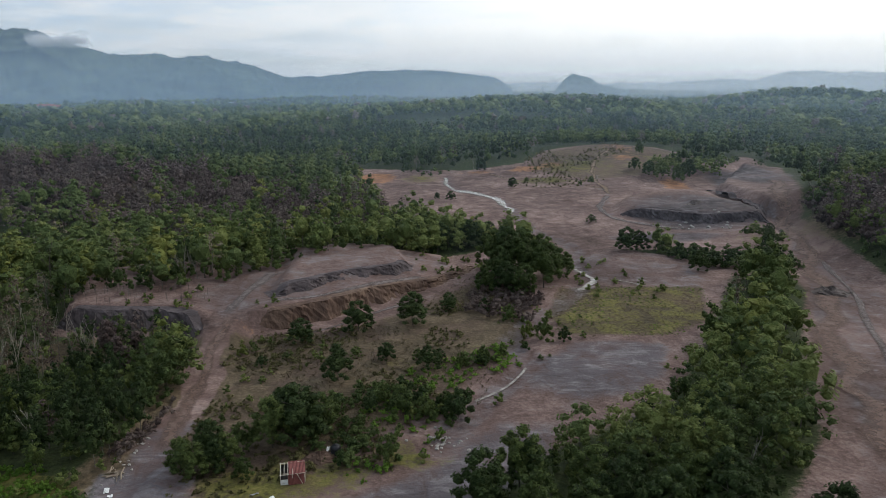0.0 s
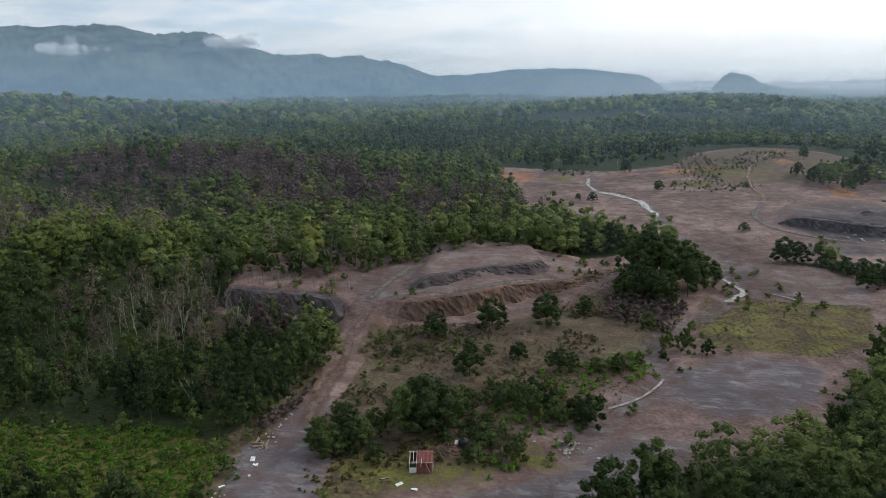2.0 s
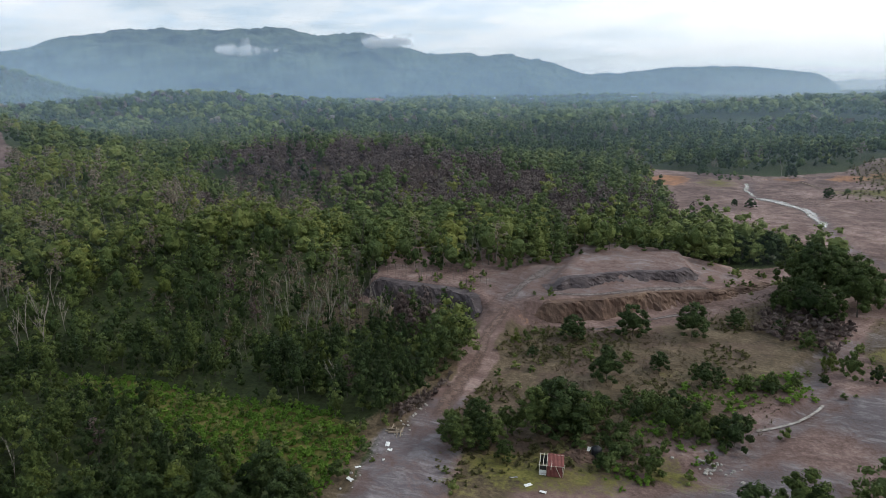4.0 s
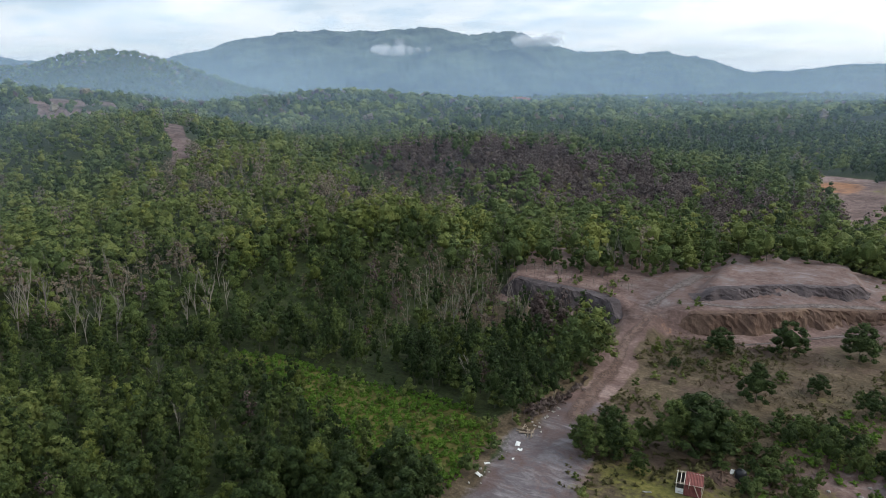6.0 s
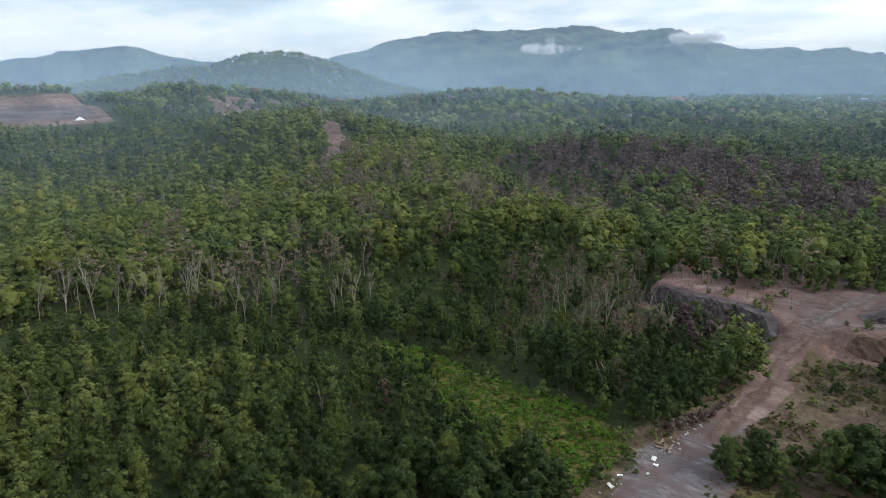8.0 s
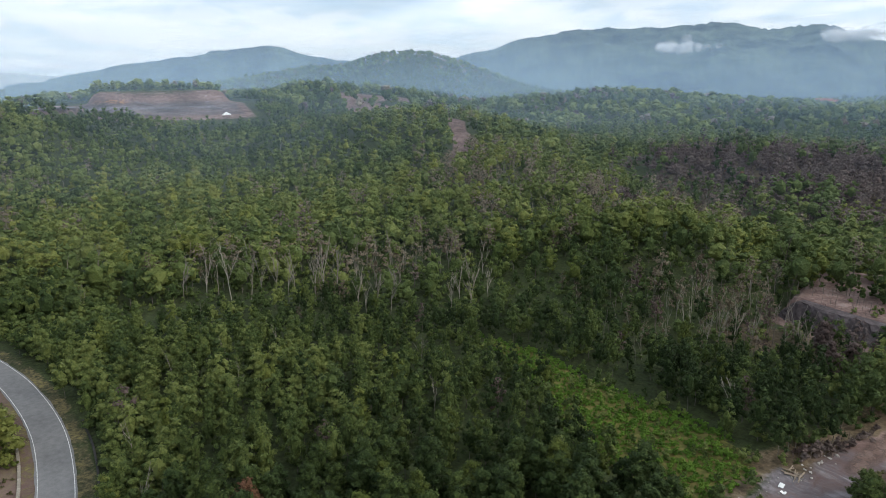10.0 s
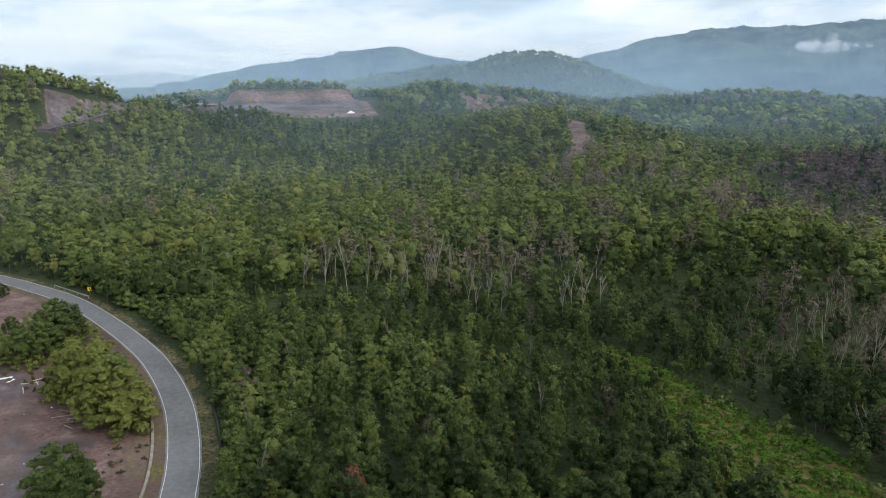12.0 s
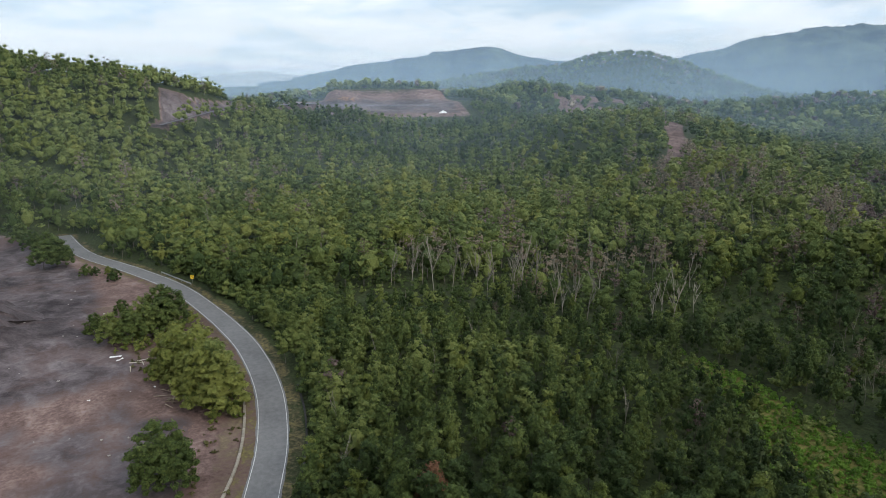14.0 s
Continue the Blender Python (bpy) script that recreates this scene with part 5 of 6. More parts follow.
x, y, g = scatter_in(GLADE, 0.95, 1, 0.95)
k = lumps(x, y, 9, 40) > -0.7
cover("glade_herbs", x[k], y[k], g, 0.4, 1.15, HERB, LEAF_GRASS, "bright green knee-high herbs filling the glade", "undergrowth")
k = g.uniform(0, 1, len(x)) < 0.10
cover("glade_bushes", x[k], y[k], g, 0.9, 2.2, [crown(g0, 5, 8, 0.07, 0.42, 0.10, 1.0, size=0.15, fine=False) for _ in range(3)], LEAF_GREEN, "green bushes dotted over the glade", "undergrowth")
x, y, g = scatter_in([(-42, 96), (-42, 132), (-22, 138), (-6, 154), (8, 176), (20, 150), (16, 128), (4, 100), (-10, 90), (-34, 92)], 0.9, 2, 0.8)
k = (lumps(x, y, 12, 41) > -0.1) & (along(x, y, TRACK_FINE) > 5)
cover("dry_grass_tufts", x[k], y[k], g, 0.3, 0.75, TUFT, LEAF_STRAW, "dry straw-coloured grass tufts on red soil", "grass")
x, y, g = scatter_in([(22, 132), (26, 166), (66, 166), (58, 140), (46, 131)], 1.0, 3, 0.8)
cover("meadow_grass", x, y, g, 0.25, 0.5, TUFT, LEAF_STRAW, "yellowish short grass of the meadow", "grass")
k = lumps(x, y, 8, 47) > 0.1
cover("meadow_grass", x[k], y[k], g, 0.25, 0.55, TUFT, LEAF_GRASS, "green short grass of the meadow", "grass")
x, y, g = scatter_in([(-28, 78), (-30, 94), (-14, 108), (8, 126), (22, 138), (26, 128), (14, 116), (4, 104), (0, 92), (-10, 80)], 1.5, 4, 0.8)
k = (lumps(x, y, 9, 43) > 0.0) & (along(x, y, STREAM_FINE) > 1.5)
cover("gully_herbs", x[k], y[k], g, 0.4, 1.4, HERB, LEAF_GRASS, "green weeds and low bushes along the gully", "undergrowth")
k = (lumps(x, y, 7, 44) > 0.35) & (along(x, y, STREAM_FINE) > 1.5)
cover("gully_bushes", x[k], y[k], g, 1.0, 2.6, [crown(g0, 6, 10, 0.1, 0.45, 0.15, 0.9, size=0.15) for _ in range(3)], LEAF_DARK, "dark green low bushes along the gully", "undergrowth")

LEAF_OLIVE = leaf_material("olive_scrub", (0.048, 0.048, 0.020), (0.105, 0.100, 0.040), (0.180, 0.165, 0.072), 0.15)
x, y, g = scatter_in([(-43, 96), (-44, 118), (-40, 134), (-22, 137), (-6, 152), (10, 172), (20, 150), (16, 128), (4, 106), (-4, 98), (-10, 84), (-34, 78)], 1.25, 5, 0.75)
k = (lumps(x, y, 10, 45) > -0.1) & (along(x, y, TRACK_FINE) > 3.0) & (along(x, y, STREAM_FINE) > 1.5)
cover("field_scrub", x[k], y[k], g, 0.35, 1.1, HERB, LEAF_OLIVE, "low olive-brown scrub scattered over the dry field", "undergrowth")
x, y, g = scatter_in([(-36, 72), (-37, 90), (-26, 95), (-8, 92), (-6, 84), (-16, 76), (-26, 72)], 1.2, 51, 0.7)
k = (np.hypot(x + 21, y - 80.5) > 4) & (along(x, y, TRACK_FINE) > 3.5) & (lumps(x, y, 8, 52) > -0.3)
cover("shack_grass", x[k], y[k], g, 0.3, 0.8, HERB, LEAF_OLIVE, "short olive grass and weeds round the shack", "grass")
x, y, g = scatter_in([(-48, 84), (-46, 96), (-45, 104), (-43.6, 104), (-44, 95), (-45.6, 86)], 0.9, 53, 0.8)
cover("track_scrub", x, y, g, 0.8, 2.0, [bare_tree(g0, 4, 0.03, 3, 2) for _ in range(3)] + HERB[:2], LEAF_DRY, "withered reddish scrub along the track", "undergrowth")
x, y, g = scatter_in(ROADSIDE, 1.6, 6, 0.7)
k = (along(x, y, ROAD_FINE) > 4.2) & (x > -158)
near = np.min(np.hypot(x[:, None] - [p[0] for p in LAYBY], y[:, None] - [p[1] for p in LAYBY]), axis=1) < 4.5
cover("roadside_bushes", x[k & near], y[k & near], g, 1.2, 3.6, [crown(g0, 5, 8, 0.07, 0.42, 0.10, 1.0, size=0.15, fine=False) for _ in range(3)], LEAF_YELLOW, "bright green bushes beneath the roadside trees", "undergrowth")
k &= ~near & (g.uniform(0, 1, len(x)) < 0.4)
cover("roadside_herbs", x[k], y[k], g, 0.3, 0.9, HERB, LEAF_OLIVE, "low olive herbs beside the road", "undergrowth")


def edge_growth():
    g = np.random.default_rng(66)
    x, y = g.uniform(-260, 190, 70000), g.uniform(-90, 300, 70000)
    x[:9000], y[:9000] = g.uniform(-200, -70, 9000), g.uniform(-50, 14, 9000)
    o = openness(x, y)
    d = np.hypot(x, y)
    b = np.degrees(np.arctan2(-x, y))
    k = (o > -5) & (o < 0.6) & (d > 45) & (d < 300) & (b > -40) & (b < 116) & (along(x, y, ROAD_FINE) > 7.0) & ((inside(x, y, YARD) < -11) | (b < 60))
    x, y = x[k][:1300], y[k][:1300]
    tpl = [crown(g, 5, 7, 0.06, 0.42, 0.10, 1.0, size=0.15) for _ in range(4)]
    m = g.uniform(0, 1, len(x)) < 0.55
    for sel, mat in ((m, LEAF_GREEN), (~m, LEAF_DARK)):
        cover("undergrowth", x[sel], y[sel], g, 1.4, 4.2, tpl, mat, "leafy bushes along the edge of the woods", "undergrowth")


edge_growth()
DEAD_ROW = [(-147, 66, 9), (-138, 72, 10), (-169, 30, 12), (-167, 35, 15), (-163, 40, 15), (-160, 44, 13), (-161, 47, 12), (-156, 49, 14), (-153, 51, 12), (-151, 59, 16), (-150, 62, 15), (-134, 60, 13),
            (-133, 62, 12), (-134, 65, 11), (-131, 67, 10), (-127, 83, 11), (-128, 87, 12), (-124, 89, 9), (-154, 145, 10), (-102, 58, 7), (-157, 54, 14), (-149, 56, 15)]
DEAD_SLOPE = [(-123, 78, 11), (-120, 81, 12), (-76, 108, 10), (-75, 111, 12), (-78, 107, 9), (-145, 135, 12), (-140, 139, 12), (-59, 88, 8), (-237, -18, 12), (-72, 112, 9),
              (-66, 118, 8), (-63, 121, 7), (-68, 124, 8)]
plant_rows(DEAD_ROW, DEAD, "tall bleached leafless tree standing among green trees", "tree", "dead trees in the woodland", 21)
plant_rows(DEAD_SLOPE, DEAD, "grey leafless tree on the wooded slope", "tree", "dead trees in the woodland", 22)


# ---------------------------------------------------------------- strips that run out into the ground beside them
def soft_ribbon(name, line, width, lift, mat, step, seed):
    """A strip on the land, five vertices across; the attribute "fade" falls to 0 at its edges and ends."""
    p = np.array(smooth_line(line, step))
    w = np.gradient(p, axis=0)
    w /= np.linalg.norm(w, axis=1)[:, None]
    run = np.concatenate([[0], np.cumsum(np.linalg.norm(np.diff(p, axis=0), axis=1))])
    zero = np.zeros_like(run)
    sway, swell = 0.4 * width * lumps(run, zero, 9.0, seed), 1 + 0.45 * lumps(run, zero, 5.0, seed + 1)
    V, T = [], []
    ends = np.clip(np.minimum(run, run[-1] - run) / (1.5 * width), 0, 1)
    for k in range(len(p)):
        for o, f in ((-1.0, 0.0), (-0.55, 0.75), (0.0, 1.0), (0.55, 0.75), (1.0, 0.0)):
            q = p[k] + np.array([-w[k, 1], w[k, 0]]) * (o * 0.72 * width * swell[k] + sway[k])
            V.append((q[0], q[1]))
            T.append(f * ends[k])
    return mesh_from(name, on_land(V, lift), grid_faces(len(p), 5, False), mat, {"fade": ("FLOAT", T)}, True)


def ragged_edge(t, bsdf, low, high, full=1.0):
    """Lets the ground beside a strip show through where the strip runs out."""
    fade = t.nodes.new("ShaderNodeAttribute")
    fade.attribute_name = "fade"
    n = noise_tex(t, world_pos(t), 0.9, 5, 0.7)
    f = math_node(t, "ADD", fade.outputs["Fac"], math_node(t, "MULTIPLY", math_node(t, "SUBTRACT", n, 0.5), 1.3))
    mx, clear = node(t, "ShaderNodeMixShader"), node(t, "ShaderNodeBsdfTransparent")
    t.links.new(ramp(t, f, [(low, 0.0), (high, full)]), mx.inputs[0])
    t.links.new(clear.outputs[0], mx.inputs[1])
    t.links.new(bsdf.outputs[0], mx.inputs[2])
    t.links.new(mx.outputs[0], t.nodes["Material Output"].inputs[0])


# ---------------------------------------------------------------- stream water
def water_material():
    m, t, bsdf = material("stream_water")
    pos = world_pos(t)
    n = noise_tex(t, pos, 0.8, 4)
    t.links.new(ramp(t, n, [(0.35, (0.15, 0.125, 0.105)), (0.65, (0.30, 0.27, 0.24))]), bsdf.inputs["Base Color"])
    bsdf.inputs["Roughness"].default_value = 0.22
    bsdf.inputs["Specular IOR Level"].default_value = 0.4
    bump(t, bsdf, noise_tex(t, pos, 3.0, 3), 0.15, 0.05)
    ragged_edge(t, bsdf, 0.40, 0.50)
    return m


WATER = water_material()


def stream(pts, width, seed):
    me = soft_ribbon("stream", pts, width, 0.2, WATER, 1.2, seed)
    tagged(new("stream", me), "shallow stream reflecting the pale sky across bare soil", "stream", kind="structure")


stream([(33, 162), (35, 166), (39, 172), (37, 178), (36, 184)], 1.8, 1)
stream([(27, 260), (26, 268), (24, 280), (21, 296), (14, 308), (4, 320)], 2.6, 2)
stream([(4, 320), (1, 336), (1, 357)], 1.6, 3)
stream([(4.6, 103.4), (7.8, 106.4), (11, 110), (14.1, 115.2), (15.0, 117.8)], 0.7, 4)
stream([(43, 172), (47, 169), (50, 166)], 0.6, 5)


# ---------------------------------------------------------------- dirt tracks
def track_soil(name, a, b, c):
    m, t, bsdf = material(name)
    pos = world_pos(t)
    n1, n2 = noise_tex(t, pos, 0.35, 6, 0.7, 0.8), noise_tex(t, pos, 2.2, 5, 0.65)
    f = math_node(t, "ADD", math_node(t, "MULTIPLY", n1, 0.65), math_node(t, "MULTIPLY", n2, 0.35))
    t.links.new(ramp(t, f, [(0.36, a), (0.5, b), (0.64, c)]), bsdf.inputs["Base Color"])
    bump(t, bsdf, n2, 0.5, 0.15)
    ragged_edge(t, bsdf, 0.25, 1.0, 0.85)
    return m


SOIL_RED = track_soil("rolled_red_soil", (0.085, 0.055, 0.045), (0.165, 0.108, 0.088), (0.26, 0.19, 0.162))
SOIL_TAN = track_soil("rolled_tan_soil", (0.14, 0.092, 0.062), (0.22, 0.155, 0.108), (0.32, 0.24, 0.18))
SOIL_GREY = track_soil("rolled_grey_soil", (0.090, 0.072, 0.068), (0.155, 0.128, 0.120), (0.255, 0.218, 0.207))


def dirt_track(line, width, mat, label, lift=0.08, step=2.0):
    tagged(new("dirt_track", soft_ribbon("dirt_track", line, width, lift, mat, step, len(line))), label, "dirt track", kind="structure")


dirt_track([(-41, 87), (-41.8, 96), (-41.8, 106), (-43.5, 115), (-45.2, 127), (-45.6, 137)], 2.6, SOIL_RED, "rutted red-brown track climbing to the spoil bench", 0.07, 1.2)
dirt_track([(-45.6, 136), (-45.4, 146), (-43.4, 157), (-41, 168)], 3.0, SOIL_GREY, "pale washed track over the spoil bench", 0.1, 1.2)
dirt_track([(106, 424), (98, 404), (83, 373), (76, 349), (73, 331), (74, 311), (73, 298)], 2.2, SOIL_TAN, "tan earth track over the sandy hillock", 0.35)
dirt_track([(24, 358), (27, 350), (32, 340), (48, 330), (67, 319), (74, 309)], 1.4, SOIL_TAN, "tan earth track along the foot of the hillock", 0.3)
dirt_track([(84, 226), (70, 238), (63, 248), (62, 268), (72, 296)], 2.2, SOIL_GREY, "pale rolled track round the pit", 0.25)
dirt_track([(60, 64), (66, 95), (78, 128), (91, 158), (104, 190), (114, 222), (128, 258), (146, 300)], 5.0, SOIL_RED, "broad rolled haul road of red-brown soil", 0.2)
dirt_track([(72, 64), (77, 100), (88, 132), (99, 160), (106, 186)], 1.3, SOIL_GREY, "pale wheel track beside the haul road", 0.22)
dirt_track([(-34, 132), (-26, 136), (-15, 147), (-6, 156)], 1.2, SOIL_GREY, "pale washed strip below the cut bank", 0.12, 1.0)
dirt_track([(-40, 143), (-28, 147), (-16, 157), (-4, 169)], 2.4, SOIL_GREY, "pale ledge along the spoil bench", 0.12, 1.0)


# bushes scattered over the workings
x, y, g = scatter_in(BASIN, 3.4, 8, 0.5)
k = (along(x, y, TRACK_FINE) > 4.5) & (lumps(x, y, 20, 61) > -0.05) & (inside(x, y, [(-16, 66), (4, 96), (26, 124), (66, 170), (80, 190), (60, 140), (10, 80)]) < 0) & (inside(x, y, BENCH_TOP) < -2)
cover("low_bushes", x[k], y[k], g, 0.7, 2.2, [crown(g0, 6, 12, 0.09, 0.45, 0.12, 0.9, size=0.14) for _ in range(3)], LEAF_GREEN, "low green bushes dotted over the workings", "undergrowth")
x, y, g = scatter_in(FAR_PIT, 5.0, 9, 0.55)
k = (lumps(x, y, 34, 62) > 0.42) & (along(x, y, STREAM_FINE) > 5) & (y > 335) & (inside(x, y, [(60, 215), (110, 215), (130, 300), (60, 300)]) < -3)
cover("pit_bushes", x[k], y[k], g, 0.8, 3.2, [crown(g0, 6, 12, 0.09, 0.5, 0.12, 0.9, size=0.14) for _ in range(3)], LEAF_DARK, "dark bushes dotted over the far clearing", "undergrowth")
x, y, g = scatter_in([(62, 203), (68, 186), (78, 178), (90, 176), (99, 178), (96, 192), (84, 192), (74, 200)], 2.0, 11, 0.8)
cover("bush_strip", x, y, g, 1.2, 4.2, [crown(g0, 6, 12, 0.08, 0.42, 0.1, 0.8, size=0.14) for _ in range(4)], LEAF_DARK, "strip of dark green bushes between the pit and the haul road", "undergrowth")
x, y, g = scatter_in([(94, 216), (106, 204), (108, 214), (102, 222)], 2.2, 13, 0.7)
cover("bush_strip", x, y, g, 1.0, 3.4, [crown(g0, 6, 12, 0.08, 0.42, 0.1, 0.8, size=0.14) for _ in range(4)], LEAF_GREEN, "green bushes beside the haul road", "undergrowth")
x, y, g = scatter_in([(-88, 126), (-88, 146), (-60, 153), (-52, 150), (-54, 128)], 1.8, 10, 0.7)
cover("dead_scrub", x, y, g, 1.0, 3.0, [bare_tree(g0, 3, 0.02, 3, 2) for _ in range(4)], CHARRED, "leafless grey scrub on the spoil bench", "undergrowth")
x, y, g = scatter_in([(4, 146), (10, 176), (24, 158), (18, 138)], 1.7, 12, 0.7)
cover("dry_scrub", x, y, g, 1.2, 3.4, [crown(g0, 5, 10, 0.10, 0.45, 0.12, 0.7, size=0.14) for _ in range(3)], LEAF_DRY, "dry purplish scrub below the stream trees", "undergrowth")

plant_rows([(-47, 168, 6.5)], YELLOW, "bright yellow-green tree at the edge of the bench", "tree", "trees behind the bench", 31, 1.2)
plant_rows([(-62, 158, 9), (-64, 160, 8), (-60, 160, 8)], DEAD, "pale grey leafless tree at the wood edge", "tree", "dead trees in the woodland", 32, 1.2)
LEAF_RUST = leaf_material("leaf_rust", (0.085, 0.042, 0.024), (0.190, 0.098, 0.056), (0.300, 0.180, 0.115), 0.1)
RUSTY = [proto_tree("tree", rng, LEAF_RUST, wide=0.2, base=0.2, size=0.09)]
WITHERED = [proto_tree("tree", rng, LEAF_DRY, wide=0.2, base=0.2, size=0.09)]
plant_rows([(-56, 112, 7), (-59, 115, 7.5), (-57, 119, 7), (-62, 118, 8), (-64, 122, 8), (-55, 123, 6)], WITHERED, "dry brown tree beside the spoil bench", "tree", "dead trees in the woodland", 33)
plant_rows([(-71, 17, 8.5), (-170, 247, 5), (-138, 246, 5), (-178, 248, 5)], RUSTY, "withered rust-brown tree among green trees", "tree", "dead trees in the woodland", 34)


# scorched brush on the burnt hill
def burnt_brush():
    g = np.random.default_rng(17)
    x, y = g.uniform(-300, 160, 60000), g.uniform(150, 460, 60000)
    k = (g.uniform(0, 1, len(x)) < weight(x, y, BURNT) - 0.15) & (openness(x, y) < -1)
    x, y = x[k][:2400], y[k][:2400]
    cover("scorched_brush", x, y, g, 2.0, 6.0, [crown(g, 3, 8, 0.075, 0.4, 0.1, 0.8, size=0.18, fine=False) for _ in range(4)], LEAF_DRY, "scorched maroon-brown brush covering the burnt hill", "undergrowth")


burnt_brush()

x, y, g = scatter_in(HILLOCK, 2.6, 14, 0.75)
k = lumps(x, y, 18, 63) > 0.0
tpl = [crown(g0, 5, 7, 0.07, 0.5, 0.12, 1.0, size=0.15, fine=False) for _ in range(3)]
cover("hillock_scrub", x[k], y[k], g, 0.6, 2.0, tpl, LEAF_OLIVE, "olive-green scrub over the sandy hillock", "undergrowth")
x, y, g = scatter_in([(100, 345), (112, 372), (140, 392), (158, 372), (135, 340)], 3.6, 15, 0.8)
cover("hillock_bushes", x, y, g, 2.0, 5.0, tpl, LEAF_GREEN, "green bushes on the flank of the hillock", "undergrowth")
x, y, g = scatter_in([(30, 322), (48, 345), (72, 340), (64, 318), (44, 314)], 2.6, 16, 0.7)
cover("pit_scrub", x, y, g, 0.5, 1.6, tpl, LEAF_OLIVE, "olive scrub at the foot of the hillock", "undergrowth")


# bushes along the crest over the scraped slope
g = np.random.default_rng(71)
b, d = np.radians(g.uniform(89.3, 99.0, 1500)), g.uniform(500, 620, 1500)
x, y = -d * np.sin(b), d * np.cos(b)
k = bare_cut(x, y) < 0.35
cover("crest_bushes", x[k], y[k], g, 2.5, 6.5, tpl, LEAF_GREEN, "green bushes along the crest over the scraped slope", "undergrowth")


# ---------------------------------------------------------------- cut faces of the workings
def face_material(name, a, b, c):
    m, t, bsdf = material(name)
    pos = world_pos(t)
    mp = node(t, "ShaderNodeMapping", Scale=(0.5, 0.5, 0.22))
    t.links.new(pos, mp.inputs[0])
    n1, n2, n3 = noise_tex(t, mp.outputs[0], 1.0, 6, 0.65, 0.8), noise_tex(t, pos, 0.12, 3), noise_tex(t, pos, 2.5, 4)
    f = math_node(t, "ADD", math_node(t, "ADD", math_node(t, "MULTIPLY", n1, 0.5), math_node(t, "MULTIPLY", n2, 0.35)), math_node(t, "MULTIPLY", n3, 0.15))
    t.links.new(ramp(t, f, [(0.36, a), (0.5, b), (0.64, c)]), bsdf.inputs["Base Color"])
    bump(t, bsdf, n1, 0.9, 0.6)
    return m


FACE_OCHRE = face_material("ochre_cut_earth", (0.055, 0.034, 0.027), (0.115, 0.072, 0.053), (0.215, 0.145, 0.105))
FACE_GREY = face_material("grey_cut_shale", (0.050, 0.040, 0.038), (0.105, 0.085, 0.078), (0.210, 0.175, 0.160))

# dark spoil colour; below the bench it also stands in for shade
FACE_DARK = face_material("dark_spoil_and_shade", (0.034, 0.027, 0.028), (0.075, 0.060, 0.062), (0.140, 0.118, 0.118))


def cut_face(line, height, mat, label, seed, lean=0.9, taper=6.0):
    """A dug bank along a line: ragged steep earth with runnels, and a lip on the ground above (on the left of the line)."""
    g = np.random.default_rng(seed)
    p = np.array(smooth_line(line, 0.7))
    rows = [(-0.9, -0.06), (-0.55, 0.1), (-0.15, 0.3), (0.15, 0.52), (0.45, 0.75), (0.75, 0.93), (1.1, 1.0), (2.9, 1.0)]
    run = np.concatenate([[0], np.cumsum(np.linalg.norm(np.diff(p, axis=0), axis=1))])
    V = []
    w = np.gradient(p, axis=0)
    w /= np.linalg.norm(w, axis=1)[:, None]
    n = np.stack([-w[:, 1], w[:, 0]], 1)
    foot, top = p - n * 1.2, p + n * 3.0
    z0, z1 = land(foot[:, 0], foot[:, 1]), land(top[:, 0], top[:, 1])
    z1 = np.convolve(np.pad(z1, 2, "edge"), np.ones(5) / 5, "valid")
    for k in range(len(p)):
        end = min(run[k], run[-1] - run[k])
        hh = max(0.3, (z1[k] - z0[k])) * min(1.0, 0.4 + end / taper)
        for i, (o, u) in enumerate(rows):
            wob = 0.0 if i == len(rows) - 1 else 0.9 * float(lumps(np.array([run[k]]), np.array([u * 2.0]), 3.1, seed)[0]) + 1.2 * float(lumps(np.array([run[k]]), np.array([0.0]), 11.0, seed + 3)[0]) + g.normal() * 0.16
            q = p[k] + n[k] * (o * lean + wob)
            V.append((q[0], q[1], z0[k] + hh * u + (g.normal() * 0.1 if 0 < i < 6 else 0) + (0.03 if i >= 6 else 0)))
    F = grid_faces(len(p), len(rows), False)
    me = mesh_from("cut_bank", V, F[:, ::-1], mat, None, False)
    tagged(new("cut_bank", me), label, "earth bank", kind="structure")


cut_face([(8, 185), (0, 170), (-11, 158), (-19, 150), (-28, 142), (-39, 134.5)][::-1], 4.7, FACE_OCHRE, "steep ochre earth bank cut along the lower bench", 1)
# darker earth colour imitates the shade on this bank
cut_face([(-50, 132.5), (-58, 137), (-70, 137.5), (-82, 137)][::-1], 4.7, FACE_DARK, "earth bank cut below the bench, coloured dark as if shaded", 2)
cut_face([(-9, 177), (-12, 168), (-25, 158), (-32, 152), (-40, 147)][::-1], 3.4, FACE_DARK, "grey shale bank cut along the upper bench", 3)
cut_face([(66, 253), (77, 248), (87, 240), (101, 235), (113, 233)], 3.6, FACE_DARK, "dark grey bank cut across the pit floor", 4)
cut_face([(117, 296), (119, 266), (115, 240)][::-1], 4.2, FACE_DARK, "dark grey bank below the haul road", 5)


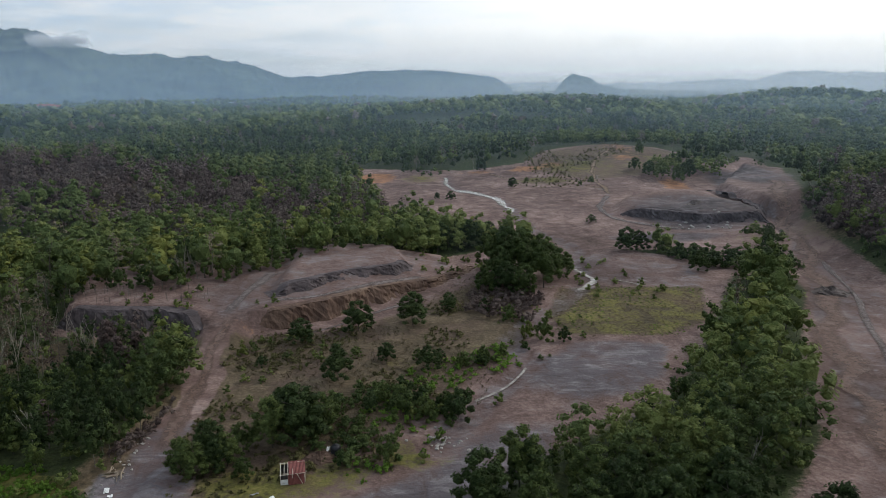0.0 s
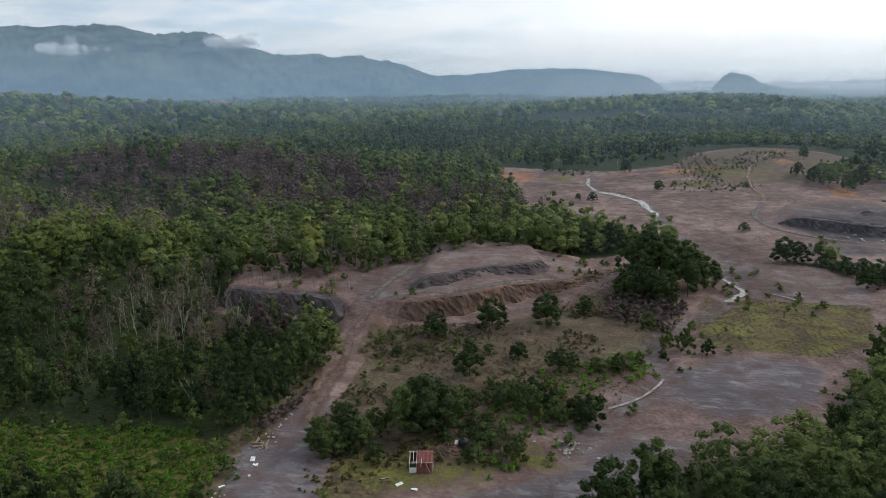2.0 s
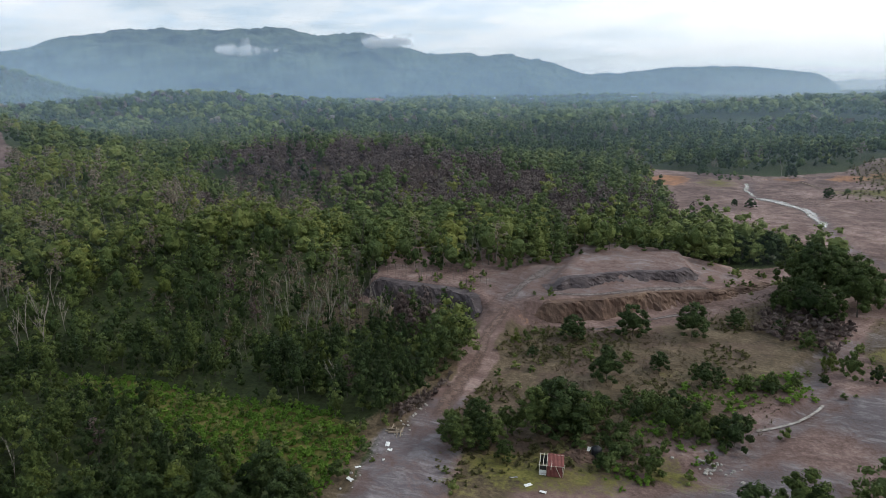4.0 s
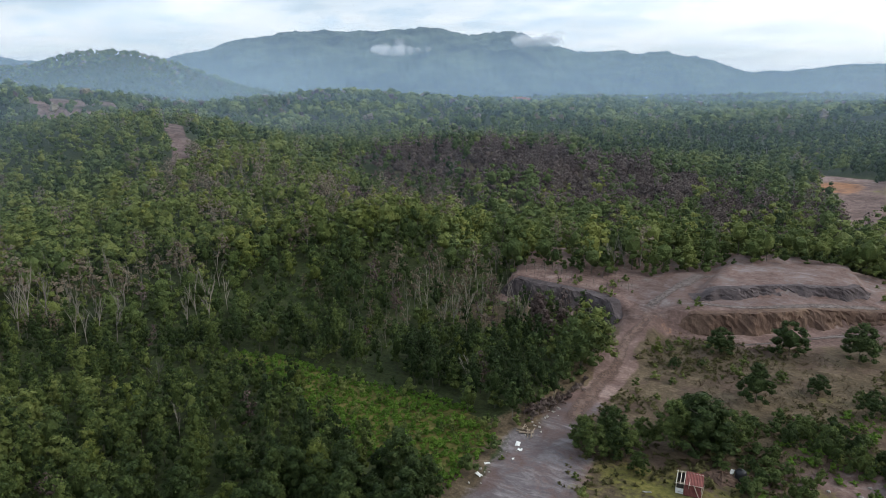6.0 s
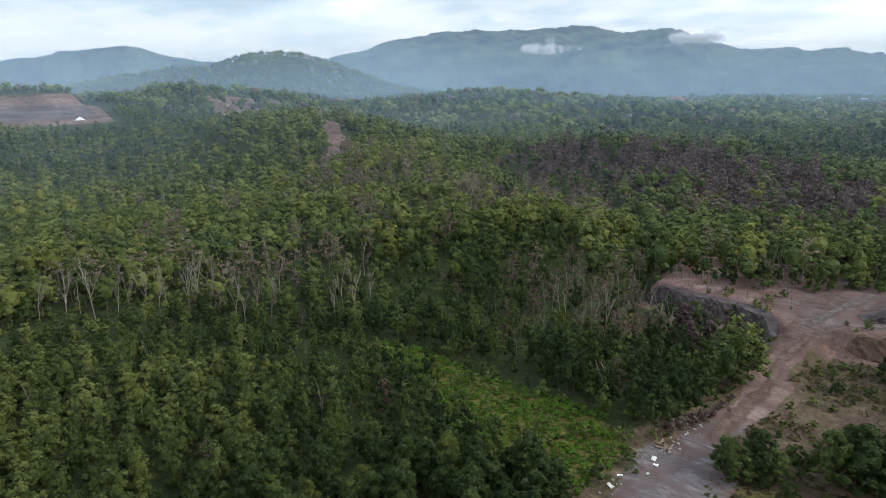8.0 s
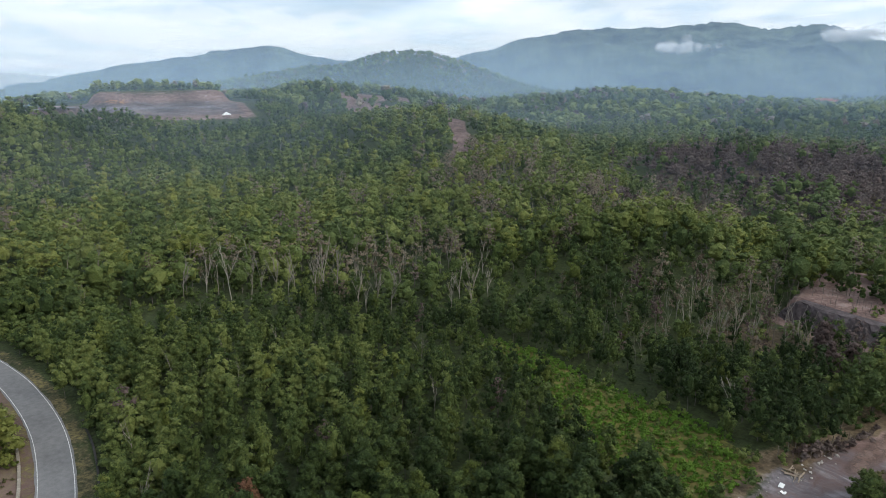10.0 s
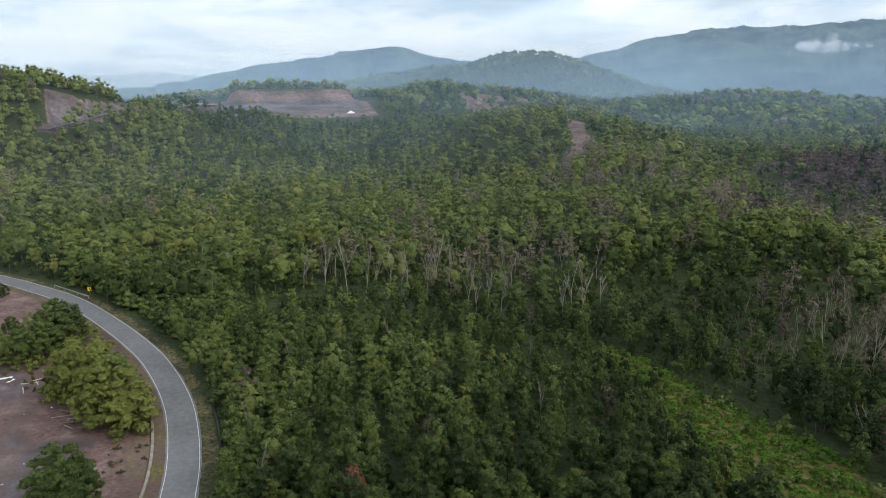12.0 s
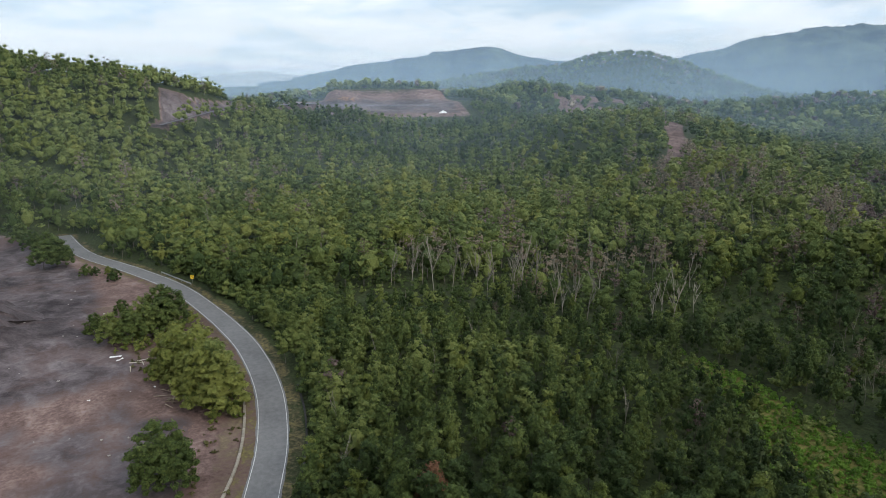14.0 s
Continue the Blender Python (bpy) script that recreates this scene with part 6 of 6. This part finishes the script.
# ---------------------------------------------------------------- helpers for small built things
def bm_box(bm, x0, y0, z0, x1, y1, z1, bevel=0.0):
    r = bmesh.ops.create_cube(bm, size=1.0)
    vs = r["verts"]
    bmesh.ops.scale(bm, vec=(x1 - x0, y1 - y0, z1 - z0), verts=vs)
    bmesh.ops.translate(bm, vec=((x0 + x1) / 2, (y0 + y1) / 2, (z0 + z1) / 2), verts=vs)
    if bevel:
        es = list({e for v in vs for e in v.link_edges})
        bmesh.ops.bevel(bm, geom=es, offset=bevel, segments=1, affect="EDGES")
    return vs


def bm_mesh(name, bm, mat):
    me = bpy.data.meshes.new(name)
    bm.to_mesh(me)
    bm.free()
    me.materials.append(mat)
    return me


def box_mesh(name, mat, *dims, bevel=0.02):
    bm = bmesh.new()
    bm_box(bm, *dims, bevel)
    return bm_mesh(name, bm, mat)


def corrugated(name, mat, w, l, waves, depth=0.03, slope=0.0, tilt=0.0):
    """A roofing sheet lying in x, y: waves across x; one solid skin with thickness."""
    n = waves * 4
    V, F = [], []
    for up in (0.0, 0.012):
        for j in (0, 1):
            for i in range(n + 1):
                V.append((w * (i / n - 0.5), l * (j - 0.5), depth * math.sin(i / 4 * 2 * math.pi) + slope * (j - 0.5) + tilt * (i / n - 0.5) + up))
    c = n + 1
    for i in range(n):
        F.append((i, i + 1, c + i + 1, c + i))
        F.append((2 * c + i, 3 * c + i, 3 * c + i + 1, 2 * c + i + 1))
        F.append((i, 2 * c + i, 2 * c + i + 1, i + 1))
        F.append((c + i, c + i + 1, 3 * c + i + 1, 3 * c + i))
    return mesh_from(name, V, F, mat)


TIN_RED = plain_material("rusty_red_tin", (0.13, 0.040, 0.036), (0.23, 0.085, 0.075), 1.2, 0.6, 0.2)
TIN_GREY = plain_material("galvanised_tin", (0.30, 0.29, 0.28), (0.52, 0.51, 0.50), 1.0, 0.45, 0.4)
TARP_WHITE = plain_material("white_tarpaulin", (0.62, 0.62, 0.60), (0.86, 0.86, 0.84), 0.9, 0.6)
TIMBER = plain_material("grey_timber", (0.16, 0.12, 0.09), (0.36, 0.29, 0.22), 2.0, 0.85)
PALE_TIMBER = plain_material("pale_sawn_timber", (0.38, 0.33, 0.26), (0.62, 0.57, 0.48), 2.0, 0.8)
BLACK_PLASTIC = plain_material("black_plastic", (0.012, 0.012, 0.014), (0.03, 0.03, 0.034), 2.0, 0.4)
DARK_VOID = plain_material("dark_board_and_void", (0.03, 0.028, 0.026), (0.06, 0.055, 0.05), 2.0, 0.8)
SIGN_YELLOW = plain_material("yellow_sign_face", (0.55, 0.36, 0.02), (0.68, 0.46, 0.04), 2.0, 0.5)
SIGN_BLACK = plain_material("black_sign_marking", (0.012, 0.012, 0.012), (0.025, 0.025, 0.025), 2.0, 0.5)
STEEL = plain_material("galvanised_steel", (0.32, 0.32, 0.33), (0.48, 0.48, 0.49), 2.0, 0.4, 0.8)
RUBBLE = plain_material("pale_rubble", (0.22, 0.20, 0.18), (0.46, 0.43, 0.39), 1.0, 0.9)


# ---------------------------------------------------------------- shack
def build_shack():
    """Scrap-tin shack on short posts, half roofed, with sheets leaning on its front."""
    e = new("shack")
    x0, y0 = -20.4, 81.0
    e.matrix_basis = pose(x0, y0, land1(x0, y0), 0, 0, 12) @ Matrix.Diagonal((0.8, 0.8, 0.74, 1))
    for px in (-1.9, 0.0, 1.9):
        for py, top in ((-1.4, 1.95), (1.4, 2.4)):
            part("post", box_mesh("post", PALE_TIMBER, px - 0.06, py - 0.06, -0.2, px + 0.06, py + 0.06, top), e)
    part("floor_deck", box_mesh("floor_deck", TIMBER, -2.0, -1.5, 0.35, 2.0, 1.5, 0.45), e)
    part("back_wall", box_mesh("back_wall", DARK_VOID, -1.95, 1.42, 0.45, 1.95, 1.48, 2.2), e)
    part("side_wall", box_mesh("side_wall", TIN_RED, 1.93, -1.4, 0.4, 1.98, 1.4, 1.9), e)
    part("white_sheet", box_mesh("white_sheet", TARP_WHITE, -1.95, -1.50, 0.05, -0.75, -1.46, 1.05, bevel=0.01), e, "white board leaning on the front")
    sheet = part("red_sheet", corrugated("red_sheet", TIN_RED, 2.6, 1.8, 12), e, "rusty red corrugated sheet")
    sheet.matrix_basis = pose(0.62, -1.5, 0.95, 76, 0, 0)
    # near-black panel imitates the shade inside the open bay
    board = part("dark_opening", box_mesh("dark_opening", DARK_VOID, -1.9, -1.40, 1.1, -0.75, -1.36, 1.85), e, "dark panel standing in for the shaded open front bay")
    roof = part("roof_sheet", corrugated("roof_sheet", TIN_RED, 2.7, 3.3, 12), e, "rusty maroon corrugated roof sheet")
    roof.matrix_basis = pose(0.75, 0.1, 2.28, 9, 1, 2)
    rafter_at = (-1.9, -1.3, -0.7, 0.1)
    for k, rx in enumerate(rafter_at):
        r = part("rafter", box_mesh("rafter", PALE_TIMBER, -0.05, -1.7, -0.05, 0.05, 1.7, 0.05), e)
        r.matrix_basis = pose(rx, 0, 2.24, 8, 0, 0)
    for py, z in ((-1.45, 1.95), (1.45, 2.40)):
        part("beam", box_mesh("beam", PALE_TIMBER, -2.1, py - 0.05, z, 2.1, py + 0.05, z + 0.1), e)
    brace = part("brace", box_mesh("brace", PALE_TIMBER, -0.05, -0.04, 0, 0.05, 0.04, 2.4), e)
    brace.matrix_basis = pose(1.6, -1.75, 0.1, 0, -22, 0)
    pipe = part("ladder", box_mesh("ladder", PALE_TIMBER, -0.3, -0.03, 0, -0.22, 0.03, 2.3), e, "pale leaning ladder")
    pipe.matrix_basis = pose(2.2, -1.6, 0.0, -14, 8, 0)
    tagged(e, "small scrap-tin shack with red sheets and bare rafters", "shack")


build_shack()


def lathe(name, profile, sides, mat):
    V, F = [], []
    for r, z in profile:
        for k in range(sides):
            a = 2 * math.pi * k / sides
            V.append((r * math.cos(a), r * math.sin(a), z))
    F = grid_faces(len(profile), sides, True)
    return mesh_from(name, V, F, mat, None, True)


def build_tank(x, y):
    e = new("water_tank")
    e.matrix_basis = pose(x, y, land1(x, y), 0, 0, 20)
    part("body", lathe("body", [(0.02, 0), (0.72, 0), (0.74, 0.25), (0.70, 0.3), (0.74, 0.36), (0.74, 0.7), (0.70, 0.76), (0.74, 0.82), (0.72, 1.2), (0.5, 1.42), (0.2, 1.5), (0.02, 1.5)], 20, BLACK_PLASTIC), e)
    part("lid", lathe("lid", [(0.02, 1.48), (0.24, 1.48), (0.24, 1.56), (0.02, 1.58)], 16, BLACK_PLASTIC), e)
    tagged(e, "black plastic water tank beside an earth mound", "water tank")


build_tank(-15.6, 87.2)


def heap(name, x, y, rx, ry, h, mat, label, category, seed):
    g = np.random.default_rng(seed)
    rings, sides = 7, 22
    V = [(x, y, h)]
    for i in range(1, rings + 1):
        u = i / rings
        for k in range(sides):
            a = 2 * math.pi * k / sides
            w = 1 + 0.15 * g.normal() * u
            V.append((x + rx * u * w * math.cos(a), y + ry * u * w * math.sin(a), -0.1 + h * (1 - u) ** 0.8 * (1 + 0.18 * g.normal())))
    V = on_land(V)
    F = [(0, 1 + k, 1 + (k + 1) % sides) for k in range(sides)]
    for i in range(rings - 1):
        for k in range(sides):
            a, b = 1 + i * sides + k, 1 + i * sides + (k + 1) % sides
            F += [(a, a + sides, b + sides), (a, b + sides, b)]
    tagged(new(name, mesh_from(name, V, F, mat)), label, category)


heap("earth_mound", -17.6, 86.2, 2.6, 1.9, 1.1, FACE_OCHRE, "reddish earth mound behind the shack", "mound", 1)
heap("earth_mound", 93, 158, 5.0, 3.0, 1.8, FACE_GREY, "dark soil mound beside the haul road", "mound", 2)
heap("earth_mound", 97, 262, 4.0, 2.4, 1.2, FACE_GREY, "dark soil mound on the pit floor", "mound", 3)
heap("gravel_mound", -158, -62, 17, 11, 5.0, FACE_DARK, "dark gravel spoil heap in the yard", "mound", 4)
heap("earth_mound", 102, 110, 6.0, 7.0, 1.6, FACE_OCHRE, "red soil mound beside the haul road", "mound", 5)


def sheet_scrap(x, y, w, l, mat, seed, label):
    """A crumpled sheet lying on the ground."""
    g = np.random.default_rng(seed)
    n = 5
    turn = g.uniform(0, 6.28)
    w, l = 0.7 * w, 0.7 * l
    V = []
    for j in range(n):
        for i in range(n):
            u, v = w * (i / (n - 1) - 0.5), l * (j / (n - 1) - 0.5)
            V.append((x + u * math.cos(turn) - v * math.sin(turn), y + u * math.sin(turn) + v * math.cos(turn), 0.05 + abs(g.normal()) * 0.07))
    base = on_land(V)
    V = np.concatenate([base, base + (0, 0, 0.02)])
    f = grid_faces(n, n, False)
    F = np.concatenate([f[:, ::-1], f + n * n])
    tagged(new("scrap_sheet", mesh_from("scrap_sheet", V, F, mat)), label, "scrap", "scrap lying about")


for k, (x, y, w, l, mat) in enumerate([(-22.3, 76.6, 1.5, 0.9, TARP_WHITE), (-20.1, 75.8, 1.3, 0.7, TARP_WHITE), (-16.9, 88.4, 2.0, 0.7, TARP_WHITE), (-24.6, 77.5, 1.6, 0.3, TIN_GREY),
                                      (-44.4, 68.6, 1.6, 0.8, TARP_WHITE), (-44.0, 78.4, 1.7, 0.9, TARP_WHITE), (-43.0, 77.2, 1.0, 0.7, TARP_WHITE), (-44.9, 71.5, 1.1, 0.5, TARP_WHITE),
                                      (-42.6, 74.6, 0.6, 0.5, TARP_WHITE), (-43.8, 84.6, 0.8, 0.5, RUBBLE), (-44.3, 90.2, 0.9, 0.6, RUBBLE), (-1.2, 90.5, 1.1, 0.5, RUBBLE),
                                      (-136.4, -30.3, 3.0, 1.2, TARP_WHITE), (-134.6, -29.2, 2.0, 0.6, TARP_WHITE), (-120, -21, 0.5, 0.4, TARP_WHITE), (-117.2, -31, 0.7, 0.5, TARP_WHITE)]):
    sheet_scrap(x, y, w, l, mat, k, ("crumpled white plastic sheet on the ground", "pale scrap board lying on the ground")[mat is not TARP_WHITE])


def rock_mesh(g, mat):
    bm = bmesh.new()
    bmesh.ops.create_icosphere(bm, subdivisions=1, radius=0.5)
    for v in bm.verts:
        v.co *= g.uniform(0.7, 1.2)
        v.co.z *= 0.6
    return bm_mesh("stone", bm, mat)


def rubble(spots, mat, label, group, seed, smin, smax):
    g = random.Random(seed)
    meshes = [rock_mesh(g, mat) for _ in range(5)]
    for x, y in spots:
        s = g.uniform(smin, smax)
        ob = new("stone", g.choice(meshes))
        ob.matrix_basis = Matrix.LocRotScale((x, y, land1(x, y) + 0.15 * s), Euler((0, 0, g.uniform(0, 6))), (s, s * g.uniform(0.6, 1), s))
        tagged(ob, label, "stone", group)


g = random.Random(3)
rubble([(-44.3 + g.gauss(0, 0.7), g.uniform(66, 92)) for _ in range(40)], RUBBLE, "pale broken rubble tipped along the track edge", "rubble along the track", 1, 0.15, 0.55)
rubble([(g.gauss(0, 1.6), g.gauss(91, 1.6)) for _ in range(30)], RUBBLE, "pale broken rubble beside the gully", "rubble by the gully", 2, 0.25, 0.8)
rubble([(g.uniform(78, 102), g.uniform(226, 246)) for _ in range(16)], RUBBLE, "pale boulder on the pit floor", "boulders in the pit", 3, 0.5, 1.6)
rubble([(g.uniform(-190, -95), g.uniform(-60, -18)) for _ in range(40)], RUBBLE, "pale stone on the gravel yard", "stones of the yard", 4, 0.2, 0.6)


def log_pile(x, y, count, seed, mat, label, lmin=1.5, lmax=4.0, spread=2.6):
    g = np.random.default_rng(seed)
    e = new("timber_pile")
    e.location = (x, y, land1(x, y))
    for k in range(count):
        V, F = [], []
        a, tilt, ln = g.uniform(0, 3.14), g.uniform(-0.12, 0.15), g.uniform(lmin, lmax)
        c = np.array([g.normal() * spread * 0.5, g.normal() * spread * 0.35, 0.12 + 0.5 * g.uniform(0, 1) ** 2])
        w = np.array([math.cos(a) * ln / 2, math.sin(a) * ln / 2, tilt * ln / 2])
        r = g.uniform(0.05, 0.13)
        limb(V, F, c - w, c + w, r, r * 0.8, 6)
        part("log", mesh_from("log", np.concatenate(V), F, mat), e)
    tagged(e, label, "timber")


log_pile(-113.7, -16.6, 26, 1, TIMBER, "tangled pile of cut grey branches on red soil")
log_pile(-131, -26, 5, 2, PALE_TIMBER, "few pale poles lying on the gravel", 1.0, 3.0, 4.0)
log_pile(-44.4, 82, 12, 3, TIMBER, "tangle of dead branches tipped beside the track", 1.0, 2.5, 2.0)


# ---------------------------------------------------------------- roadside
def chain(name, line, across, up, mat, label, category, step=2.0, gap=0.05):
    """A low wall or kerb of separate blocks that follow a line."""
    e = new(name)
    p = smooth_line(line, step)
    for k in range(len(p) - 1):
        a, b = np.array(p[k]), np.array(p[k + 1])
        ln, ang = np.linalg.norm(b - a) - gap, math.atan2(b[1] - a[1], b[0] - a[0])
        ob = part("block", box_mesh("block", mat, -ln / 2, -across / 2, -0.3, ln / 2, across / 2, up, bevel=0.03), e)
        c = (a + b) / 2
        ob.matrix_basis = pose(c[0], c[1], land1(*c), 0, 0, math.degrees(ang))
    tagged(e, label, category)


chain("kerb_wall", [(-76, -9.4), (-82.7, -7.8), (-90.6, -6.3), (-100.2, -5.6), (-112.5, -6.0), (-127.7, -8.2)], 0.42, 0.28, CONCRETE, "low weathered concrete kerb wall along the road verge", "kerb")
chain("drain_wall", [(-84, 2.2), (-93, 3.4), (-104, 3.8), (-114, 3.2)], 0.3, 0.35, DARK_VOID, "dark drain wall beside the road", "drain")


def road_sign(x, y, turn):
    e = new("road_sign")
    e.matrix_basis = pose(x, y, land1(x, y), 0, 0, turn)
    part("post", lathe("post", [(0.001, -0.2), (0.045, -0.2), (0.045, 2.1), (0.001, 2.1)], 8, STEEL), e)
    board = part("board", box_mesh("board", SIGN_YELLOW, -0.45, -0.06, 1.15, 0.45, -0.03, 2.15), e, "yellow bend marker board")
    for s in (1, -1):
        bar = part("chevron_bar", box_mesh("chevron_bar", SIGN_BLACK, -0.10, -0.072, -0.05, 0.10, -0.064, 0.50, bevel=0.0), board, "black chevron bar")
        bar.matrix_basis = pose(-0.12, 0, 1.65, 0, 38, 0) if s > 0 else pose(0.1, 0, 1.62, 0, 142, 0)
    tagged(e, "yellow bend marker sign with black chevron on post", "road sign", "bend signs")


road_sign(-185.5, -20.3, 75)
road_sign(-174.5, -12.5, 75)


def guard_rail(line, label):
    e = new("guard_rail")
    p = smooth_line(line, 2.5)
    V, F = [], []
    for k, q in enumerate(p):
        a, b = np.array(p[max(0, k - 1)]), np.array(p[min(len(p) - 1, k + 1)])
        w = (b - a) / np.linalg.norm(b - a)
        z = land1(*q)
        for o, u in ((0, 0.45), (0.05, 0.52), (0.0, 0.6), (0.05, 0.68), (0, 0.76)):
            V.append((q[0] - w[1] * o, q[1] + w[0] * o, z + u))
        post = part("post", box_mesh("post", STEEL, q[0] - 0.05, q[1] - 0.05, z - 0.2, q[0] + 0.05, q[1] + 0.05, z + 0.75, bevel=0), e)
    me = mesh_from("rail", V, grid_faces(len(p), 5, False), STEEL)
    ob = part("rail", me, e)
    ob.modifiers.new("thick", "SOLIDIFY").thickness = 0.01
    tagged(e, label, "guard rail")


guard_rail([(-183, -20.5), (-190, -25), (-197, -29.5)], "short grey steel guard rail on the outer bend")


# ---------------------------------------------------------------- far structures
def tent(x, y, w, h, label):
    e = new("marquee")
    e.matrix_basis = pose(x, y, land1(x, y), 0, 0, 70)
    V = [(0, 0, h)] + [(sx * w / 2, sy * w / 2, h * 0.5) for sx, sy in ((-1, -1), (1, -1), (1, 1), (-1, 1))] + [(sx * w / 2, sy * w / 2, h * 0.4) for sx, sy in ((-1, -1), (1, -1), (1, 1), (-1, 1))]
    F = [(0, 1 + k, 1 + (k + 1) % 4) for k in range(4)]
    for k in range(4):
        a, b = 1 + k, 1 + (k + 1) % 4
        F += [(a, a + 4, b + 4), (a, b + 4, b)]
    part("canopy", mesh_from("canopy", V, F, TARP_WHITE), e)
    for sx in (-1, 1):
        for sy in (-1, 1):
            part("pole", box_mesh("pole", STEEL, sx * w / 2 - 0.06, sy * w / 2 - 0.06, -0.3, sx * w / 2 + 0.06, sy * w / 2 + 0.06, h * 0.45), e)
    tagged(e, label, "tent", "marquees in the quarry")


tent(*at(75.35, 672), 7.0, 4.6, "white peaked marquee on the quarry terrace")
tent(*at(85.27, 720), 6.0, 4.4, "small white peaked marquee on the quarry terrace")

HOUSE_WALL = plain_material("pale_render", (0.55, 0.54, 0.52), (0.75, 0.74, 0.72), 0.5, 0.8)
ROOF_RED = plain_material("red_roof", (0.34, 0.085, 0.055), (0.46, 0.14, 0.09), 0.5, 0.7)
ROOF_PALE = plain_material("pale_metal_roof", (0.55, 0.57, 0.60), (0.78, 0.80, 0.82), 0.5, 0.5)


def house(x, y, w, l, h, roof, turn, label):
    e = new("house")
    e.matrix_basis = pose(x, y, land1(x, y) - 0.5, 0, 0, turn)
    walls = part("wall", box_mesh("wall", HOUSE_WALL, -w / 2, -l / 2, 0, w / 2, l / 2, h, bevel=0.1), e)
    o = 0.8
    V = [(-w / 2 - o, -l / 2 - o, h), (w / 2 + o, -l / 2 - o, h), (w / 2 + o, l / 2 + o, h), (-w / 2 - o, l / 2 + o, h), (-w / 2 - o, 0, h + w * 0.22), (w / 2 + o, 0, h + w * 0.22)]
    F3 = [(0, 1, 5), (0, 5, 4), (2, 3, 4), (2, 4, 5), (1, 2, 5), (3, 0, 4), (0, 3, 2), (0, 2, 1)]
    part("roof", mesh_from("roof", V, F3, roof), e)
    for k in (-0.3, 0.0, 0.3):
        part("window", box_mesh("window", DARK_VOID, k * w - 0.7, -l / 2 - 0.06, h * 0.35, k * w + 0.7, -l / 2 + 0.02, h * 0.75, bevel=0), e, "dark window")
    tagged(e, label, "house", "houses of the far village")


g = random.Random(11)
for b, d, w, l, h, red in HOUSES:
    house(*at(b, d), w, l, h, ROOF_RED if red else ROOF_PALE, b + g.uniform(-30, 30), "red-roofed house at the foot of the mountain" if red else "pale-walled house in the far village among trees")
